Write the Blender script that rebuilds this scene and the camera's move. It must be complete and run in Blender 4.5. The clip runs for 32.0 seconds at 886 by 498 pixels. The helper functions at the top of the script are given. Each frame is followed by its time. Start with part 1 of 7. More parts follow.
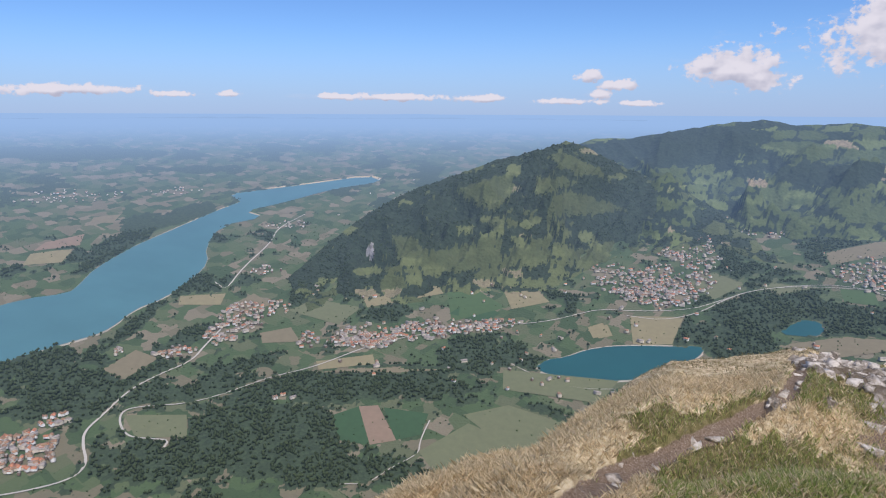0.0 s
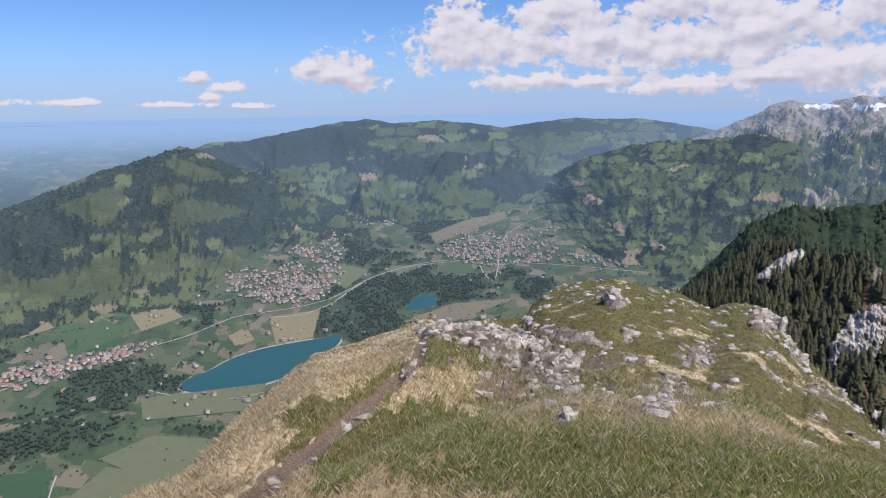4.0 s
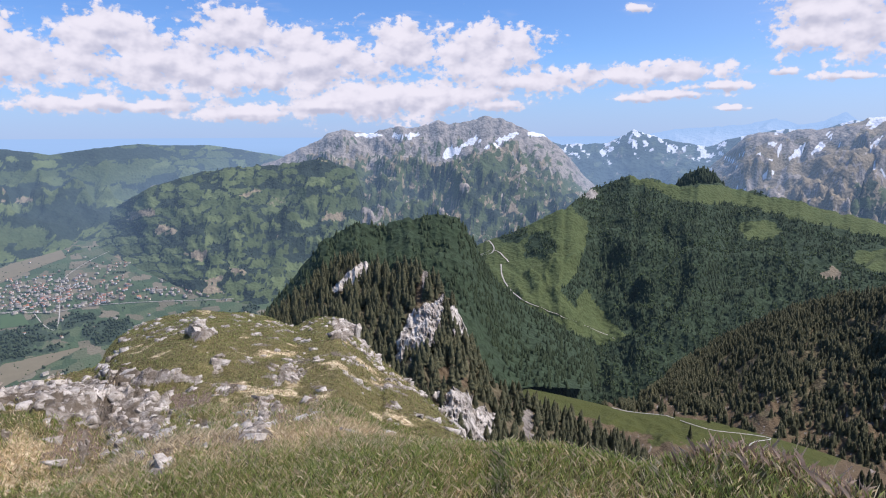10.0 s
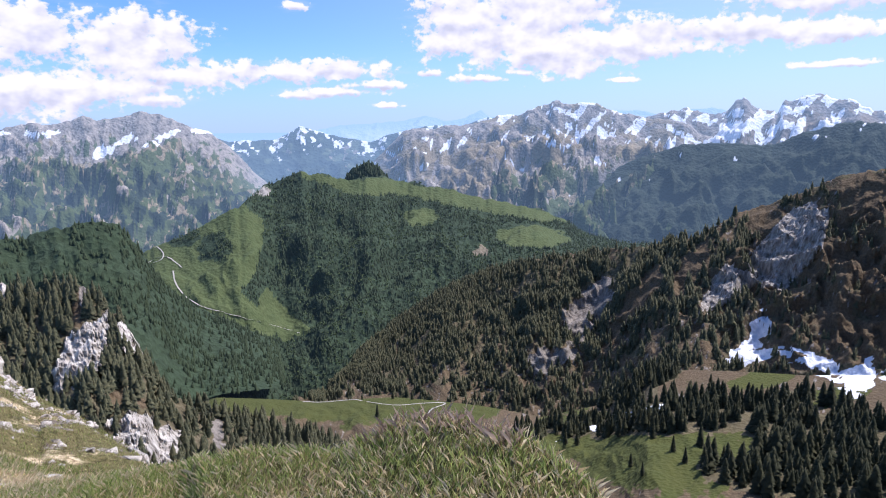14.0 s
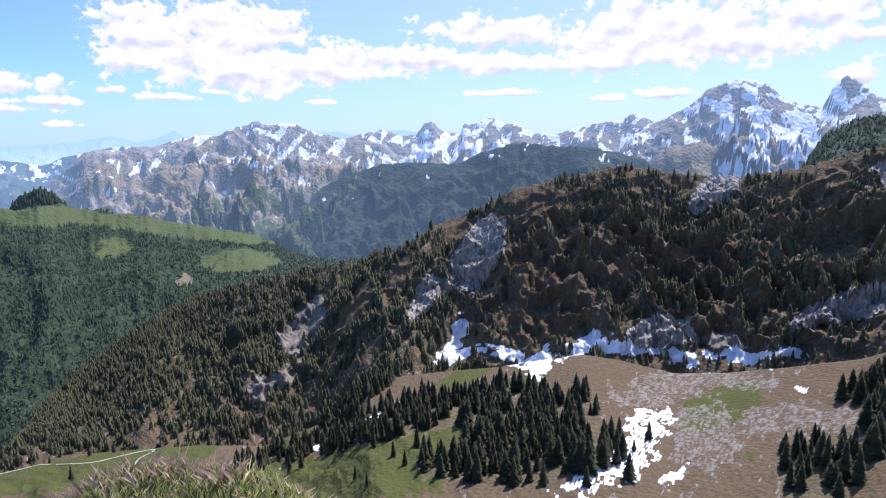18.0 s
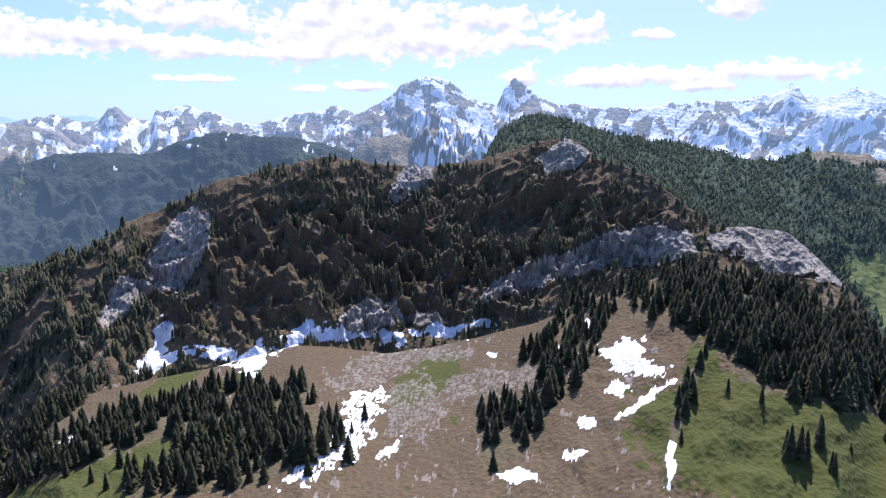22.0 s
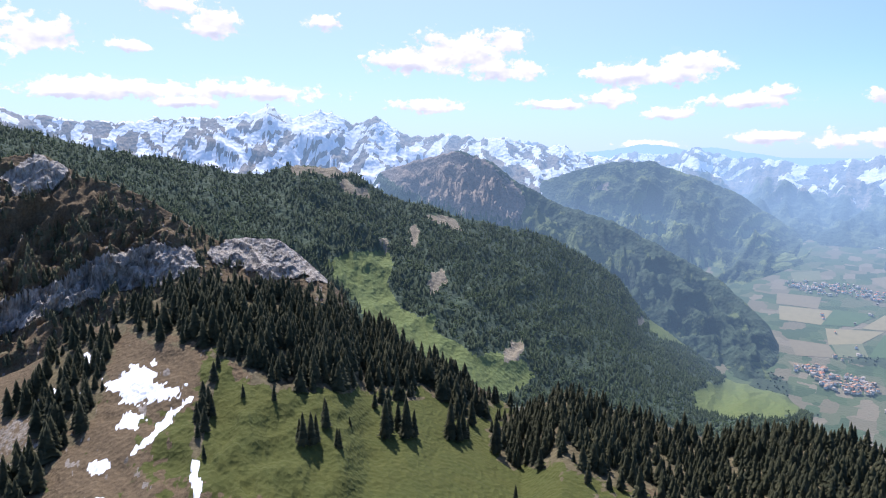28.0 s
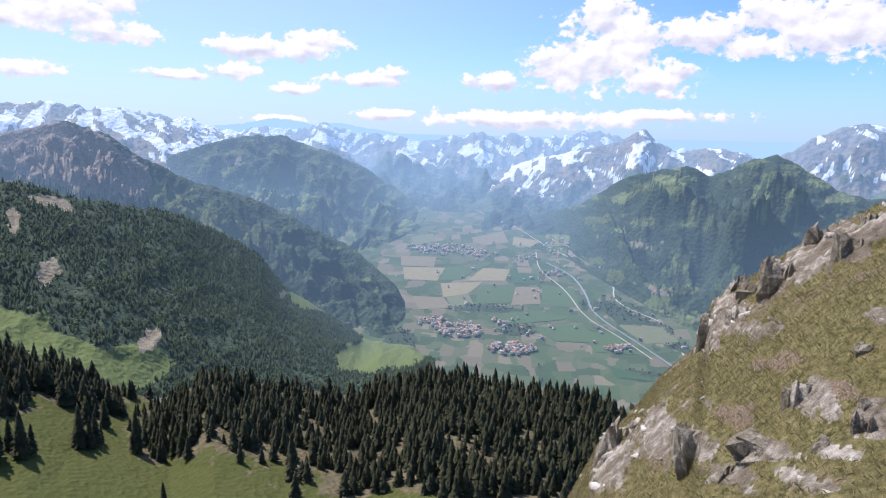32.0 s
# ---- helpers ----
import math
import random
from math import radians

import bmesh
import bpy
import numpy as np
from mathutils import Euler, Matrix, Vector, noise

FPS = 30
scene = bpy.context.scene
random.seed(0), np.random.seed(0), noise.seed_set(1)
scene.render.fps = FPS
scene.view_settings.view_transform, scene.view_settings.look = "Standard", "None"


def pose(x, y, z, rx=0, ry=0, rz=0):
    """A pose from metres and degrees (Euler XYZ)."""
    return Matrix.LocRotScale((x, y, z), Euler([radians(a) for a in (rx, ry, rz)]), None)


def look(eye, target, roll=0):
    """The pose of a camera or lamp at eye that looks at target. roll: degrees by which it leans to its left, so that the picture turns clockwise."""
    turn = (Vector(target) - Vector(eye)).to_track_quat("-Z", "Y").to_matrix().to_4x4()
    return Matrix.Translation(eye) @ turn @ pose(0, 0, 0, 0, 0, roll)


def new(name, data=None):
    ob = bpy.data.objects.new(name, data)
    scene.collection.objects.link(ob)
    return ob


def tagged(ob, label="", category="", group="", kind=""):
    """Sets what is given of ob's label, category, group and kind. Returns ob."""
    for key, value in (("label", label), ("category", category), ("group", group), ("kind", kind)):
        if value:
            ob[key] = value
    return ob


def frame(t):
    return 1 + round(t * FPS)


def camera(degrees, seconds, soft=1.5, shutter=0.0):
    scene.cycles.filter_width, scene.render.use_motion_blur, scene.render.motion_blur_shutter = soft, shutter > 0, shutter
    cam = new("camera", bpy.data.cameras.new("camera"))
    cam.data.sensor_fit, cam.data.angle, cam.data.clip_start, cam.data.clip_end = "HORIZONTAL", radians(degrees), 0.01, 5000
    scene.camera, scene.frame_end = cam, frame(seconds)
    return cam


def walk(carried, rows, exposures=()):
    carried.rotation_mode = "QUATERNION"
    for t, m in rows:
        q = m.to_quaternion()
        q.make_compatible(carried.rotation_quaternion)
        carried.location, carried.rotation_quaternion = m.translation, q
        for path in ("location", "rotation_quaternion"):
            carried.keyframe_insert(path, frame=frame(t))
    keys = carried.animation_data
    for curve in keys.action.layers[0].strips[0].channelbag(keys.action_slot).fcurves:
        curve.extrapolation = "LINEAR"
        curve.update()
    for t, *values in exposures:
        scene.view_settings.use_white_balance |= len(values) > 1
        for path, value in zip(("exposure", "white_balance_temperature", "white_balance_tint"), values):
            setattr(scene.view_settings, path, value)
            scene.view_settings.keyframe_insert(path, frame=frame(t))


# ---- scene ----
# Every distance past the near ridge is drawn in towards the eye (r = D / (1 + D / 5000)), so that the horizon lies at 5 km.
cam = camera(65.82, 32.0, soft=1.1)
ROWS = [  # seconds, tilt, roll, heading
    (0, 78.64, -0.27, 34.83), (0.5, 78.68, -0.36, 29.43), (1, 78.67, -0.27, 24.96), (1.5, 78.64, 0.08, 21.37),
    (2, 78.56, 0.36, 18.07), (2.5, 78.66, 0.58, 14.87), (3, 78.69, 0.41, 11.46), (3.5, 78.66, 0.40, 7.59),
    (4, 78.64, 0.94, 3.83), (4.5, 78.70, 1.15, -0.00), (6.5, 79.00, 0.78, -12.90), (7, 79.24, 0.96, -15.22),
    (7.5, 80.03, 0.83, -17.54), (8, 80.32, 0.67, -20.10), (8.5, 80.45, 0.79, -22.90), (9, 80.48, 0.74, -25.58),
    (9.5, 80.44, 0.29, -28.13), (10, 80.45, 0.25, -30.72), (10.5, 79.60, 0.62, -33.94), (11, 79.11, 0.42, -37.55),
    (11.5, 79.05, 0.53, -40.73), (12, 79.44, 0.61, -43.93), (12.5, 79.83, 0.58, -47.61), (13, 79.98, 0.77, -50.90),
    (13.5, 79.98, 0.83, -54.33), (14, 79.98, 0.52, -57.63), (14.5, 80.06, 0.38, -61.13), (16.5, 81.12, 0.65, -72.31),
    (17, 81.05, 0.51, -75.30), (17.5, 81.22, 0.57, -78.52), (18, 81.44, 0.65, -81.89), (18.5, 81.65, 0.73, -84.96),
    (19, 81.81, 0.80, -88.09), (19.5, 81.69, 0.67, -91.16), (20, 81.63, 0.64, -94.15), (20.5, 81.44, 0.70, -96.55),
    (21, 81.29, 0.52, -98.83), (21.5, 81.02, -0.22, -101.73), (22, 80.56, -0.17, -106.03), (22.5, 80.48, -0.06, -110.97),
    (23, 80.87, 0.03, -115.32), (23.5, 80.99, 0.07, -118.49), (24, 80.95, 0.13, -121.39), (24.5, 80.81, 0.10, -124.76),
    (25, 80.83, 0.35, -127.83), (25.5, 81.03, 0.32, -130.83), (26, 81.31, 0.33, -133.96), (26.5, 81.81, 0.17, -138.14),
    (28.5, 82.05, -0.30, -149.77), (29, 81.98, -0.30, -154.02), (29.5, 81.13, -0.66, -158.03), (30, 80.04, -0.43, -161.44),
    (30.5, 79.64, -0.50, -163.62), (31, 79.76, -1.40, -166.64), (31.5, 79.69, -1.18, -171.31), (32, 80.27, -1.21, -176.35),
]
EXPOSURES = [(0, -0.22, 6000, 20), (4, -0.2, 6000, 20), (9, -0.1, 6000, 21), (13, 0.2, 5800, 22), (19, 0.42, 5720, 23), (26, 0.45, 5850, 21), (32, 0.33, 5950, 19)]
walk(cam, [(t, pose(0, 0, 0, a, b, c)) for t, a, b, c in ROWS], EXPOSURES)

# ---------------------------------------------------------------- light
SUN_AZ, SUN_EL = 122.0, 57.0
world = bpy.data.worlds.new("sky")
scene.world = world
world.use_nodes = True
wn, wl = world.node_tree.nodes, world.node_tree.links
wn.clear()
sky = wn.new("ShaderNodeTexSky")
sky.sky_type = "NISHITA"
sky.sun_disc = False
sky.sun_elevation, sky.sun_rotation = radians(SUN_EL), radians(SUN_AZ)
sky.altitude, sky.air_density, sky.dust_density = 1800, 1.0, 0.6
wbg, wout = wn.new("ShaderNodeBackground"), wn.new("ShaderNodeOutputWorld")

# cumulus clouds: heading, height angle, half width, half height
CLOUDS = [(-62.9, 1.45, 4.97, 0.43), (-55.7, 1.24, 1.89, 0.28), (-51.7, 1.29, 1.04, 0.28), (-43.7, 1.15, 2.84, 0.28), (-39.2, 1.14, 4.02, 0.33), (-31.8, 1.08, 2.37, 0.33), (-24.9, 0.83, 3.07, 0.28), (-19.2, 0.71, 1.66, 0.24), (-22.8, 2.81, 1.14, 0.66), (-21, 2.15, 1.61, 0.47), (-22.3, 1.45, 1.23, 0.38), (-12.4, 3.52, 2.84, 1.61), (-10.4, 2.55, 2.13, 0.95), (-14.2, 3.56, 2.37, 0.76)]
CLOUDS += [(-12.2, 3.14, 3.32, 1.23), (-0.7, 5.18, 7.12, 2.36), (-2.5, 7.57, 2.39, 1.42), (4.2, 6.76, 3.33, 1.89), (11.6, 5.01, 7.12, 2.6), (14, 7.55, 4.29, 1.89), (20, 5.21, 8.55, 2.84), (26, 2.94, 7.1, 2.36), (2.9, 2.25, 5.21, 0.76), (15.5, 1.72, 6.62, 0.76), (6.4, 6.68, 2.86, 1.42), (19.1, 7.22, 3.81, 1.42)]
CLOUDS += [(8.8, 5.25, 8.07, 2.36), (5.3, 7.6, 3.34, 1.66), (15.2, 8.19, 2.87, 1.99), (19.7, 5.52, 9.03, 2.13), (27.6, 6.96, 4.29, 2.36), (33.6, 6.26, 5.71, 2.6), (37.7, 4.22, 5.69, 1.14), (29.9, 3.27, 8.53, 1.23), (45.6, 4.47, 6.17, 0.85), (45.9, 2.71, 2.37, 0.43), (8.6, 2.17, 5.68, 0.57), (20.6, 2.2, 6.63, 0.66), (35.8, 2.32, 2.84, 0.66)]
CLOUDS += [(48.7, 4.75, 5.69, 0.85), (49.2, 2.92, 3.79, 0.43), (52.2, 3.5, 2.84, 0.43), (58.2, 7.21, 2.86, 1.89), (63.5, 7.08, 7.15, 2.27), (67.5, 5.49, 6.18, 1.7), (60.7, 3.96, 2.84, 0.38), (64.1, 4.34, 1.9, 0.38), (56.8, 4.43, 1.14, 0.38), (53.1, 1.89, 1.42, 0.28), (46, 9.47, 1.44, 0.43)]
CLOUDS += [(58.8, 8.7, 3.35, 2.84), (65, 8.59, 7.17, 3.12), (71.3, 6.5, 8.57, 1.7), (65.8, 5.99, 5.23, 1.42), (80, 6.91, 7.15, 1.23), (86.1, 6.57, 5.24, 0.95), (95.9, 7.61, 7.16, 2.08), (94.4, 6.3, 4.28, 0.76), (102, 8.46, 7.17, 2.08), (86.5, 8.99, 6.7, 1.42), (86, 4.21, 2.37, 0.28), (71.9, 3.64, 1.23, 0.24), (95.3, 3.67, 1.9, 0.33), (99.8, 3.88, 2.28, 0.43)]
CLOUDS += [(104.2, 7.58, 9.54, 1.89), (98.7, 9.18, 8.62, 1.89), (110.4, 9.1, 5.75, 1.23), (95, 6.81, 4.76, 0.95), (116.8, 8.08, 3.44, 1.14), (113.1, 7.31, 2.38, 0.66), (95, 3.7, 1.71, 0.33), (99.8, 3.89, 1.8, 0.38), (87.3, 4.28, 2.85, 0.33), (122.4, 7.7, 1.53, 0.47), (122.2, 4.61, 5.22, 0.85), (118.2, 4.35, 3.79, 0.57), (126.4, 3.82, 2.84, 0.47), (129.5, 4.82, 3.8, 0.85), (112.5, 4.62, 1.8, 0.76), (128.5, 9.23, 1.92, 0.66)]
CLOUDS += [(128.9, 9.7, 1.92, 1.32), (137, 10.11, 1.63, 0.66), (122.5, 7.81, 1.24, 0.43), (125.3, 10.74, 1.93, 0.76), (119.8, 4.62, 4.74, 0.85), (132, 4.6, 5.22, 0.8), (143.8, 7.31, 3.81, 1.14), (147.7, 8.03, 4.3, 1.61), (150.7, 6.64, 3.81, 0.95), (151.7, 8.88, 1.91, 1.14), (145.2, 3.92, 3.13, 0.57), (161, 6.13, 2.85, 1.04), (165.1, 6.42, 2.38, 1.23), (159.2, 4.3, 2.85, 0.66), (155, 3.97, 2.37, 0.43)]
CLOUDS += [(161.8, 6.21, 2.85, 1.04), (165.8, 6.85, 2.86, 0.85), (156.4, 3.93, 3.32, 0.47), (160, 4.49, 1.61, 0.76), (164.5, 3.12, 2.08, 0.52), (170, 4.01, 3.79, 0.66), (172.3, 4.62, 1.42, 0.57), (145.4, 3.7, 3.03, 0.52), (150.8, 6.36, 2.86, 0.76), (180.8, 4.02, 2.61, 0.85), (186.6, 5, 4.75, 1.89), (189.6, 6.39, 4.76, 2.93), (189, 8.78, 3.35, 1.89), (193.2, 4.34, 3.32, 1.23), (195.6, 4.89, 1.42, 0.66), (193.7, 3.34, 0.95, 0.57), (196, 7.72, 4.3, 1.42)]
CLOUDS += [(183.1, 1.14, 11.35, 0.76), (172, 1.36, 2.84, 0.47), (162.7, 0.68, 2.84, 0.38), (193.9, 1.54, 5.68, 0.57), (205.2, 7.36, 6.68, 1.7), (202.2, 8.64, 5.26, 1.42), (207.8, 7.96, 5.73, 2.36), (200.1, 6.77, 3.81, 0.95)]


def wnode(op, *vals):
    m = wn.new("ShaderNodeMath")
    m.operation = op
    for sock, v in zip(m.inputs, vals):
        if isinstance(v, bpy.types.NodeSocket):
            wl.new(v, sock)
        else:
            sock.default_value = v
    return m.outputs[0]


def wvec(op, *vals):
    m = wn.new("ShaderNodeVectorMath")
    m.operation = op
    for sock, v in zip(m.inputs, vals):
        if isinstance(v, bpy.types.NodeSocket):
            wl.new(v, sock)
        else:
            sock.default_value = v
    return m.outputs["Value" if op == "LENGTH" else "Vector"]


def wmix(fac, a, b, kind="MIX"):
    m = wn.new("ShaderNodeMix")
    m.data_type, m.blend_type = "RGBA", kind
    for sock, v in ((m.inputs[0], fac), (m.inputs[6], a), (m.inputs[7], b)):
        if isinstance(v, bpy.types.NodeSocket):
            wl.new(v, sock)
        elif isinstance(v, tuple):
            sock.default_value = (*v, 1)
        else:
            sock.default_value = v
    return m.outputs[2]


def wsmooth(x, a, b):
    m = wn.new("ShaderNodeMapRange")
    m.interpolation_type = "SMOOTHSTEP"
    wl.new(x, m.inputs[0])
    m.inputs[1].default_value, m.inputs[2].default_value = a, b
    return m.outputs[0]


def wnoise(vec, scale, detail, rough):
    t = wn.new("ShaderNodeTexNoise")
    wl.new(vec, t.inputs["Vector"])
    t.inputs["Scale"].default_value, t.inputs["Detail"].default_value, t.inputs["Roughness"].default_value = scale, detail, rough
    return t.outputs["Fac"]


wdir = wn.new("ShaderNodeTexCoord").outputs["Generated"]
wsep = wn.new("ShaderNodeSeparateXYZ")
wl.new(wdir, wsep.inputs[0])
wx, wy, wz = wsep.outputs
c80, s80 = math.cos(radians(80)), math.sin(radians(80))
wacross = wnode("MULTIPLY_ADD", wx, c80, wnode("MULTIPLY", wy, -s80))
walong = wnode("MULTIPLY_ADD", wx, s80, wnode("MULTIPLY", wy, c80))
waz = wnode("MULTIPLY_ADD", wnode("ARCTAN2", wacross, walong), 57.29578, 80.0)
wel = wnode("MULTIPLY", wnode("ARCSINE", wz), 57.29578)
wpos = wn.new("ShaderNodeCombineXYZ")
wl.new(waz, wpos.inputs[0])
wl.new(wel, wpos.inputs[1])
wpt = wpos.outputs[0]
puff = wnoise(wvec("MULTIPLY", wpt, (1.0, 1.35, 1.0)), 0.42, 7, 0.57)
soft_puff = wnoise(wvec("MULTIPLY", wpt, (1.0, 1.35, 1.0)), 0.42, 3.2, 0.5)
puff_up = wnoise(wvec("MULTIPLY_ADD", wpt, (1.0, 1.35, 1.0), (-0.35, 0.8, 0.0)), 0.42, 3.2, 0.5)
wisp = wnoise(wvec("MULTIPLY", wpt, (0.35, 1.6, 1.0)), 0.9, 6, 0.6)

def to_cloud(point):
    """How far a direction lies from the nearest cloud's middle, in half widths."""
    near = None
    for a, e, w, h in CLOUDS:
        d = wvec("LENGTH", wvec("MULTIPLY_ADD", point, (1 / w, 1 / h, 0.0), (-a / w, -e / h, 0.0)))
        near = d if near is None else wnode("SMOOTH_MIN", near, d, 0.25)
    return near


near_cloud = to_cloud(wpt)
above_cloud = to_cloud(wvec("ADD", wpt, (0.0, 0.3, 0.0)))
tufts = wnoise(wvec("MULTIPLY", wpt, (1.0, 1.2, 1.0)), 1.5, 4, 0.55)
body = wnode("MULTIPLY_ADD", puff, 2.4, wnode("MULTIPLY_ADD", tufts, 1.7, wnode("MULTIPLY_ADD", near_cloud, -1.0, -1.05)))
cover = wsmooth(body, -0.04, 0.34)
veil = wnode("MULTIPLY", wsmooth(wnode("MULTIPLY_ADD", wisp, 2.4, wnode("MULTIPLY_ADD", near_cloud, -0.7, -0.35)), 0.0, 1.1), 0.30)
lumps = wnode("SUBTRACT", puff_up, soft_puff)
under = wnode("SUBTRACT", wnode("MULTIPLY", lumps, 1.6), wnode("MULTIPLY", wnode("SUBTRACT", above_cloud, near_cloud), 0.7))
shade = wsmooth(under, -0.3, 0.5)
cloud_col = wmix(shade, (0.89, 0.86, 0.845), (0.54, 0.55, 0.61))
thin = wsmooth(body, 0.45, -0.05)
cloud_col = wmix(wnode("MULTIPLY", thin, 0.5), cloud_col, (0.62, 0.66, 0.74))
tint = wmix(1.0, sky.outputs[0], (0.078, 0.109, 0.141), "MULTIPLY")
sunward = wn.new("ShaderNodeVectorMath")
sunward.operation = "DOT_PRODUCT"
wl.new(wdir, sunward.inputs[0])
sunward.inputs[1].default_value = (math.sin(radians(SUN_AZ)) * 0.8, math.cos(radians(SUN_AZ)) * 0.8, 0.6)
veiled = wsmooth(sunward.outputs["Value"], 0.1, 1.0)
tint = wmix(wnode("MULTIPLY", veiled, 0.62), tint, (0.60, 0.70, 0.82))
low = wsmooth(wel, 7.0, -0.5)
tint = wmix(wnode("MULTIPLY", low, 0.75), tint, wmix(veiled, (0.40, 0.53, 0.77), (0.56, 0.66, 0.80)))
whole = wmix(wnode("MAXIMUM", cover, veil), tint, cloud_col)
wl.new(whole, wbg.inputs[0])
wl.new(wbg.outputs[0], wout.inputs[0])
wbg.inputs[1].default_value = 1.0

sun = new("sun", bpy.data.lights.new("sun", "SUN"))
sun.data.energy, sun.data.angle, sun.data.color = 4.8, radians(0.53), (1.0, 0.935, 0.82)
sa, se = radians(SUN_AZ), radians(SUN_EL)
sun.matrix_world = look((0, 0, 0), (-math.sin(sa) * math.cos(se), -math.cos(sa) * math.cos(se), -math.sin(se)))


# ---------------------------------------------------------------- noise
def lattice(ix, iy, iz):
    h = (ix * 374761393 + iy * 668265263 + iz * 1274126177) & 0xFFFFFFFF
    h = ((h ^ (h >> 13)) * 1274126177) & 0xFFFFFFFF
    return ((h ^ (h >> 16)) & 0xFFFF) / 65535.0


def vnoise(x, y, seed=0):
    x0, y0 = np.floor(x), np.floor(y)
    fx, fy = x - x0, y - y0
    fx, fy = fx * fx * (3 - 2 * fx), fy * fy * (3 - 2 * fy)
    ix, iy = x0.astype(np.int64), y0.astype(np.int64)
    a, b = lattice(ix, iy, seed), lattice(ix + 1, iy, seed)
    c, d = lattice(ix, iy + 1, seed), lattice(ix + 1, iy + 1, seed)
    return (a + (b - a) * fx) * (1 - fy) + (c + (d - c) * fx) * fy


def fbm(x, y, seed=0, octaves=5, gain=0.5):
    """Cloud-like noise, about -1 to 1."""
    total, amp, norm = 0.0, 1.0, 0.0
    for k in range(octaves):
        total = total + amp * (2 * vnoise(x, y, seed + 17 * k) - 1)
        norm += amp
        x, y, amp = x * 2.03 + 11.3, y * 2.03 + 5.7, amp * gain
    return total / norm * 1.6


def ridged(x, y, seed=0, octaves=5, gain=0.5):
    """Noise with sharp crests, 0 to 1."""
    total, amp, norm = 0.0, 1.0, 0.0
    for k in range(octaves):
        total = total + amp * (1 - np.abs(2 * vnoise(x, y, seed + 23 * k) - 1)) ** 2
        norm += amp
        x, y, amp = x * 2.07 + 3.1, y * 2.07 + 8.9, amp * gain
    return total / norm


def smooth(a, b, x):
    t = np.clip((x - a) / (b - a), 0, 1)
    return t * t * (3 - 2 * t)


def blobs(az, el, spots, seed, warp=0.35):
    """1 inside the spots (heading, height angle, half width, half height, lean), with uneven edges."""
    out = np.zeros_like(az)
    wx = fbm(az * 1.3, el * 2.6, seed, 4)
    wy = fbm(az * 1.3 + 40, el * 2.6, seed + 5, 4)
    for a, e, w, h, lean in spots:
        c, s = math.cos(radians(lean)), math.sin(radians(lean))
        dx, dy = az - a, el - e
        d = np.hypot((dx * c + dy * s) / w + warp * wx, (dy * c - dx * s) / h + warp * wy)
        out = np.maximum(out, smooth(1.12, 0.88, d))
    return out


# ---------------------------------------------------------------- materials
def nodes_of(name):
    mat = bpy.data.materials.new(name)
    mat.use_nodes = True
    n, l = mat.node_tree.nodes, mat.node_tree.links
    return mat, n, l, n["Principled BSDF"]


def mixer(n, l, fac, a, b):
    m = n.new("ShaderNodeMix")
    m.data_type = "RGBA"
    for sock, v in ((m.inputs[0], fac), (m.inputs[6], a), (m.inputs[7], b)):
        if isinstance(v, bpy.types.NodeSocket):
            l.new(v, sock)
        elif isinstance(v, tuple):
            sock.default_value = (*v, 1)
        else:
            sock.default_value = v
    return m.outputs[2]


def maths(n, l, op, a, b=0.0, c=0.0):
    m = n.new("ShaderNodeMath")
    m.operation = op
    for sock, v in zip(m.inputs, (a, b, c)):
        if isinstance(v, bpy.types.NodeSocket):
            l.new(v, sock)
        else:
            sock.default_value = v
    return m.outputs[0]


def noise_tex(n, l, vec, scale, detail=4.0, rough=0.55, dim="3D"):
    t = n.new("ShaderNodeTexNoise")
    t.noise_dimensions = dim
    t.inputs["Scale"].default_value, t.inputs["Detail"].default_value, t.inputs["Roughness"].default_value = scale, detail, rough
    if vec is not None:
        l.new(vec, t.inputs["Vector"])
    return t.outputs["Fac"]


def ramp(n, l, fac, stops):
    r = n.new("ShaderNodeValToRGB")
    e = r.color_ramp.elements
    while len(e) < len(stops):
        e.new(0.5)
    for k, (p, col) in enumerate(stops):
        e[k].position, e[k].color = p, (*col, 1)
    l.new(fac, r.inputs[0])
    return r.outputs[0]


def attr(n, name):
    a = n.new("ShaderNodeAttribute")
    a.attribute_name = name
    return a


def edge(n, l, fac, grain, amount=0.5):
    """A mask broken up along its edge by a grain."""
    g = maths(n, l, "MULTIPLY_ADD", grain, amount, -amount / 2)
    s = maths(n, l, "ADD", fac, g)
    m = n.new("ShaderNodeMapRange")
    m.interpolation_type = "SMOOTHSTEP"
    l.new(s, m.inputs[0])
    m.inputs[1].default_value, m.inputs[2].default_value = 0.4, 0.6
    return m.outputs[0]


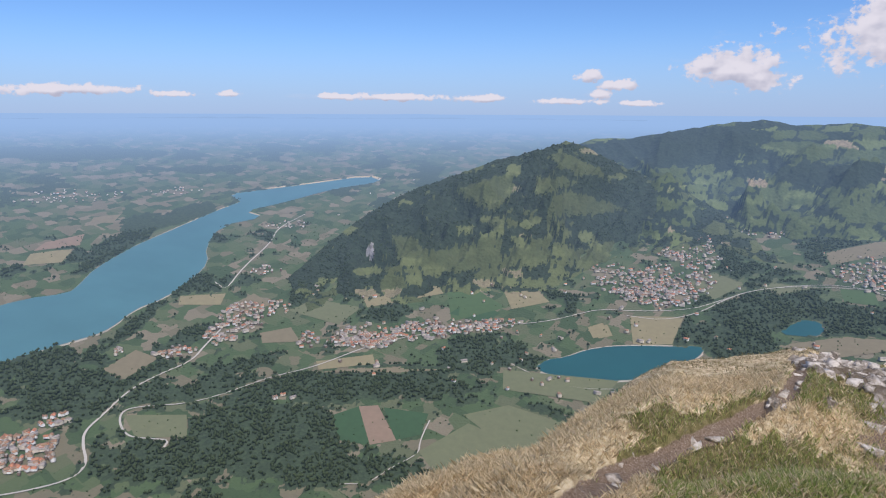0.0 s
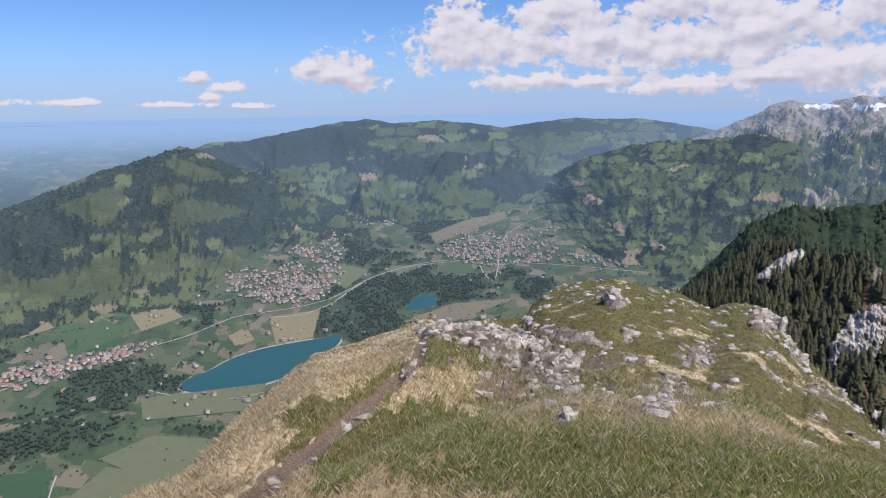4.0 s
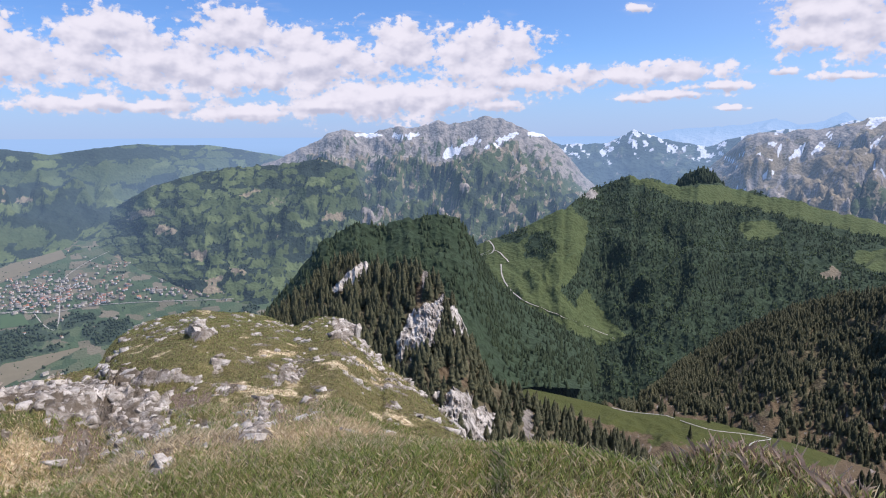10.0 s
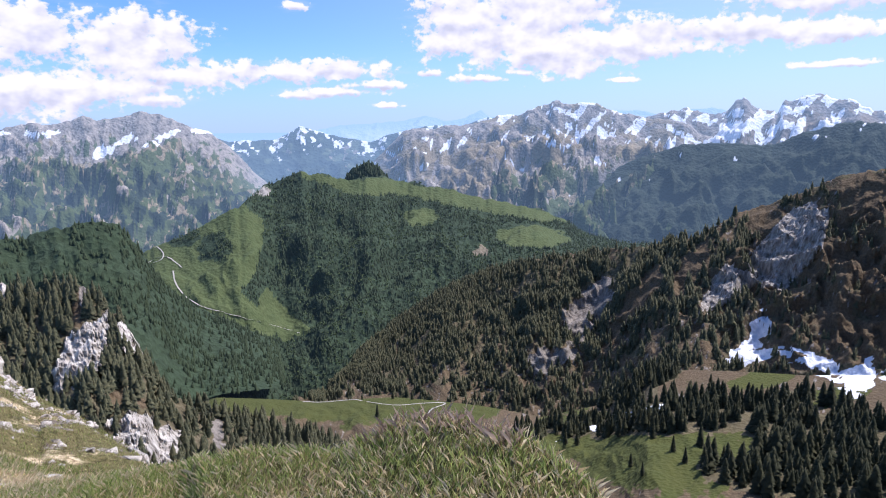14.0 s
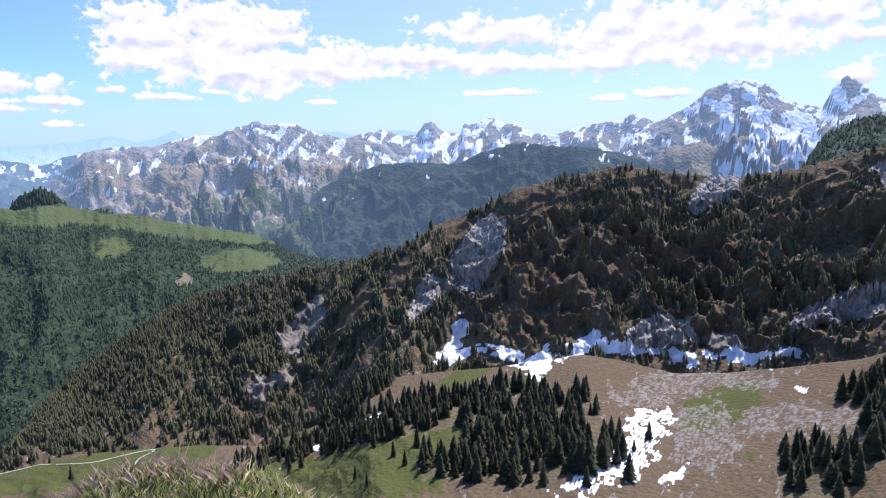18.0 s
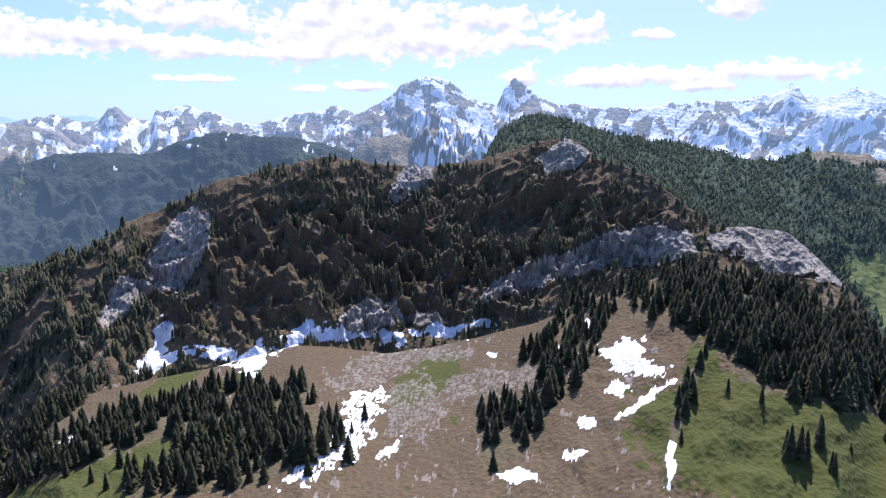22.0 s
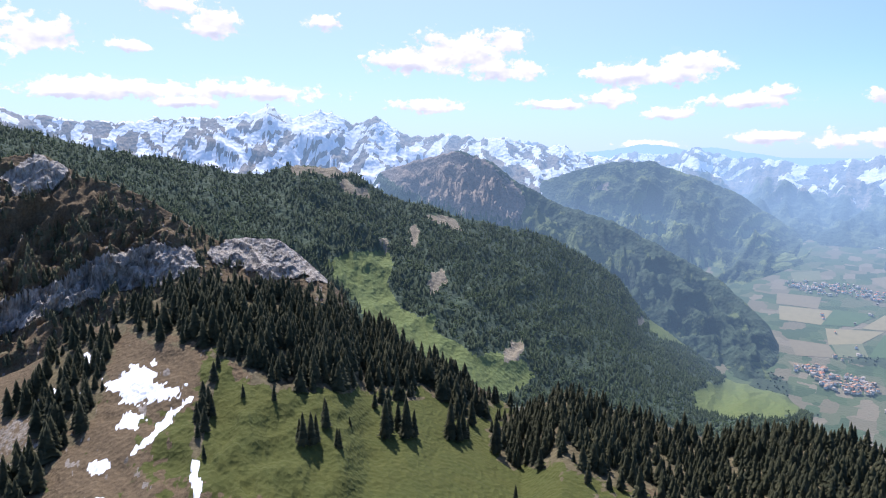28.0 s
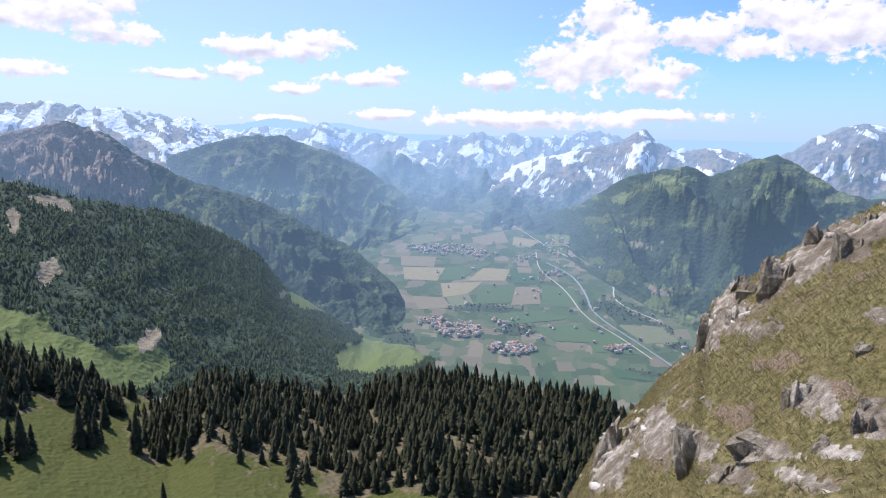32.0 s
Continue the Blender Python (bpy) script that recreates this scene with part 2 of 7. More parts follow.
def add_haze_glow(n, l):
    """Haze painted over a far surface as bluish emission, by the true distance from the summit; more of it low down and
    to the south.
    """
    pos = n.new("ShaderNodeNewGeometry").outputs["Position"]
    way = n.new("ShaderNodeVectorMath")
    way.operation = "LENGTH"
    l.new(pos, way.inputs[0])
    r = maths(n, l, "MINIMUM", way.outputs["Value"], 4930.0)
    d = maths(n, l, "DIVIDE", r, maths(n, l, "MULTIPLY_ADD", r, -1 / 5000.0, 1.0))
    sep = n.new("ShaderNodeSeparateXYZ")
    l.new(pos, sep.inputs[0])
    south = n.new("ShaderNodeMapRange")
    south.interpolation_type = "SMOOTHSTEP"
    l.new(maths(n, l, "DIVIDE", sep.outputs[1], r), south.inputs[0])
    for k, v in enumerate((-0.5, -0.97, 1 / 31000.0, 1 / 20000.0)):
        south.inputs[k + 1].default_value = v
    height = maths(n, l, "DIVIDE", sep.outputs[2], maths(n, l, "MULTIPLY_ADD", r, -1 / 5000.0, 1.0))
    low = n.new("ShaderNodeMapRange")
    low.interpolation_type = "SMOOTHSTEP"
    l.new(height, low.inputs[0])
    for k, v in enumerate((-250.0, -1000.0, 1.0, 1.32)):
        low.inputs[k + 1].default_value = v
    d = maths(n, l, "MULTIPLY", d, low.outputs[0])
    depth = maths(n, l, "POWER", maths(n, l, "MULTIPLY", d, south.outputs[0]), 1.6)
    haze_glow = maths(n, l, "SUBTRACT", 1.0, maths(n, l, "EXPONENT", maths(n, l, "MULTIPLY", depth, -1.0)))
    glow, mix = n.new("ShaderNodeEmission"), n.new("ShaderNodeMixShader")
    glow.inputs[0].default_value = (*HAZE_COL, 1)
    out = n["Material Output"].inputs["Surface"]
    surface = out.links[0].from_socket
    l.new(haze_glow, mix.inputs[0])
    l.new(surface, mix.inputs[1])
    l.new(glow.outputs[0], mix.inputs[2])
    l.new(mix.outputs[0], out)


# emission colour of the painted haze
HAZE_COL = (0.38, 0.58, 0.83)


def land(name, size, meadow, forest, tan, rock, snow=(0.8, 0.82, 0.86), haze_glow=False, fleck=1.0, gloss=0.15):
    """Mountain ground: meadow, with forest, dry grass, rock and snow where the mesh's layers say so. size: the grain in metres."""
    mat, n, l, bsdf = nodes_of(name)
    geo = n.new("ShaderNodeNewGeometry")
    pos = geo.outputs["Position"]
    g1 = noise_tex(n, l, pos, 1 / size, 5)
    g2 = noise_tex(n, l, pos, 0.18 / size, 4)
    cell = n.new("ShaderNodeTexVoronoi")
    cell.inputs["Scale"].default_value = 0.9 / size
    l.new(pos, cell.inputs["Vector"])
    def pair(col, k):
        return tuple(c * (1 - k) for c in col), tuple(min(1, c * (1 + k)) for c in col)
    def vary(col, k, f):
        a, b = pair(col, k)
        return mixer(n, l, f, a, b)
    mead = mixer(n, l, g2, vary(meadow, 0.3, g1), vary((meadow[0] * 1.25, meadow[1] * 1.02, meadow[2] * 0.9), 0.25, g1))
    g3 = noise_tex(n, l, pos, 4.5 / size, 6, 0.7)
    tanc = ramp(n, l, maths(n, l, "MULTIPLY_ADD", g3, 0.6, maths(n, l, "MULTIPLY", g1, 0.4)), [(0.34, tuple(c * 0.5 for c in tan)), (0.5, tan), (0.66, tuple(min(1, c * 1.45) for c in tan))])
    mead_fine = maths(n, l, "MULTIPLY", g3, 0.5)
    mead = mixer(n, l, mead_fine, mead, tuple(c * 0.6 for c in meadow))
    mead = mixer(n, l, attr(n, "tone").outputs["Fac"], mead, (meadow[0] * 1.75, meadow[1] * 1.5, meadow[2] * 1.5))
    mtan = mixer(n, l, edge(n, l, attr(n, "tan").outputs["Fac"], g1, 0.9), mead, tanc)
    tall = n.new("ShaderNodeVectorMath")
    tall.operation = "MULTIPLY"
    tall.inputs[1].default_value = (1.0, 1.0, 0.3)
    l.new(pos, tall.inputs[0])
    rk = ramp(n, l, noise_tex(n, l, tall.outputs[0], 0.6 / size, 8, 0.68), [(0.36, tuple(c * 0.4 for c in rock)), (0.5, rock), (0.66, tuple(min(1, c * 1.35) for c in rock))])
    mrock = mixer(n, l, edge(n, l, attr(n, "rock").outputs["Fac"], g3, 0.9), mtan, rk)
    fl = mixer(n, l, cell.outputs["Color"], tuple(c * (1 - 0.55 * fleck) for c in forest), tuple(c * (1 + 0.55 * fleck) for c in forest))
    fcol = mixer(n, l, g2, fl, (forest[0] * 1.3, forest[1] * 1.35, forest[2] * 1.0))
    mfor = mixer(n, l, edge(n, l, attr(n, "forest").outputs["Fac"], g1, 0.6), mrock, fcol)
    msnow = mixer(n, l, edge(n, l, attr(n, "snow").outputs["Fac"], g3, 0.3), mfor, snow)
    l.new(msnow, bsdf.inputs["Base Color"])
    bsdf.inputs["Roughness"].default_value = 0.95
    bsdf.inputs["Specular IOR Level"].default_value = gloss
    bump = n.new("ShaderNodeBump")
    bump.inputs["Strength"].default_value, bump.inputs["Distance"].default_value = 0.6, size * 0.5
    l.new(maths(n, l, "ADD", cell.outputs["Distance"], g1), bump.inputs["Height"])
    l.new(bump.outputs[0], bsdf.inputs["Normal"])
    # far land glows bluish: haze painted as emission
    if haze_glow:
        add_haze_glow(n, l)
    return mat


LAND_NEAR = land("alpine_ground", 2.2, (0.074, 0.09, 0.026), (0.105, 0.086, 0.058), (0.120, 0.088, 0.052), (0.215, 0.19, 0.16))
LAND_MID = land("mountain_ground", 7.0, (0.080, 0.112, 0.042), (0.032, 0.048, 0.029), (0.200, 0.168, 0.116), (0.304, 0.280, 0.248), haze_glow=True, gloss=0.2)
# mountain_ground lightened for the forest flank, haze put into its base colours
LAND_FLANK = land("hazed_flank_ground", 8.0, (0.108, 0.152, 0.048), (0.036, 0.054, 0.036), (0.216, 0.184, 0.128), (0.288, 0.272, 0.256), haze_glow=True, gloss=0.3)
LAND_HILL = land("wooded_hill_ground", 10.0, (0.066, 0.09, 0.034), (0.021, 0.033, 0.02), (0.19, 0.165, 0.095), (0.225, 0.217, 0.210), haze_glow=True, gloss=0.5)
LAND_FAR = land("distant_mountain", 12.0, (0.068, 0.10, 0.037), (0.02, 0.031, 0.023), (0.24, 0.195, 0.125), (0.279, 0.246, 0.209), haze_glow=True, gloss=0.3)
# lighter copy of the distant ground, for slopes with more painted haze
LAND_HAZE = land("hazy_mountain", 12.0, (0.088, 0.124, 0.048), (0.032, 0.050, 0.032), (0.208, 0.168, 0.136), (0.200, 0.200, 0.208), haze_glow=True, gloss=0.3)
# far ranges: part of the haze is painted into these bluish base colours
BACK_1 = land("far_range", 20.0, (0.076, 0.111, 0.076), (0.034, 0.051, 0.051), (0.212, 0.170, 0.128), (0.230, 0.204, 0.178), haze_glow=True)
BACK_S = land("hazy_range", 20.0, (0.09, 0.13, 0.09), (0.04, 0.06, 0.06), (0.2, 0.17, 0.14), (0.17, 0.165, 0.17), haze_glow=True)
BACK_2 = land("farthest_range", 26.0, (0.1, 0.13, 0.11), (0.06, 0.08, 0.1), (0.2, 0.18, 0.16), (0.24, 0.25, 0.28), haze_glow=True)
BACK_3 = land("horizon_hills", 30.0, (0.06, 0.08, 0.08), (0.06, 0.08, 0.08), (0.07, 0.08, 0.08), (0.07, 0.08, 0.08), haze_glow=True)

# ---------------------------------------------------------------- large forms
GROUND_H = 1100.0


def near_r(d):
    return d / (1 + d / 5000.0)


def cone_r(el):
    return 1 / (1 / 5000.0 + np.tan(np.radians(-el)) / GROUND_H)


def on_ground(az, el, lift=0.0):
    r = cone_r(el)
    return r * math.sin(radians(az)), r * math.cos(radians(az)), -r * math.tan(radians(-el)) + lift


def xyz(az, r, z):
    a = np.radians(az)
    return np.stack([r * np.sin(a), r * np.cos(a), z], -1)


def grid_mesh(name, P, layers, material, close=False):
    """A mesh from a grid of points (rows, columns, 3), with float layers on its points."""
    nr, nc = P.shape[:2]
    i = np.arange(nr * nc).reshape(nr, nc)
    if close:
        i = np.concatenate([i, i[:, :1]], 1)
    q = np.stack([i[:-1, :-1], i[:-1, 1:], i[1:, 1:], i[1:, :-1]], -1).reshape(-1, 4)
    me = bpy.data.meshes.new(name)
    me.vertices.add(nr * nc)
    me.vertices.foreach_set("co", P.reshape(-1).astype(np.float32))
    me.loops.add(q.size)
    me.loops.foreach_set("vertex_index", q.reshape(-1).astype(np.int32))
    me.polygons.add(len(q))
    me.polygons.foreach_set("loop_start", np.arange(0, q.size, 4, dtype=np.int32))
    me.polygons.foreach_set("use_smooth", np.ones(len(q), bool))
    me.update(calc_edges=True)
    for key, v in layers.items():
        me.attributes.new(key, "FLOAT", "POINT").data.foreach_set("value", np.clip(v, 0, 1).reshape(-1).astype(np.float32))
    me.materials.append(material)
    return new(name, me)


SHEETS = {}


def mountain(name, crest, foot, material, label, rows=70, step=0.14, seed=1, rough=0.12, gully=0.10, freq=1.0, bow=1.15,
             layers=None, foot_el=None, foot_r=None, crest_rough=0.012, ends=2.0, drop=0.6, floor=True, sink=0.0, foot_k=0.72, detail=0.45, push=0.0, category="mountain"):
    """A mountain from its crest line (heading, height angle, distance) down to its foot line (heading, height angle)."""
    crest = sorted(crest)
    ca, ce, cd = (np.array(v) for v in zip(*crest))
    az = np.arange(ca[0] - ends, ca[-1] + ends, step)
    c_el, c_r = np.interp(az, ca, ce), near_r(np.interp(az, ca, cd))
    if foot_el is None:
        fa, fe = zip(*[(p[0], p[1]) for p in sorted(foot)])
        f_el = np.interp(az, fa, fe) - drop
    else:
        f_el = np.full_like(az, foot_el)
    wide = int(1.2 / step)
    c_r = np.convolve(np.pad(c_r, wide, "edge"), np.ones(2 * wide + 1) / (2 * wide + 1), "valid")
    c_el = c_el - sink
    if ends:
        k = np.clip(np.minimum(az - ca[0], ca[-1] - az) / ends + 1, 0, 1)
        c_el = f_el + (c_el - f_el) * np.sqrt(k)
    c_el = c_el + crest_rough * (c_el - f_el + 1) * fbm(az * 2.2 * freq, az * 0 + seed, seed, 5, 0.6)
    if foot_r is not None:
        f_r = np.minimum(foot_r, 0.9 * c_r)
    elif floor:
        f_r = np.minimum(cone_r(f_el), 4500)
        c_r = np.minimum(np.maximum(c_r, f_r * 1.12 + 40), 4940)
    else:
        f_r = (np.interp(az, *zip(*foot_k)) if isinstance(foot_k, list) else foot_k) * c_r
    c_z, f_z = c_r * np.tan(np.radians(c_el)), f_r * np.tan(np.radians(f_el))
    h = c_z - f_z
    ha = np.maximum(np.abs(h), 0.04 * c_r)
    v = np.linspace(0, 1, rows)[:, None]
    A = np.broadcast_to(az, (rows, len(az)))
    r = f_r + (c_r - f_r) * v
    z = f_z + h * v ** bow
    env = np.sin(np.pi * np.clip(v, 0, 1)) ** 0.7 * (1 - 0.3 * v)
    sx, sy = A * freq, v * np.maximum(c_el - f_el, 0.5) * freq * 1.1
    relief = rough * fbm(sx * 0.5, sy * 0.5, seed + 3, 6) + gully * (ridged(sx * 0.45 + 0.45 * sy + 0.6 * fbm(sx * 0.5, sy * 0.5, seed + 9, 4), sy * 0.45 - sx * 0.2, seed + 6, 6, detail) - 0.45)
    z = z + (1 - push) * ha * relief * env
    r = np.maximum(r - push * ha * relief * env, 0.6 * f_r)
    el = np.degrees(np.arctan2(z, r))
    # the far side falls away behind the crest
    bk = np.linspace(0, 1, 9)[1:, None]
    rb = np.minimum(c_r + 1.1 * ha * bk, 4990)
    zb = c_z - ha * (bk ** 1.3) * 1.02
    P = np.concatenate([xyz(A, r, z), xyz(np.broadcast_to(az, rb.shape), rb, zb)], 0)
    n8 = rb.shape
    lay = {k: np.zeros_like(A) for k in ("forest", "rock", "snow", "tan")}
    slope = np.gradient(z, axis=0) / np.maximum(np.gradient(r, axis=0), 0.1)
    if layers:
        lay.update(layers(A, el, v * np.ones_like(A), relief, slope, seed))
    full = {k: np.concatenate([a, np.broadcast_to(a[-1], n8)], 0) for k, a in lay.items()}
    ob = grid_mesh(name, P, full, material)
    tagged(ob, label, category, kind="structure" if material in (LAND_MID, LAND_FLANK, LAND_HILL, LAND_FAR, LAND_HAZE, BACK_1, BACK_S, BACK_2, BACK_3) else "")
    SHEETS[name] = (P[:rows], lay)
    return ob


def farm_cells(az, el, wide, high, seed):
    """Crooked parcels over a slope: a random number for each parcel, two more, and the nearness of its border."""
    u = az / wide + 0.22 * fbm(az / wide, el / high, seed, 3)
    w = el / high + 0.22 * fbm(az / wide + 30, el / high, seed + 1, 3)
    iu, iw = np.floor(u).astype(np.int64), np.floor(w).astype(np.int64)
    first, second = np.full(u.shape, 9.0), np.full(u.shape, 9.0)
    who = np.zeros(u.shape, np.int64)
    for du in (-1, 0, 1):
        for dw in (-1, 0, 1):
            cu, cw = iu + du, iw + dw
            d = np.maximum(np.abs(u - cu - 0.15 - 0.7 * lattice(cu, cw, seed + 2)), np.abs(w - cw - 0.15 - 0.7 * lattice(cu, cw, seed + 3)))
            nearer = d < first
            second = np.where(nearer, first, np.minimum(second, d))
            who = np.where(nearer, cu * 7919 + cw * 104729, who)
            first = np.minimum(first, d)
    return lattice(who, who * 0, seed + 4), lattice(who, who * 0, seed + 5), second - first


def spread(forest=0.0, rock=0.0, snow=0.0, tan=0.0, scale=0.5, fine=5.0, scree=0.6, tree_line=2.0, snow_from=2.0, rock_from=2.0, meadows=(), woods=(), rocks=(), snows=(), tans=(), clear=(), bare=(), bones=0.0, hollow=0.0, farms=None):
    """Shares of forest, rock, snow and dry grass over a mountain, with patches of each."""
    def make(az, el, v, relief, slope, seed):
        tones = 0 * az
        n1 = 0.5 + 0.5 * fbm(az * scale, el * scale * 2, seed + 31, 5)
        n2 = 0.5 + 0.5 * fbm(az * scale * 2, el * scale * 3, seed + 41, 5)
        n3 = 0.5 + 0.5 * fbm(az * scale * 3, el * scale * 2, seed + 51, 6, 0.65)
        n4 = 0.5 + 0.5 * fbm(az * fine, el * fine * 1.5, seed + 71, 5, 0.7)
        fo = smooth(0.46, 0.53, 0.3 * n1 + 0.2 * n2 + forest * 0.75 - 0.15 - hollow * relief) * smooth(tree_line + 0.08, tree_line - 0.08, v + 0.25 * (n2 - 0.5))
        gl = ridged(az * scale * 1.8 + el * scale + 0.5 * n1, el * scale * 1.6 - az * scale * 0.4, seed + 61, 5)
        ro = np.maximum(smooth(0.5, 0.62, n3 * 0.5 + rock * 0.6 + 0.15 * (gl - 0.5)), smooth(rock_from - 0.12, rock_from + 0.12, v + 0.5 * (n3 - 0.5)))
        sn = np.maximum(smooth(0.5, 0.58, n3 * 0.35 + 0.35 * (1 - gl) + snow * 0.6 - 0.1), 0) * smooth(snow_from - 0.15, snow_from + 0.1, v + 0.3 * (n2 - 0.5))
        ta = smooth(0.42, 0.6, n2 * 0.5 + tan * 0.7)
        if farms:
            share = np.interp(v, (0.0, 0.35, 0.7, 1.0), farms[2:])
            kind, tone, border = farm_cells(az, el, farms[0], farms[1], seed + 101)
            open_land = smooth(0.02, -0.02, kind - share - 0.25 * (n1 - 0.5)) * smooth(0.05, 0.15, border)
            fo, ta, ro = np.where(kind < share + 0.2, 1 - open_land, fo), np.where(open_land > 0.5, 0.75 * smooth(0.88, 0.95, tone), ta), ro * (1 - open_land)
            tones = open_land * smooth(0.2, 0.85, tone)
        if bones:
            rib = smooth(0.02, 0.14, relief * (0.6 + 0.8 * n3) + 0.12 * (v - bones))
            ro, fo = np.maximum(ro, rib), fo * (1 - rib)
        if len(meadows):
            b = blobs(az, el, meadows, seed + 2, 0.2)
            fo, ro, ta = fo * (1 - b), ro * (1 - b), ta * (1 - b)
        for poly in clear:
            b = inside(az + 0.25 * (n4 - 0.5), el + 0.3 * (n2 - 0.5), poly)
            fo, ro, ta = fo * (1 - b), ro * (1 - b), ta * (1 - b) + 0.25 * b * n2
        for poly in bare:
            b = inside(az + 0.2 * (n4 - 0.5), el + 0.2 * (n2 - 0.5), poly)
            stripe = smooth(-0.05, 0.2, fbm((az - 0.9 * el) * 0.4, (el + 0.75 * az) * 4.0, seed + 81, 3))
            fo, ta, ro = np.where(b, 0.6 * stripe * smooth(0.45, 0.6, n2), fo), np.where(b, 1 - 0.5 * stripe, ta), np.where(b, 0.6 * (1 - stripe) * n4, ro)
        if len(woods):
            fo = np.maximum(fo, blobs(az, el, woods, seed + 3))
        if len(rocks):
            b = blobs(az, el, rocks, seed + 4, 0.5)
            ro, fo = np.maximum(ro, b * (scree + 0.7 * (n4 - 0.2))), fo * (1 - b)
        if len(tans):
            b = blobs(az, el, tans, seed + 5, 0.5)
            ta, fo, ro = np.maximum(ta, b), fo * (1 - b), ro * (1 - b)
        if len(snows):
            b = blobs(az, el, snows, seed + 6, 0.6) * (0.62 + 0.7 * (n4 - 0.1))
            loose = (el < -21.2) & (az < 101) & (az > 90)
            sn, fo = np.maximum(sn, np.where(loose, b * smooth(0.22, 0.45, n4), b)), np.where(loose, np.maximum(fo, 0.8 * b * smooth(0.6, 0.4, n4)), fo * (1 - 0.7 * b))
        return {"forest": fo, "rock": ro, "snow": sn, "tan": ta, "tone": tones}
    return make


def snowy(share, low=0.0, woods=0.0, gullies=-0.9):
    """High rock with snow that lies in slanting streaks on its facets; woods below the height share `low`."""
    def make(az, el, v, relief, slope, seed):
        facet = fbm(az * 0.55, el * 0.3, seed + 91, 2)
        warp = 0.5 * fbm(az * 1.2, el * 1.2, seed + 92, 3)
        one = fbm((az + 1.2 * el) * 0.5 + warp, (el - 0.8 * az) * 1.8 + warp, seed + 93, 4, 0.5)
        two = fbm((az - 1.2 * el) * 0.5 + warp, (el + 0.8 * az) * 1.8 + warp, seed + 94, 4, 0.5)
        streak = one + (two - one) * smooth(-0.06, 0.06, facet)
        sn = smooth(-0.1, 0.1, streak + 2.0 * (share - 0.5) - gullies * relief) * smooth(low - 0.1, low + 0.12, v + 0.3 * warp)
        n1 = 0.5 + 0.5 * fbm(az * 1.1, el * 1.6, seed + 95, 5)
        ta = smooth(0.35, 0.65, n1) * 0.8
        ro = smooth(low - 0.25, low + 0.1, v + 0.4 * (n1 - 0.5)) * smooth(0.62, 0.46, n1)
        fo = smooth(0.42, 0.55, n1 * 0.5 + woods * 0.75 - 0.1) * smooth(low + 0.05, low - 0.15, v + 0.25 * warp) if woods else 0 * az
        return {"forest": fo, "rock": ro, "snow": sn, "tan": ta}
    return make


# one sheet of ground out to the horizon
NORTH_WOODS = [(-42.9, -22.58, 12.29, 1.23, -3), (-52.7, -26.14, 12.12, 3.03, 0), (-46, -26.16, 5.8, 2.36, 0), (-31, -20.17, 4.53, 1.61, 0), (-38.9, -21.8, 5.09, 0.95, 0), (-63.9, -20.86, 5.57, 2.18, 0), (-67, -18.25, 2.99, 1.42, 0), (-25.9, -24.7, 2.86, 0.66, -5), (-43.1, -29.36, 7.05, 1.23, 0), (-51.9, -20.36, 3.03, 0.66, 10), (-7.6, -15.28, 6.37, 1.04, 3), (-14.6, -17.22, 2.97, 1.04, 0), (-10.7, -17.19, 4.46, 1.14, 0), (-59.9, -16.21, 2.96, 0.47, 35), (-56.2, -17.71, 2.48, 0.57, 20)]
NORTH_WOODS += [(-55.5, -13.81, 1.46, 0.47, 20), (-53.4, -21.97, 6.12, 0.76, 0), (-45.5, -13.96, 2.92, 0.95, 40), (-61, -10.72, 2.89, 0.57, 25), (-58.9, -9.16, 3.35, 0.47, 20), (-55.5, -8.03, 2.87, 0.57, 10), (-54.5, -4.54, 2.37, 0.28, 0), (-63.4, -3.13, 7.1, 0.47, 0), (-48.9, -6.46, 2.86, 0.28, 0), (-35.9, -4.63, 1.42, 0.28, 0)]
MORE_WOODS = [(-4, -14.31, 4.88, 0.85, 0), (-7.4, -13.08, 2.91, 0.66, 0), (-10, -14.51, 2.44, 0.85, 0), (0.5, -13.81, 2.92, 0.47, 10), (-13.8, -10.2, 2.88, 1.89, 0), (-9.7, -3.34, 1.89, 0.47, 0), (-5, -9.75, 1.44, 1.42, 0), (-1.7, -15.8, 3.44, 0.57, 0), (-12.6, -11.61, 2.9, 1.42, 0), (-9.6, -15.06, 4.41, 1.14, 0), (194.9, -15.53, 3.93, 0.57, -30), (192.1, -14.9, 2.94, 0.57, -35), (180.2, -14.62, 3.42, 0.28, 0), (190.7, -14, 2.92, 0.38, 0), (183.1, -16.23, 1.97, 0.47, 0)]
MORE_WOODS += [(172.8, -17.49, 1.49, 0.95, 0), (194.5, -18.95, 3, 0.28, 0), (195.9, -13.7, 2.92, 0.47, 0), (185.2, -9.24, 1.92, 0.47, 0), (190, -10.16, 1.92, 0.47, 0)]
LAKE = [(-71.3, -18.97), (-69.1, -17.67), (-66.9, -17.26), (-64.3, -16.87), (-62.9, -16.66), (-61.5, -16.22), (-59.8, -15.05), (-57.7, -14.49), (-55.4, -13.14), (-54.1, -11.9), (-54.3, -10.76), (-53, -9.04), (-49.5, -8.5), (-51.2, -7.98), (-48.1, -7.4), (-43.9, -6.32), (-39.7, -5.75), (-41.1, -5.28), (-45.3, -5.84), (-48.9, -6.23), (-52.5, -6.59), (-50.7, -6.96), (-53.4, -7.9), (-56.9, -9.28), (-59.4, -10.2), (-62.3, -11.67), (-63.5, -12.8), (-64.3, -13.34), (-67.2, -13.37), (-70.7, -14.03)]
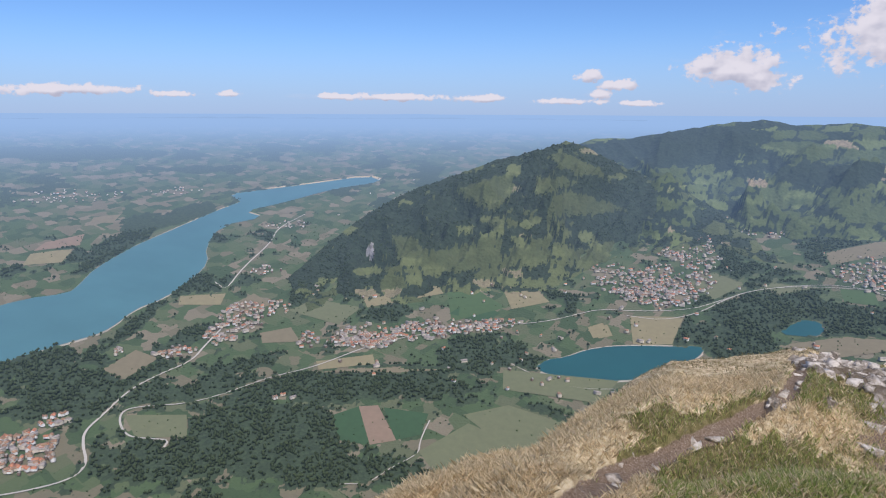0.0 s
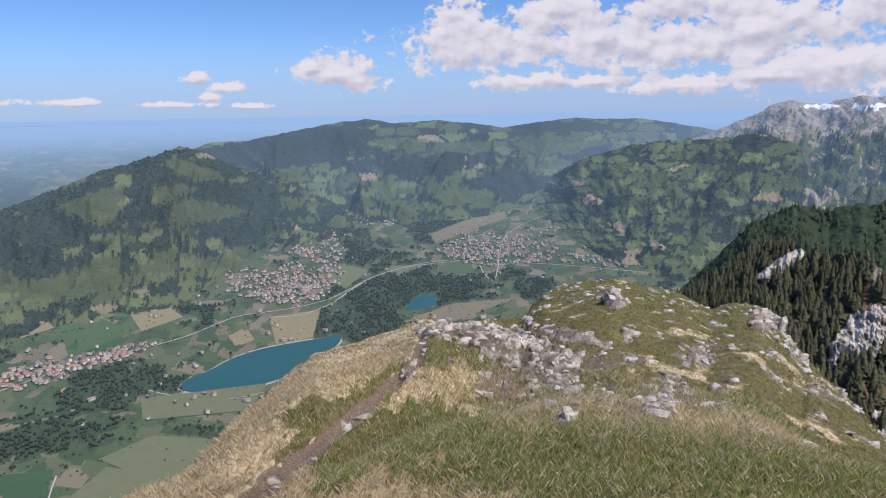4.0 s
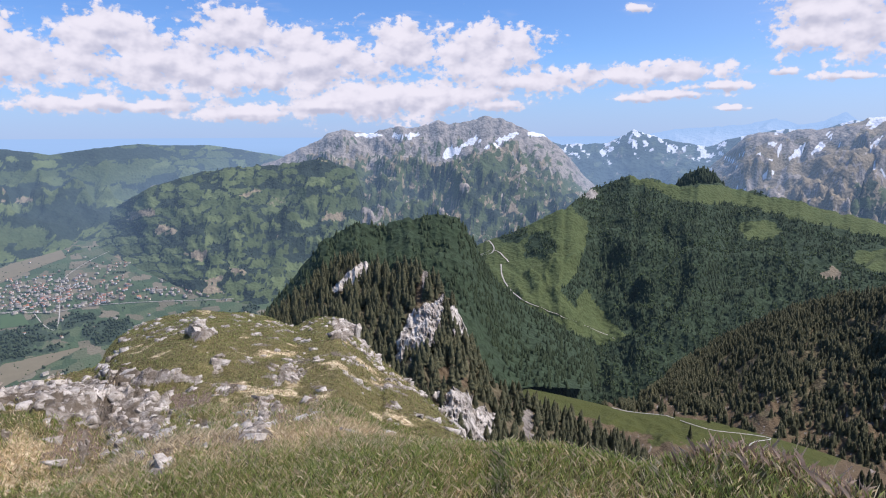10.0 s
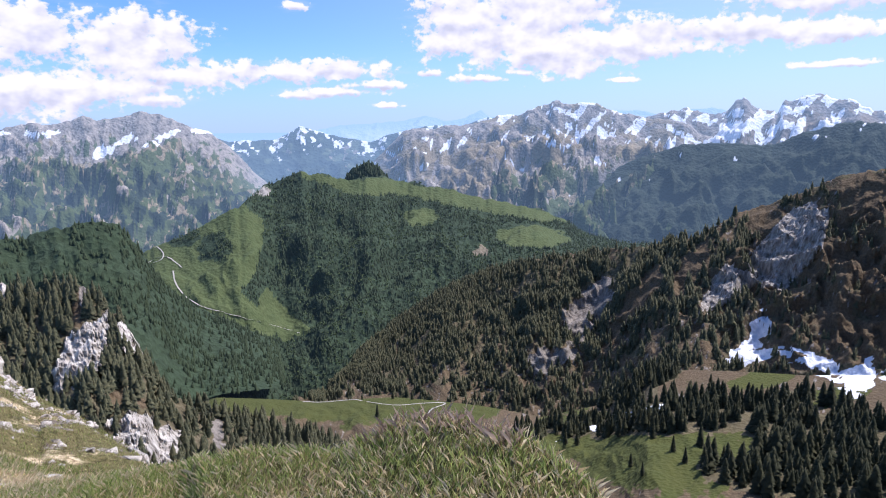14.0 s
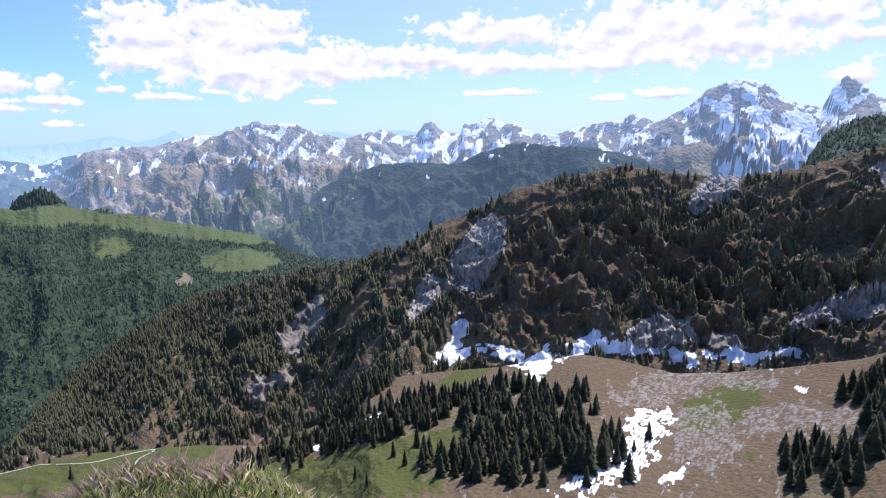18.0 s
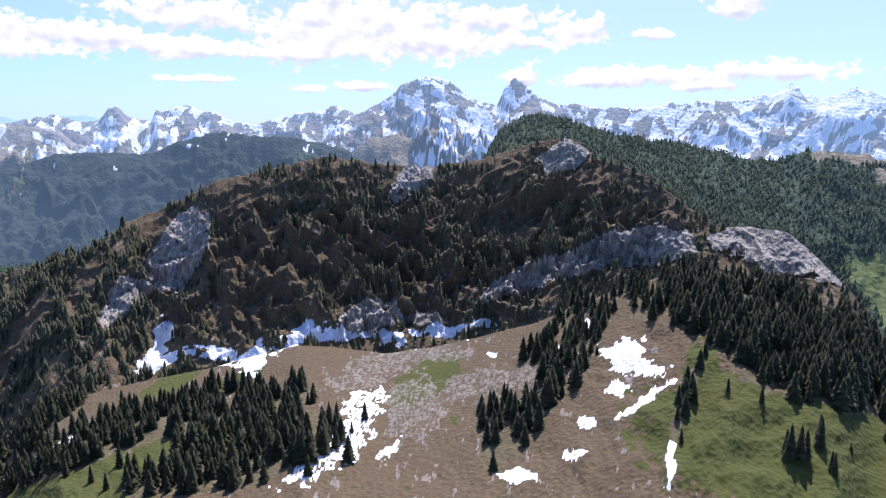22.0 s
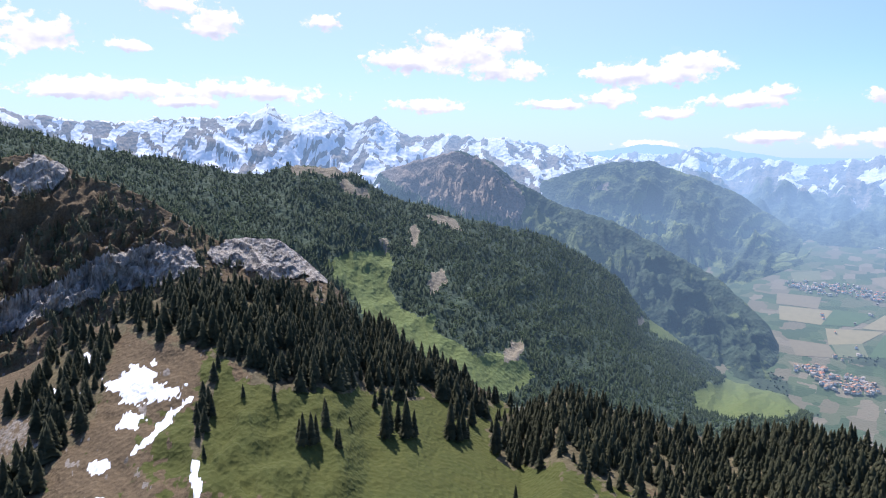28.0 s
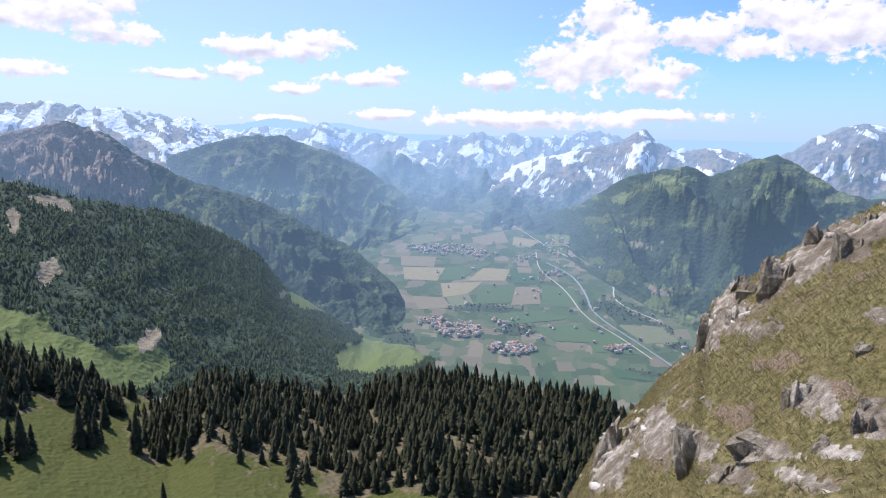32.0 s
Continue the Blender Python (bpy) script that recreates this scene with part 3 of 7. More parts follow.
RESERVOIR = [(-26.7, -21.05), (-25.7, -20.28), (-24, -19.99), (-22.4, -19.3), (-20.1, -18.8), (-17.4, -18.54), (-14.9, -18.35), (-13.2, -18.04), (-12.8, -18.5), (-14.4, -19.82), (-17.4, -21.13), (-20.4, -21.65), (-23.4, -21.71), (-25.4, -21.48)]
POND = [(-7.7, -16.44), (-6.8, -15.59), (-5.9, -15.08), (-4.8, -15.17), (-4.4, -15.78), (-5.2, -16.31)]


def inside(az, el, poly):
    """1 for points inside an outline of (heading, height angle)."""
    hit = np.zeros(az.shape, bool)
    for (a0, e0), (a1, e1) in zip(poly, poly[1:] + poly[:1]):
        if e0 != e1:
            cross = (e0 > el) != (e1 > el)
            hit ^= cross & (az < (a1 - a0) * (el - e0) / (e1 - e0) + a0)
    return hit

FIELDS = [([[(-42.2, -24.18), (-40.5, -24.16), (-38.9, -26.95), (-41.3, -27.22)], [(-44.5, -24.73), (-42.2, -24.18), (-41.3, -27.22), (-44, -26.73)], [(-40, -24.35), (-36, -24.91), (-36.7, -26.55), (-39, -26.95)], [(-41.8, -15.02), (-35.4, -14.15), (-34.7, -15.09), (-41.3, -16.2)], [(-34.5, -14.29), (-32.5, -14.36), (-29.3, -16.17), (-34, -17.43)], [(-29.6, -14.63), (-27.7, -13.78), (-25.6, -15.56), (-28.8, -16.3)], [(-18.9, -16.28), (-14.9, -16.01), (-15.6, -18.13), (-18.5, -18.51)], [(-45.8, -20.39), (-40.9, -20.06), (-40.7, -20.84), (-45.6, -21.08)], [(-50.4, -17.81), (-47.8, -17.53), (-47.1, -18.71), (-50.2, -18.63)], [(-62.5, -19.22), (-60, -18.12), (-58.4, -18.97), (-61, -20.18)], [(-56.4, -14.39), (-52.9, -14.46), (-53.4, -15.32), (-56.6, -15.03)], [(-29.4, -21.27), (-19.5, -21.51), (-21, -23.43), (-29.4, -22.86)]], (0, 1, 1, 3, 2, 3, 3, 3, 5, 5, 3, 4)), ([[(-32.9, -24.98), (-28.9, -24.1), (-23.9, -25.22), (-27.2, -28.49)], [(-36.9, -27.86), (-32.4, -25.64), (-26.7, -27.6), (-33.8, -31.27)], [(-53, -15.58), (-50.7, -14.61), (-49.3, -15.61), (-52.1, -16.32)], [(-45.8, -21.29), (-41.4, -21.05), (-34.4, -21.38), (-38.9, -21.57)], [(-22.3, -17.68), (-20.7, -17.11), (-20.2, -17.98), (-21.3, -18.29)], [(-48, -16.15), (-45.6, -15.35), (-41.8, -16.18), (-43.8, -17.51)], [(-39.3, -10.36), (-37.1, -10.61), (-35.9, -12.26), (-38.1, -12.73)], [(-35.5, -12.02), (-31.1, -11.04), (-29.7, -12.19), (-34.5, -12.97)], [(-66.4, -10.22), (-63.6, -10.07), (-64.5, -11.03), (-67, -10.97)], [(-65.4, -9.49), (-62.8, -9.09), (-63.2, -9.89), (-66.2, -10.03)], [(-62.1, -7.88), (-60.2, -7.78), (-60.8, -8.39), (-62.3, -8.28)], [(-61.3, -22.77), (-56.6, -23.5), (-56.7, -25.17), (-60.6, -24.53)]], (4, 4, 5, 5, 3, 4, 4, 2, 3, 0, 5, 4)), ([[(-14.5, -13.28), (-12.6, -12.31), (-10.4, -12.98), (-12.5, -14.43)], [(-7.7, -17.3), (-3, -15.9), (2.3, -15.48), (-4.3, -17.8)], [(-5.1, -10.03), (1, -7.98), (1.5, -8.85), (-4.6, -10.7)], [(-22.3, -17.45), (-21.1, -17.01), (-20.4, -17.96), (-21.8, -18.3)], [(-9.8, -12.8), (-7.3, -12.64), (-5.2, -12.63), (-7.8, -13.47)], [(-3.9, -12.53), (-1.7, -12.5), (-1.3, -13.44), (-3.5, -13.47)], [(-5, -10.2), (0.9, -8.09), (1.3, -8.8), (-4.6, -10.9)], [(-5.6, -7.26), (-2.6, -6.55), (-2.2, -7.02), (-5.2, -7.73)], [(-18.6, -16.34), (-14.7, -16.1), (-15.4, -18.21), (-18.1, -18.54)], [(-32.3, -15.56), (-29.8, -16.64), (-31, -17.48), (-34.2, -16.77)]], (4, 5, 5, 3, 4, 2, 5, 5, 3, 1)), ([[(173, -10.36), (176, -10.41), (175.8, -11.26), (173, -11.17)], [(173.2, -11.3), (176.8, -11.3), (176.1, -12.41), (173.3, -12.33)], [(176.8, -11.21), (179.6, -11.26), (178.2, -12.28), (176.1, -12.41)], [(180, -11.23), (182.3, -11.29), (181.9, -12.24), (178.7, -12.34)], [(182.3, -11.52), (184.5, -11.56), (184.8, -12.44), (182.6, -12.41)], [(176.4, -12.63), (180.1, -12.38), (178.8, -13.4), (176.7, -13.78)], [(180.1, -12.61), (182.8, -12.62), (182.5, -14.02), (179.3, -14.29)], [(182.8, -12.71), (184.8, -12.66), (185, -14.01), (182.5, -14.24)], [(174, -13.7), (176.7, -13.78), (177.4, -14.65), (174.6, -14.84)], [(185, -12.42), (187.7, -12.6), (188.2, -14.09), (185.2, -14.21)], [(176.9, -13.76), (178.8, -13.4), (179.3, -14.29), (177.4, -14.56)], [(180.3, -15.13), (184.3, -14.52), (187.9, -15.02), (183.1, -15.78)]], (5, 3, 2, 3, 1, 3, 2, 5, 5, 2, 4, 2)), ([[(184.5, -16.08), (188.4, -15.4), (190.6, -16.84), (186.3, -16.98)], [(178.9, -8.75), (181.6, -8.13), (182.1, -9.02), (179.9, -9.39)], [(173.8, -8.78), (175.7, -8.46), (175.9, -9.15), (174.1, -9.47)], [(193.1, -13.04), (195.4, -12.51), (196.6, -13.79), (194.3, -13.93)], [(191.3, -15.23), (194.9, -15.11), (196.5, -16.09), (193.8, -16.55)], [(188.4, -16.05), (191.3, -15.87), (193.5, -17.44), (189.8, -17.6)], [(182.5, -8.53), (184.8, -8.83), (183.9, -9.34), (182.4, -9.23)], [(190.8, -18.54), (194.1, -19.02), (195.4, -19.41), (191.7, -19.45)], [(174.1, -15.33), (175.6, -15.38), (177.5, -15.58), (174.6, -15.76)]], (2, 5, 4, 2, 4, 2, 3, 1, 5))]
VILLAGES = [(-38.9, -18.35, 5.48, 0.76), (-41.8, -18.97, 3, 0.57), (-34, -17.99, 3.98, 0.57), (-46.4, -18.76, 0.9, 0.66), (-51.7, -16.58, 1.78, 1.23), (-53.5, -17.76, 1.29, 0.85), (-57.1, -18.74, 1.8, 0.38), (-30, -17.59, 2.48, 0.38), (-61.2, -18.16, 0.5, 0.24), (-18.4, -13.75, 3.9, 1.04), (-17.4, -14.71, 2.44, 0.66), (-19.8, -12.7, 2.42, 0.47), (-14.8, -11, 2.41, 0.76), (-13.4, -10.01, 1.25, 0.47), (-9, -8.73, 2.2, 0.47), (-2.1, -11.43, 2.41, 0.85), (-48.8, -23.22, 1.03, 0.28), (-68.4, -24.09, 2.59, 1.42), (-66, -22.28, 1.23, 0.38)]
VILLAGES += [(-1.1, -11.17, 2.89, 1.23), (2.5, -11.18, 3.37, 0.95), (0.6, -12.21, 3.87, 0.57), (7.1, -12.26, 4.84, 0.47), (11.9, -12.44, 2.42, 0.38), (10.1, -10.22, 1.92, 0.47), (15.3, -9.4, 1.44, 0.38), (4.4, -9.89, 1.44, 0.38), (-9.1, -8.97, 1.92, 0.47), (-16.9, -14.31, 3.42, 1.14), (-15.3, -13.13, 2.91, 1.23), (-14, -11.44, 1.93, 0.76), (13, -9.97, 2.4, 0.47), (14.3, -12.27, 2.9, 0.47), (-41, -19.12, 2, 0.57), (-50.2, -16, 2.46, 0.76), (-48.1, -9.23, 1.92, 0.38), (-49.7, -12.84, 1.46, 0.38), (-63.6, -6.32, 3.81, 0.47), (-56.6, -6.22, 2.38, 0.28)]
VILLAGES += [(177.2, -9.88, 2.98, 0.47), (175.3, -9.69, 1.92, 0.38), (179.9, -10.08, 1.44, 0.28), (178, -16.46, 2.17, 0.66), (175.6, -15.84, 1.28, 0.38), (182.8, -17.88, 2.09, 0.52), (183.8, -7.45, 1.43, 0.38), (186.1, -9.18, 1.05, 0.76), (190.4, -10.98, 1.25, 0.38), (191.7, -17.19, 1.29, 0.33), (183.6, -10.37, 1.25, 0.24), (185.8, -11.44, 1.25, 0.28), (181.7, -15.91, 0.69, 0.24), (187.2, -7.3, 1.43, 0.28)]
ROADS = [([(-71.6, -26.28), (-68, -26.62), (-65.3, -26.51), (-64.2, -25.72), (-64.4, -24.4), (-64.2, -23.45), (-62.9, -22.6), (-60.7, -20.98), (-58.1, -20.09), (-55.9, -19.5), (-54.7, -18.31), (-53.3, -17.12)], 6), ([(-58.6, -25.71), (-58.1, -25.17), (-59.3, -24.87), (-61.2, -24.42), (-61.7, -23.3), (-61.4, -22.45), (-60, -22.36), (-56.6, -22.7), (-53.8, -22.35), (-51.5, -21.82), (-49.6, -21.37), (-45.8, -20.84), (-40.9, -19.23), (-35.9, -18.37), (-31, -17.76), (-26.1, -17.31), (-22.8, -16.34), (-21.4, -15.93), (-18.2, -15.87), (-14.3, -15.41), (-12.2, -14.54), (-9.8, -13.41), (-7.1, -12.8), (-4.5, -12.56), (-1.3, -12.33)], 5), ([(-44.1, -30.06), (-41.6, -30.2), (-39.5, -29.1), (-36.9, -28.07), (-36.8, -27.2), (-36.4, -26.33), (-35.9, -25.45)], 3), ([(-53.7, -13.5), (-52.9, -14.23), (-51.5, -12.52), (-49.1, -10.58), (-48.6, -9.45), (-46.3, -8.36)], 5), ([(-28.7, -20.78), (-27.5, -21.32), (-24.5, -22.15), (-22.1, -22.41), (-19.7, -22.2)], 3), ([(-19.2, -16.29), (-16.4, -16.44), (-13.7, -15.67), (-11.6, -14.29), (-9.9, -13.44), (-6.1, -12.55), (-3, -12.25), (0.1, -12.86), (2.4, -12.56), (6.1, -12.69), (10.9, -12.98), (13.8, -13.06)], 5), ([(-1, -12.55), (-0.4, -13.74), (0.5, -14.27), (0.9, -11.08), (1.2, -10.18), (4.5, -8.5), (8.3, -7.71)], 3), ([(194.4, -17.72), (191.4, -16.08), (188.7, -14.91), (187, -12.67), (184.7, -11.32), (184.4, -9.76)], 4), ([(194.8, -14.7), (192, -13.84), (190.9, -13.11), (191, -12.01), (189.2, -11.11), (187.9, -10.36), (185.2, -9.24), (182.5, -7.62), (179.2, -6.43), (175.1, -5.45)], 5)]
RIVER_LINE = [(196, -18.05), (193, -16.47), (190.4, -15.13), (189.2, -14.2), (188.8, -13.14), (188, -12.03), (187.1, -11.32), (185.3, -10.59)]


def near_line(az, el, pts):
    """Distance, in degrees, from a line of (heading, height angle)."""
    best = np.full(az.shape, 99.0)
    for (a0, e0), (a1, e1) in zip(pts, pts[1:]):
        da, de = a1 - a0, e1 - e0
        t = np.clip(((az - a0) * da + (el - e0) * de) / (da * da + de * de), 0, 1)
        best = np.minimum(best, np.hypot(az - a0 - t * da, el - e0 - t * de))
    return best


def ground_layers(A, E):
    r = cone_r(E)
    x, y = r * np.sin(np.radians(A)), r * np.cos(np.radians(A))
    n = fbm(x / 150, y / 150, 5, 5) + 0.25 * fbm(x / 30, y / 30, 6, 3)
    wild = smooth(0.42, 0.5, n) * np.where(A > 100, 0.0, 1.0)
    strips = smooth(0.82, 0.9, ridged(x / 110 + 0.3 * n, y / 110, 7, 2)) * smooth(0.0, 0.3, fbm(x / 220, y / 220, 9, 2))
    hedge = smooth(0.86, 0.92, ridged(x / 60 + 0.4 * n, y / 60, 17, 2)) * smooth(-0.15, 0.1, fbm(x / 90, y / 90, 19, 3)) * np.where(A > 100, 0.0, 0.9)
    strips = np.maximum(strips, hedge)
    fo = np.maximum(np.maximum(wild, strips), blobs(A, E, NORTH_WOODS, 3, 0.4))
    fo = np.maximum(fo, blobs(A, E, MORE_WOODS, 4, 0.4))
    for poly in (LAKE, RESERVOIR, POND):
        fo[inside(A, E, poly)] = 0
    if E.min() < -6:
        for quads, _ in FIELDS:
            for q in quads:
                ma, me = sum(p[0] for p in q) / len(q), sum(p[1] for p in q) / len(q)
                fo[inside(A, E + 0.06, [(ma + 1.06 * (a - ma), me + 1.12 * (e - me)) for a, e in q])] = 0
        for a, e, w, h in VILLAGES:
            fo[((A - a) / w) ** 2 + ((E - e + 0.1) / (h * 1.15)) ** 2 < 0.9] = 0
        for pts, w in ROADS + [(RIVER_LINE, 16)]:
            fo[near_line(A, E + 0.08, pts) < 0.12 + 0.004 * w] = 0
    return x, y, r, fo


def ground_sheet():
    az = np.concatenate([np.arange(-80, 30, 0.16), np.arange(30, 150, 1.0), np.arange(150, 216, 0.16), np.arange(216, 280, 1.0)])
    el = -np.concatenate([np.linspace(50, 34, 10), np.linspace(33.5, 12, 115), np.linspace(11.8, 5.0, 60)])
    A, E = np.meshgrid(az, el)
    x, y, r, fo = ground_layers(A, E)
    z = r * np.tan(np.radians(E)) + fo * 7 * (1 - r / 5000)
    lay = {"forest": fo, "rock": 0 * fo, "snow": 0 * fo, "tan": 0 * fo}
    P = np.stack([x, y, z], -1)
    k = len(np.arange(-80, 30, 0.16))
    SHEETS["north_valley"] = (P[12:150, :k], {"forest": fo[12:150, :k]})
    SHEETS["south_valley"] = (P[50:150, k + 120:-64], {"forest": fo[50:150, k + 120:-64]})
    ob = grid_mesh("ground", P, lay, VALLEY, close=True)
    # the plain far off, turned blue by the haze painted into its material
    for lo, hi in ((5.05, 2.2), (2.22, 0.25)):
        A, E = np.meshgrid(np.arange(-180, 180, 0.3), -np.linspace(lo, hi, 45))
        x, y, r, fo = ground_layers(A, E)
        far = grid_mesh("far_plain", np.stack([x, y, r * np.tan(np.radians(E))], -1), {"forest": fo}, VALLEY, close=True)
        tagged(far, "hazy blue plain reaching to the horizon", "backdrop", kind="structure")
    return tagged(ob, "green valley floor with fields, woods and villages", "ground", kind="structure")


def valley_material(name="valley_fields"):
    """Valley floor: a patchwork of fields, with dark woods."""
    mat, n, l, bsdf = nodes_of(name)
    pos = n.new("ShaderNodeNewGeometry").outputs["Position"]
    warp = n.new("ShaderNodeTexNoise")
    warp.inputs["Scale"].default_value = 0.006
    l.new(pos, warp.inputs["Vector"])
    vec = n.new("ShaderNodeVectorMath")
    vec.operation = "MULTIPLY_ADD"
    l.new(warp.outputs["Color"], vec.inputs[0])
    vec.inputs[1].default_value = (40, 40, 0)
    l.new(pos, vec.inputs[2])
    flat = n.new("ShaderNodeVectorMath")
    flat.operation = "MULTIPLY"
    l.new(vec.outputs[0], flat.inputs[0])
    flat.inputs[1].default_value = (1, 1, 0)
    cell = n.new("ShaderNodeTexVoronoi")
    cell.distance = "CHEBYCHEV"
    cell.inputs["Scale"].default_value = 0.022
    l.new(flat.outputs[0], cell.inputs["Vector"])
    sep = n.new("ShaderNodeSeparateColor")
    l.new(cell.outputs["Color"], sep.inputs[0])
    cols = ramp(n, l, sep.outputs[0], [(0.0, (0.037, 0.066, 0.024)), (0.22, (0.053, 0.087, 0.032)), (0.45, (0.074, 0.100, 0.042)), (0.62, (0.095, 0.106, 0.053)), (0.76, (0.148, 0.126, 0.079)), (0.9, (0.190, 0.158, 0.106))])
    cols.node.color_ramp.interpolation = "CONSTANT"
    g1 = noise_tex(n, l, pos, 0.05, 5)
    fields = mixer(n, l, maths(n, l, "MULTIPLY", g1, 0.3), cols, (0.10, 0.13, 0.075))
    tree = n.new("ShaderNodeTexVoronoi")
    tree.inputs["Scale"].default_value = 0.14
    l.new(pos, tree.inputs["Vector"])
    wood = mixer(n, l, tree.outputs["Color"], (0.026, 0.04, 0.022), (0.05, 0.075, 0.036))
    m = mixer(n, l, edge(n, l, attr(n, "forest").outputs["Fac"], noise_tex(n, l, pos, 0.12, 4), 0.8), fields, wood)
    l.new(m, bsdf.inputs["Base Color"])
    bsdf.inputs["Roughness"].default_value = 0.95
    bsdf.inputs["Specular IOR Level"].default_value = 0.4
    bump = n.new("ShaderNodeBump")
    bump.inputs["Strength"].default_value, bump.inputs["Distance"].default_value = 0.4, 3.0
    l.new(tree.outputs["Distance"], bump.inputs["Height"])
    l.new(bump.outputs[0], bsdf.inputs["Normal"])
    # distance haze of the valley floor, painted as emission
    add_haze_glow(n, l)
    return mat


VALLEY = valley_material()
ground_sheet()


def water_material(name, col):
    mat, n, l, bsdf = nodes_of(name)
    pos = n.new("ShaderNodeNewGeometry").outputs["Position"]
    g = noise_tex(n, l, pos, 0.006, 4)
    l.new(mixer(n, l, g, tuple(c * 0.8 for c in col), tuple(c * 1.2 for c in col)), bsdf.inputs["Base Color"])
    bsdf.inputs["Roughness"].default_value = 0.3
    bump = n.new("ShaderNodeBump")
    bump.inputs["Strength"].default_value, bump.inputs["Distance"].default_value = 0.15, 0.5
    l.new(noise_tex(n, l, pos, 0.3, 3), bump.inputs["Height"])
    l.new(bump.outputs[0], bsdf.inputs["Normal"])
    # the water gets the painted haze emission too
    add_haze_glow(n, l)
    return mat


def plain_material(name, col, scale=0.2, k=0.2, rough=0.9, haze_glow=False):
    mat, n, l, bsdf = nodes_of(name)
    pos = n.new("ShaderNodeNewGeometry").outputs["Position"]
    g = noise_tex(n, l, pos, scale, 5)
    l.new(mixer(n, l, g, tuple(c * (1 - k) for c in col), tuple(min(1, c * (1 + k)) for c in col)), bsdf.inputs["Base Color"])
    bsdf.inputs["Roughness"].default_value = rough
    # far fields, roads and houses carry the painted haze
    if haze_glow:
        add_haze_glow(n, l)
    return mat


def rounded(poly, times=2):
    """An outline with its corners cut."""
    for _ in range(times):
        out = []
        for p, q in zip(poly, poly[1:] + poly[:1]):
            out += [tuple(a * 0.75 + b * 0.25 for a, b in zip(p, q)), tuple(a * 0.25 + b * 0.75 for a, b in zip(p, q))]
        poly = out
    return poly


def flat_patch(name, poly, lift, material, thick=0.0):
    """A flat piece of the valley floor inside an outline of (heading, height angle)."""
    bm = bmesh.new()
    f = bm.faces.new([bm.verts.new(on_ground(a, e, lift)) for a, e in poly])
    bmesh.ops.triangulate(bm, faces=[f])
    if bm.faces and sum(f.normal.z for f in bm.faces) < 0:
        bmesh.ops.reverse_faces(bm, faces=bm.faces[:])
    me = bpy.data.meshes.new(name)
    bm.to_mesh(me)
    bm.free()
    me.materials.append(material)
    return new(name, me)


WATER = water_material("lake_water", (0.075, 0.175, 0.19))
WATER_2 = water_material("reservoir_water", (0.022, 0.09, 0.092))
for nm, poly, mat, lab in (("lake", LAKE, WATER, "long turquoise-blue lake in the valley"), ("reservoir", RESERVOIR, WATER_2, "dark teal reservoir behind a dam"), ("pond", POND, WATER_2, "small teal pond among woods")):
    tagged(flat_patch(nm, rounded(poly, 1), 1.2, mat), lab, "water", kind="structure")

SHORE = plain_material("pale_shore", (0.36, 0.33, 0.27), 0.1, 0.3)
for nm, poly, grow in (("lake_shore", LAKE, 1.012), ("reservoir_shore", RESERVOIR, 1.04)):
    ma, mel = sum(q[0] for q in poly) / len(poly), sum(q[1] for q in poly) / len(poly)
    edge_line = [(ma + (a - ma) * grow, mel + (e - mel) * (1 + (grow - 1) * 2)) for a, e in poly]
    tagged(flat_patch(nm, rounded(edge_line, 1), 0.6, SHORE), "narrow pale gravel shore along the water", "shore", kind="structure")
FIELD_COLS = (("earth", (0.219, 0.156, 0.104)), ("green", (0.035, 0.078, 0.029)), ("leaf", (0.058, 0.101, 0.035)), ("straw", (0.22, 0.19, 0.10)), ("pale", (0.128, 0.139, 0.070)), ("hay", (0.173, 0.147, 0.087)))
FIELD_MATS = [plain_material("field_" + k, c, 0.06, 0.18, haze_glow=True) for k, c in FIELD_COLS]
FIELD_WORDS = ("bare brown ploughed field", "dark green crop field", "bright green meadow field", "pale straw-coloured field", "pale green hay meadow", "dry yellowish field")
for quads, kinds in FIELDS:
    for q, k in zip(quads, kinds):
        tagged(flat_patch("field", q, 1.0, FIELD_MATS[k]), FIELD_WORDS[k] + " on the valley floor", "field", "valley fields", "structure")

ROAD = plain_material("pale_road", (0.42, 0.39, 0.34), 0.3, 0.1, haze_glow=True)
RIVER = water_material("river_water", (0.2, 0.24, 0.23))


def ribbon(name, pts, width, lift, material, label, category, place=on_ground):
    """A road or river that follows points of (heading, height angle)."""
    for _ in range(2):
        pts = [pts[0]] + [tuple(a * k + b * (1 - k) for a, b in zip(p, q)) for p, q in zip(pts, pts[1:]) for k in (0.75, 0.25)] + [pts[-1]]
    P = [Vector(place(a, e, lift)) for a, e in pts]
    bm, prev = bmesh.new(), None
    for k, p in enumerate(P):
        d = P[min(k + 1, len(P) - 1)] - P[max(k - 1, 0)]
        side = Vector((-d.y, d.x, 0)).normalized() * width / 2
        pair = bm.verts.new(p - side), bm.verts.new(p + side)
        if prev:
            bm.faces.new((prev[0], pair[0], pair[1], prev[1]))
        prev = pair
    me = bpy.data.meshes.new(name)
    bm.to_mesh(me)
    bm.free()
    me.materials.append(material)
    return tagged(new(name, me), label, category, kind="structure")


for pts, w in ROADS:
    ribbon("road", pts, w, 1.8, ROAD, "pale valley road winding between fields", "road")
ribbon("river", RIVER_LINE, 8, 1.6, RIVER, "pale gravelly river in the valley", "water")

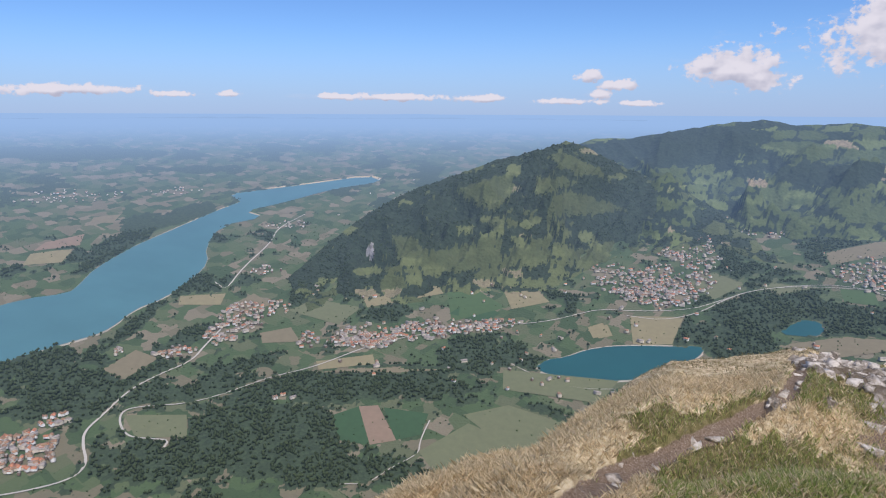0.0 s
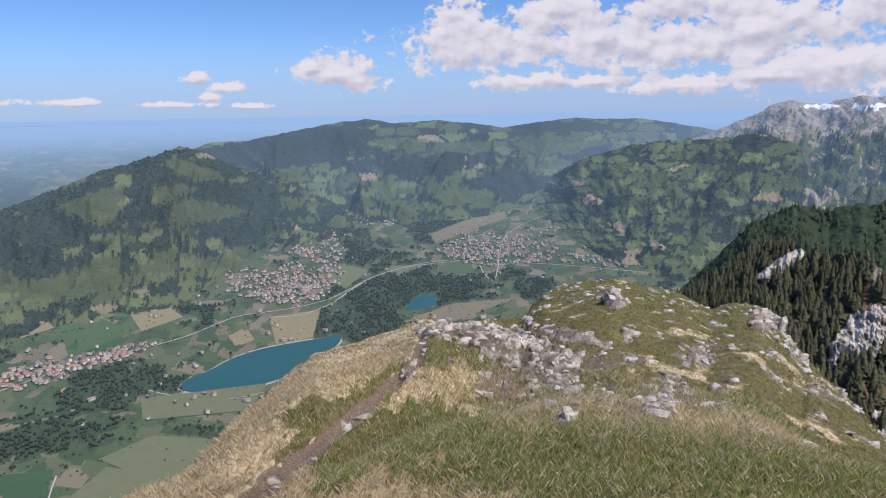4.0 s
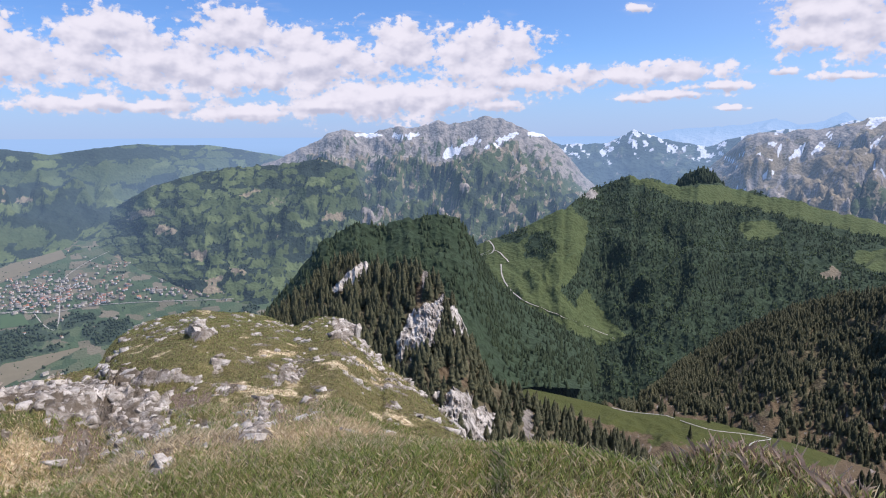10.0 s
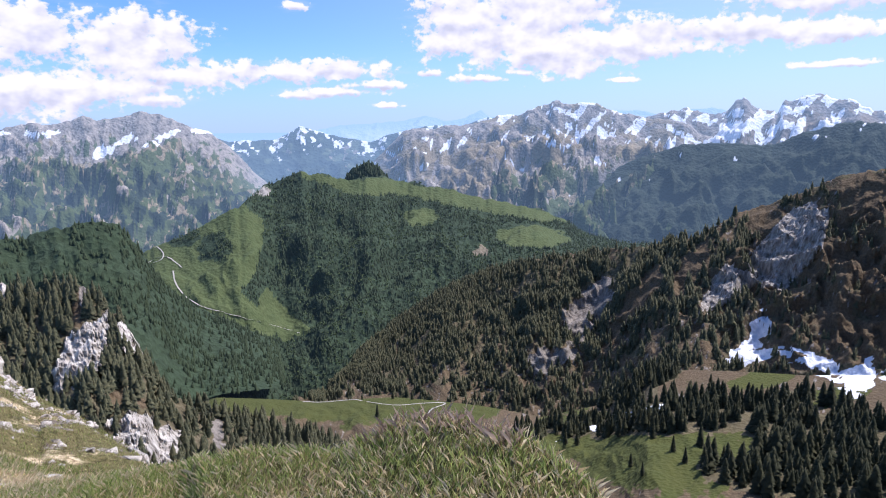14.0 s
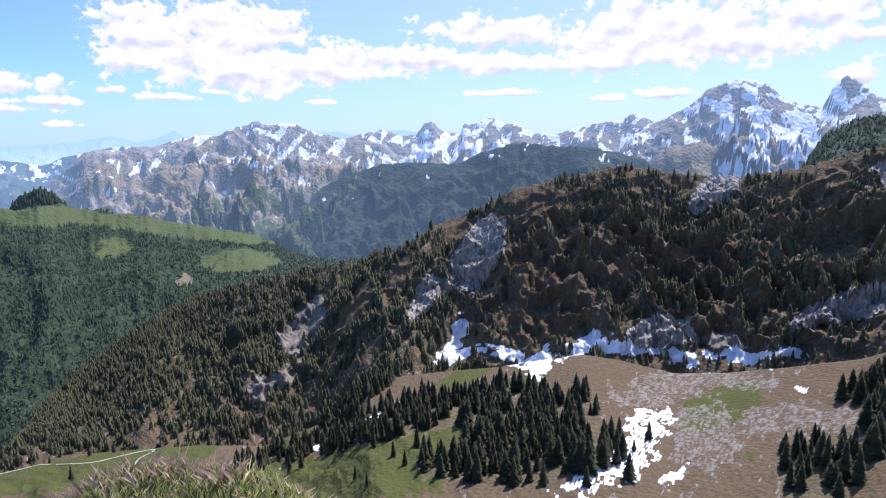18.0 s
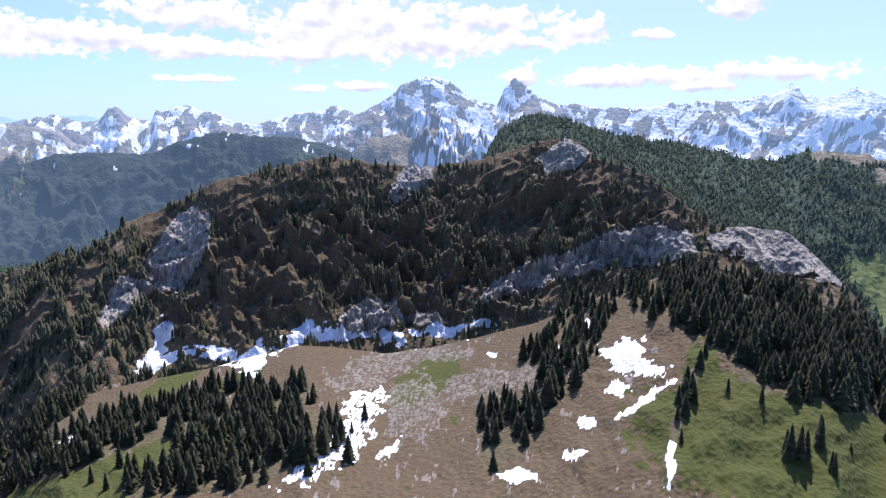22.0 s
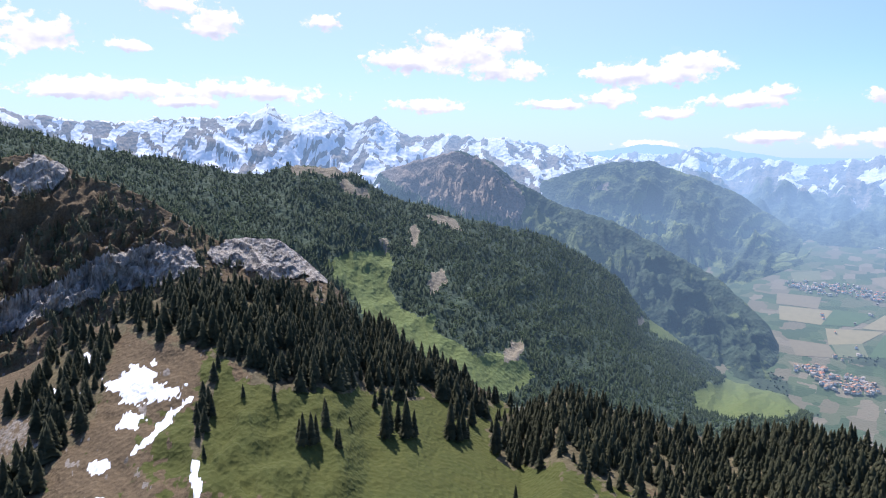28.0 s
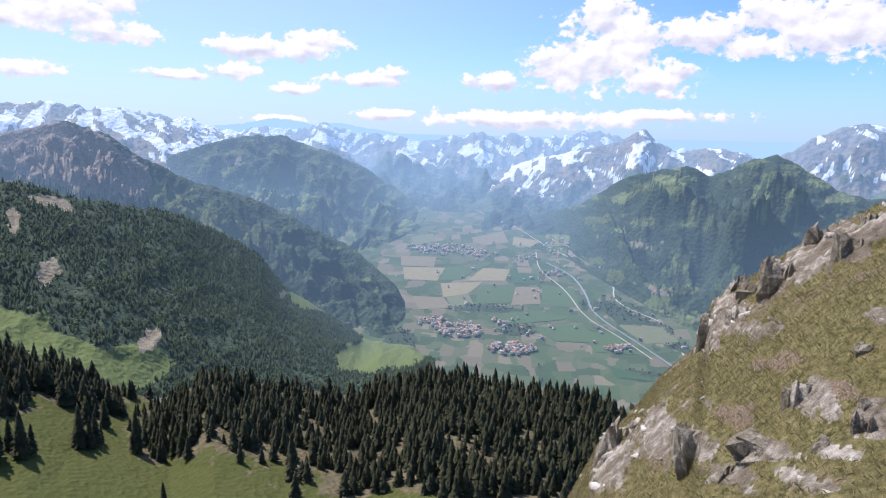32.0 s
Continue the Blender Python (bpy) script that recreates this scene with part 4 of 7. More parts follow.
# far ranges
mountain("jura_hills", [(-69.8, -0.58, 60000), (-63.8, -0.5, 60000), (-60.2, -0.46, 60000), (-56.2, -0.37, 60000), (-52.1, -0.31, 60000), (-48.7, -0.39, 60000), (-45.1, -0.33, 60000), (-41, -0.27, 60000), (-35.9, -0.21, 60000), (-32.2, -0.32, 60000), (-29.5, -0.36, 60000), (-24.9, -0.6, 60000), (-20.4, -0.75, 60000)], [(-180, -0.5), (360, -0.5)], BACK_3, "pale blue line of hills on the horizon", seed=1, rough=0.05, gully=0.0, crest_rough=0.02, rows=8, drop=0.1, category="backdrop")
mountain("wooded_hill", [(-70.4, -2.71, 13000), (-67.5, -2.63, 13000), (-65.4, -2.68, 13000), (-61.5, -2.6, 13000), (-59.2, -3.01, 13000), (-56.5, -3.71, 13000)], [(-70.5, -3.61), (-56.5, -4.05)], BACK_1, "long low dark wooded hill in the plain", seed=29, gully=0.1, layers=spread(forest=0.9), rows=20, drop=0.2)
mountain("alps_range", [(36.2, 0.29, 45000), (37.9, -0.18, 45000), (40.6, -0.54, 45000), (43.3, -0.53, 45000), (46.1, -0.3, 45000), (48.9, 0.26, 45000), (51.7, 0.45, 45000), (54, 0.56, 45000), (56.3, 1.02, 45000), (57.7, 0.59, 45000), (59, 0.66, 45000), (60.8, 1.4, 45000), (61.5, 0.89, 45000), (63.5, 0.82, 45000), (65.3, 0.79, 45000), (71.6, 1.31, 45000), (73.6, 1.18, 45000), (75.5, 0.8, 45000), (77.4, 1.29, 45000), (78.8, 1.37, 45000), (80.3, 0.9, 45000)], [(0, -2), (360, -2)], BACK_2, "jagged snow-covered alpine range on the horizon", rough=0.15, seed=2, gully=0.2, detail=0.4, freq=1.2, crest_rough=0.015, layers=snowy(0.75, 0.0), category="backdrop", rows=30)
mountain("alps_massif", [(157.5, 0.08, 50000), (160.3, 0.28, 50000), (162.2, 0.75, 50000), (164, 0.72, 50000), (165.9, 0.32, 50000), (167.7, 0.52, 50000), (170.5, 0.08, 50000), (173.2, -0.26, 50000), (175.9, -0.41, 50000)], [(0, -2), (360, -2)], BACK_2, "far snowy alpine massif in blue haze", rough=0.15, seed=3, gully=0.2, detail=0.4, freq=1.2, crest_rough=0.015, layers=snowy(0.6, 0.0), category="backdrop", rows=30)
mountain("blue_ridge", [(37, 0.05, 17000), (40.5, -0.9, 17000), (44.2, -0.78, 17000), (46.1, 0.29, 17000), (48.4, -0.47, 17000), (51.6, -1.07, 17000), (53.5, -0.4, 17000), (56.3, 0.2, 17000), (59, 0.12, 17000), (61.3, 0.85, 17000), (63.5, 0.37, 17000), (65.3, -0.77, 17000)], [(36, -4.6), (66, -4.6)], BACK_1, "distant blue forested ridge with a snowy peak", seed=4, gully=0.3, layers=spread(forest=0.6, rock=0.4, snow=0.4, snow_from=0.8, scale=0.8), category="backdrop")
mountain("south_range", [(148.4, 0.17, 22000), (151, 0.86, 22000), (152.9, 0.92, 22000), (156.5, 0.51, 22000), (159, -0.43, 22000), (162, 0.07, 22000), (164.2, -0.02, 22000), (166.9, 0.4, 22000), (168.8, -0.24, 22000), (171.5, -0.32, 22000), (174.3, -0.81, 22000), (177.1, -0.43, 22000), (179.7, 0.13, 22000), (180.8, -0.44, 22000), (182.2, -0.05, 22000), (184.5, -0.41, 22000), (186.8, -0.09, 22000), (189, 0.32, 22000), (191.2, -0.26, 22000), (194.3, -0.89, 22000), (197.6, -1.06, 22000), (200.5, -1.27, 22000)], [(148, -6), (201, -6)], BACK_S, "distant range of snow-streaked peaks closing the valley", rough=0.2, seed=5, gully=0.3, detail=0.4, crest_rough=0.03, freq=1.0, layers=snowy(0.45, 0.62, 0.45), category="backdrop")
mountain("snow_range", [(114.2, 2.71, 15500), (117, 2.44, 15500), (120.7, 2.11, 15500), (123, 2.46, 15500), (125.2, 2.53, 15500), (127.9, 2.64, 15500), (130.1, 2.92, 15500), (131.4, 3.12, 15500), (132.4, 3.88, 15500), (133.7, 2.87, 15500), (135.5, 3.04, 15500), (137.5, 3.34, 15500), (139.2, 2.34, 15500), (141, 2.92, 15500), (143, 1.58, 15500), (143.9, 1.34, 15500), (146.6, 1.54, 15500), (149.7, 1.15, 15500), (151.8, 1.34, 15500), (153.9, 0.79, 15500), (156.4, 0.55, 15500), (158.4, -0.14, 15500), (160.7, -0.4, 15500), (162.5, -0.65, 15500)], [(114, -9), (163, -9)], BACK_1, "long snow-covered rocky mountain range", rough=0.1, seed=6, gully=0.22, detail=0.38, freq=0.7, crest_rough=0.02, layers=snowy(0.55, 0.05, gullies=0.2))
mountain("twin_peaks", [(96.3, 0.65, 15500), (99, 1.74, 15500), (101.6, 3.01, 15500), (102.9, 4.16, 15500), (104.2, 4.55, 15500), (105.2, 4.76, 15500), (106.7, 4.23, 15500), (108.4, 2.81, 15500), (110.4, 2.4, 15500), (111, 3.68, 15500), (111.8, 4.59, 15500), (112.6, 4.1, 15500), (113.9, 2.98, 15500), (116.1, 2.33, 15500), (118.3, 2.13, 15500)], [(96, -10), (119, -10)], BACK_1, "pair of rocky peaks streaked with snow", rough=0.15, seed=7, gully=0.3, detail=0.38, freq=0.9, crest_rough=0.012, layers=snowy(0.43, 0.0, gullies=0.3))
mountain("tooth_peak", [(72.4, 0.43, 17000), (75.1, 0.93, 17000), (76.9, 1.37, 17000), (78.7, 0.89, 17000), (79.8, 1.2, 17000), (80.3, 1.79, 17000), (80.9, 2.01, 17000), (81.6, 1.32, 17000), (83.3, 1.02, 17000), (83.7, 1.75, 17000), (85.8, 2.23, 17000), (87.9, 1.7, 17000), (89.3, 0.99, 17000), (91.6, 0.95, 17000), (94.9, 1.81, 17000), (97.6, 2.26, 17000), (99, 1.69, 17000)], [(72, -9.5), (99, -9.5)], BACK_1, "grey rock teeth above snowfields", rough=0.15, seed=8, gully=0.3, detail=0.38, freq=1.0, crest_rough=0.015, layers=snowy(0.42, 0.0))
mountain("bare_massif", [(51.6, -2.92, 14000), (54.4, -0.18, 14000), (57.7, 0.14, 14000), (60.4, 0.37, 14000), (61.7, 0.76, 14000), (64, 1.03, 14000), (65.3, 1.62, 14000), (67, 2.06, 14000), (68.2, 1.82, 14000), (70, 1.82, 14000), (71.6, 1.1, 14000), (74.8, 0.61, 14000), (76.7, 0.16, 14000), (78.6, -0.8, 14000), (81.2, -1.78, 14000)], [(51, -10), (82, -10.5)], LAND_FAR, "bare brown-grey massif with thin snow gullies", rough=0.1, seed=9, gully=0.65, detail=0.45, freq=0.6, layers=snowy(0.3, 0.5, 0.4, gullies=1.6))
mountain("bare_foothill", [(51.6, -5.02, 10500), (54.4, -3.98, 10500), (57.2, -2.52, 10500), (60, -1.53, 10500), (62, -1.05, 10500), (63.6, -1.74, 10500), (65.8, -1.89, 10500), (67.6, -3.9, 10500), (69.4, -6.11, 10500)], [(51, -10.5), (70, -10.5)], LAND_FAR, "brown rocky foothill in front of a massif", rough=0.2, seed=10, gully=0.35, freq=1.5, layers=spread(rock=0.45, tan=0.7, forest=0.5, tree_line=0.4, scale=0.9))
mountain("green_peak", [(98.1, -1.66, 10000), (99.9, -0.31, 10000), (102.1, 0.02, 10000), (104.3, -0.59, 10000), (106.9, -1.73, 10000), (108.6, -3.05, 10000)], [(98, -9.5), (109, -9.5)], LAND_FAR, "smooth green hill with a snow patch", seed=11, layers=spread(tan=0.6, snow=0.3))
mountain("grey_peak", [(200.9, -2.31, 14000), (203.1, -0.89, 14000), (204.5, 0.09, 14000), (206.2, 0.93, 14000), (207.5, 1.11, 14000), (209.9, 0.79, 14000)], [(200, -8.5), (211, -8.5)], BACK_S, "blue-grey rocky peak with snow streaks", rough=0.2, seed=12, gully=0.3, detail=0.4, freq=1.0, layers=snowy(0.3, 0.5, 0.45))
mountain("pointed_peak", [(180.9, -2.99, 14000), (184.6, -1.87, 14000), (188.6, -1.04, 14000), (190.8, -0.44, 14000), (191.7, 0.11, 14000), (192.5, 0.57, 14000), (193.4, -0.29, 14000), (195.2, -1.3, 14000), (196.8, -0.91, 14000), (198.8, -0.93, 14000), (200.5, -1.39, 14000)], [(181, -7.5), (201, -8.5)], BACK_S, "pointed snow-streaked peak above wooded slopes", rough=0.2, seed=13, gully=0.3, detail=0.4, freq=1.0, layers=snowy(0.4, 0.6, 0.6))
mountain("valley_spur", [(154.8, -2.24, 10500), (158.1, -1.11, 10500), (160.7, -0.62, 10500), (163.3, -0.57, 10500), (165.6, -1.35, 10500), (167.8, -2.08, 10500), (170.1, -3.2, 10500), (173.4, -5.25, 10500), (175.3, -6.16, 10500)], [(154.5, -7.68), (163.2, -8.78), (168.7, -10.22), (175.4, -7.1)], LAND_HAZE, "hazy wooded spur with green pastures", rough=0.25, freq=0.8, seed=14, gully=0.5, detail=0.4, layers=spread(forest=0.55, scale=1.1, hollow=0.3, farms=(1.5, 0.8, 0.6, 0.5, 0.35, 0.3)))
mountain("rocky_massif", [(15.1, -2.7, 13000), (17, -2.05, 13000), (19.3, -1.03, 13000), (21.2, -0.04, 13000), (22.6, 0.35, 13000), (24.5, 0.01, 13000), (26.3, 0.53, 13000), (28.7, 0.55, 13000), (30.3, 1.12, 13000), (31.2, 0.74, 13000), (32.8, 1.04, 13000), (34.2, 1.38, 13000), (35.5, 1.31, 13000), (37.3, 0.43, 13000), (39.1, -0.27, 13000), (40.5, -1.27, 13000), (42.3, -3.42, 13000), (44.1, -4.97, 13000)], [(14.9, -10.2), (44.1, -10)], LAND_FAR, "rocky grey massif with snow gullies and wooded foot", rough=0.14, seed=15, gully=0.55, detail=0.5, freq=0.62, layers=spread(rock=0.22, rock_from=0.8, bones=1.5, tan=0.3, forest=0.52, hollow=0.25, tree_line=0.72, scale=1.4, snows=[(32.6, -0.88, 1.7, 0.22, 25), (31.4, -1.46, 0.66, 0.47, 20), (36, -0.37, 1.0, 0.18, 20), (34.6, -1.1, 1.0, 0.14, 12), (24.5, -0.08, 0.95, 0.19, 0), (27.7, -0.13, 1.14, 0.19, 0), (38.5, -0.04, 0.76, 0.24, 0)]))
# forest spots at headings -5 and 2 are cloud shadows painted as woods
mountain("north_ridge", [(-24.8, -2.97, 11513), (-22.5, -2.07, 11666), (-19.7, -2.01, 11853), (-15.9, -1.34, 12106), (-12.7, -0.76, 12320), (-10.2, -0.5, 12486), (-7.7, -0.87, 12500), (-4.1, -0.71, 12500), (-1.5, -0.93, 12500), (1, -1.37, 12500), (4.2, -0.94, 12500), (7, -0.65, 12576), (9.2, -0.81, 12661), (12.1, -0.81, 12773), (13.2, -0.94, 12815), (18.3, -1.85, 13000)], [(-24.9, -6.12), (-17.4, -10.45), (-12.6, -9.49), (-7.9, -9.41), (-3.3, -8.82), (1, -7.76), (5, -6.49), (11.2, -5.45), (18.2, -5.1)], LAND_FAR, "long dark wooded ridge with high pastures", rough=0.25, seed=16, gully=0.3, detail=0.35, freq=0.6, crest_rough=0.006, layers=spread(forest=0.57, scale=1.6, hollow=0.5, farms=(1.9, 0.62, 0.75, 0.6, 0.45, 0.5), woods=[(-4.4, -4.29, 2.85, 0.85, 0), (1.7, -5.74, 2.85, 1.04, 0), (-15.9, -2.95, 5.68, 1.18, 0), (-21.1, -3.01, 2.84, 0.76, 0), (6.6, -1.35, 2.84, 0.38, 0), (-5.4, -4.4, 3.32, 0.85, 0), (1.9, -5.85, 3.33, 0.85, 0), (-14, -1.71, 4.73, 0.66, 0)], meadows=[(-7.6, -2.5, 2.37, 0.47, 0), (-1.4, -2.92, 2.84, 0.47, 0), (4.1, -4.58, 1.9, 0.47, 0), (-2.1, -6.96, 2.86, 0.57, 0), (-8, -6.17, 1.9, 0.57, 0), (4.8, -2.85, 2.37, 0.66, 0), (4.7, -4.34, 1.9, 0.57, 0), (7.5, -2.58, 1.89, 0.47, 0)]))
mountain("pasture_slope", [(0.9, -7.64, 7900), (3.7, -6.15, 8000), (7.5, -3.96, 7900), (10.8, -3.02, 7879), (14.1, -2.48, 7858), (17.3, -2.39, 7838), (20.6, -1.89, 7817), (23.4, -2.84, 7800)], [(0.8, -8.32), (3.6, -7.76), (6.3, -9.51), (10.5, -12.02), (14.8, -13.07), (20.6, -12.64), (23.5, -12.15)], LAND_FAR, "green pasture slope with scattered woods", rough=0.14, seed=17, gully=0.16, freq=0.9, layers=spread(forest=0.5, scale=1.7, hollow=0.6, farms=(1.6, 0.7, 0.85, 0.75, 0.6, 0.5)))
# forest share raised to put a cloud's shadow into the ridge's colour
mountain("shaded_ridge", [(67.4, -5.57, 9000), (70.4, -3.92, 9000), (73.6, -2.43, 9000), (76.7, -1.36, 9000), (79.5, -1.32, 9000), (83.2, -1.47, 9000), (85.1, -0.48, 9000), (88.4, 0.21, 9000), (91.2, -0.1, 9000), (94, -0.23, 9000), (98.1, -1.21, 9000), (100.8, -3.06, 9000)], [(67, -10.6), (101, -11)], LAND_FAR, "wooded ridge darkened as by cloud shadow, with snow patches", seed=18, gully=0.25, layers=spread(forest=0.8, hollow=0.4, tan=0.4, snow=0.15, snow_from=0.7))
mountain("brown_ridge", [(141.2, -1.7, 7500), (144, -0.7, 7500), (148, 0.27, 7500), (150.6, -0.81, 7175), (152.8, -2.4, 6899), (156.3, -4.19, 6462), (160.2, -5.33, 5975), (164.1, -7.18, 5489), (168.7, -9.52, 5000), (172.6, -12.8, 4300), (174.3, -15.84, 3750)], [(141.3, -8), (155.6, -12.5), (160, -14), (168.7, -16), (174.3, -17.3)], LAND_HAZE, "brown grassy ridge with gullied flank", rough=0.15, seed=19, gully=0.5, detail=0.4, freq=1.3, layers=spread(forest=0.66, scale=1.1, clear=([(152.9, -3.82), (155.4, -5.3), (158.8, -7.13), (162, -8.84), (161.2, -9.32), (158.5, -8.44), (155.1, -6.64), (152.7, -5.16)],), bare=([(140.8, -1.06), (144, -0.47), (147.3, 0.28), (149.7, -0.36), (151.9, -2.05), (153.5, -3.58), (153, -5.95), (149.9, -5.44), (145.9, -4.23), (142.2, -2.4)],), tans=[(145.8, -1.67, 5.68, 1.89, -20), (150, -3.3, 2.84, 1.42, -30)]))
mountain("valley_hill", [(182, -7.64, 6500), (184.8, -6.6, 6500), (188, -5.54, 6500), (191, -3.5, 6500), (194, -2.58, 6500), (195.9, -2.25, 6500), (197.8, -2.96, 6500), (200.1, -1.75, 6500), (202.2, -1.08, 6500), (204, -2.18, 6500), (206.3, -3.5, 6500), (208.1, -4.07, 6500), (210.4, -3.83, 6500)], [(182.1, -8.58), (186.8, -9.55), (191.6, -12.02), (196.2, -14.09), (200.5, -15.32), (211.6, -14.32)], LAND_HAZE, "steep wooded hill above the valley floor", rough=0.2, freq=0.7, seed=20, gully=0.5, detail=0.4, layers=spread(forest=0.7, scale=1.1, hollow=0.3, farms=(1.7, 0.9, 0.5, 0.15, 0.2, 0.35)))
mountain("forest_hill", [(-51.6, -15.68, 3850), (-48.3, -13.83, 4300), (-45, -11.19, 5000), (-41.6, -8.68, 5700), (-37.8, -6.6, 6300), (-34.1, -5.28, 6700), (-30.8, -3.99, 7000), (-27.8, -3.27, 7250), (-24.8, -2.32, 7500), (-22.8, -2.83, 7522), (-20.7, -4.06, 7545), (-18.5, -4.9, 7570), (-15.8, -5.71, 7600), (-12.3, -7.74, 7200), (-9.4, -9.7, 6300)], [(-51.7, -16.35), (-48.5, -16.58), (-43.7, -14.96), (-39.8, -15.53), (-35.9, -15.09), (-29.1, -14.53), (-24.4, -13.88), (-19.9, -11.33), (-15.5, -10.16), (-12.2, -9.92), (-9.3, -10.55)], LAND_HILL, "broad wooded hill with meadow clearings", rough=0.3, seed=21, gully=0.35, detail=0.38, freq=0.7, layers=spread(forest=0.75, scale=1.0, hollow=0.3, farms=(2.0, 0.85, 0.75, 0.35, 0.08, 0.15), clear=([(-33.7, -6.42), (-31.3, -5.59), (-28.9, -4.87), (-29, -6.72), (-30.3, -8.2), (-32.7, -7.37)], [(-27.1, -5.24), (-24.9, -5.19), (-23.6, -5.77), (-25.9, -6.56), (-27, -6.77)], [(-26.3, -3.55), (-24.8, -3.24), (-22.1, -4.39), (-21.4, -5.24), (-23.7, -5.02)], [(-26.1, -8.33), (-25.6, -6.8), (-23.7, -6.46), (-19.3, -7.7), (-22.1, -8.23), (-25, -8.45)], [(-39.2, -10.16), (-37.1, -10.44), (-36.1, -11.86), (-33.9, -11.1), (-31.6, -10.86), (-29.6, -11.93), (-30.3, -12.55), (-33.1, -13.3), (-36.2, -13.08), (-38.4, -12.68)], [(-24.5, -11.61), (-22.2, -11.1), (-17.9, -10.63), (-17.3, -11.39), (-19.3, -12.32), (-23.2, -12.4)], [(-29.1, -11.12), (-27.4, -10.95), (-26, -12.45), (-27.5, -12.91), (-28.9, -12.15)], [(-22.5, -2.53), (-20.1, -1.91), (-18.7, -2.47), (-17.3, -4.1), (-18.8, -4.7), (-19.9, -3.62)]), rocks=[(-41, -11.6, 0.48, 0.76, 0)]))
mountain("meadow_mountain", [(31.4, -10.02, 2200), (33.8, -8.94, 2200), (36.8, -7.83, 2200), (39, -6.83, 2200), (41.3, -5.58, 2200), (43.1, -4.28, 2500), (45.4, -3.47, 2500), (47.2, -3.24, 2500), (49.5, -3.83, 2500), (51.8, -3.69, 2500), (53.2, -3.89, 2700), (56.5, -4.54, 2700), (60.7, -5.51, 2700), (65.4, -6.45, 2700), (67.7, -7.36, 3000), (69.6, -8.48, 3000), (72.4, -9.1, 3000), (78.9, -9.06, 3000)], [(30.9, -15.51), (34.8, -17.75), (39.1, -19.37), (43.6, -19.83), (46.5, -19.38), (50.9, -17.56), (55.8, -15.61), (60.7, -14.23), (67.8, -11.31), (78.9, -10.38)], LAND_MID, "rounded mountain with green pasture and dark forest", sink=0.2, rough=0.08, gully=0.16, detail=0.42, freq=0.7, foot_k=0.62, seed=22, floor=False, drop=4, rows=90, layers=spread(forest=0.9, clear=([(32.4, -10.34), (33.6, -8.17), (35.7, -7.5), (38.4, -7), (41.1, -5.78), (42.8, -7.24), (42.6, -9.28), (41.8, -11.58), (40.6, -13), (41.8, -14.21), (42.6, -12.53), (44.2, -14.37), (46.2, -16.43), (44.3, -17.16), (42.3, -16.51), (39.6, -16.69), (37.7, -15.41), (35.8, -14.1), (34.8, -12.27), (33.1, -11.36)], [(45.5, -3.09), (48.1, -3.72), (52.5, -4.37), (56.1, -4.88), (59.6, -5.33), (59.6, -6.11), (56.6, -5.75), (54, -5.45), (51.4, -5.54), (49.4, -5.16), (48.2, -4.67), (46.1, -3.92)], [(33.9, -13.22), (36.3, -14.32), (37.7, -15.41), (37.2, -16.35), (35.1, -15.51), (33.7, -14.39), (33.4, -13.69)]), meadows=[(53.2, -4.74, 2.85, 0.57, -10), (59.8, -5.98, 5.71, 0.71, -9), (55.7, -7.36, 1.53, 0.76, 0), (65, -9.02, 2.97, 0.95, -4), (63.1, -6.78, 4.29, 0.57, -10)], woods=[(36.6, -8.19, 1.43, 0.76, 12), (38.9, -9.2, 1.25, 1.04, 40)], tans=[(60.7, -10.23, 0.96, 0.43, 20)], rocks=[(42.6, -4.95, 0.76, 0.33, 0)]))
mountain("rock_knob", [(49.5, -3.93, 2750), (50.2, -3.06, 2750), (51.3, -2.75, 2750), (52.3, -3.04, 2750), (52.9, -3.8, 2750)], [(0, -5), (360, -5)], LAND_MID, "small wooded rock knob on a pasture", seed=28, floor=False, drop=0, rows=16, ends=0.3, foot_k=0.985, layers=spread(forest=0.95), crest_rough=0.05)
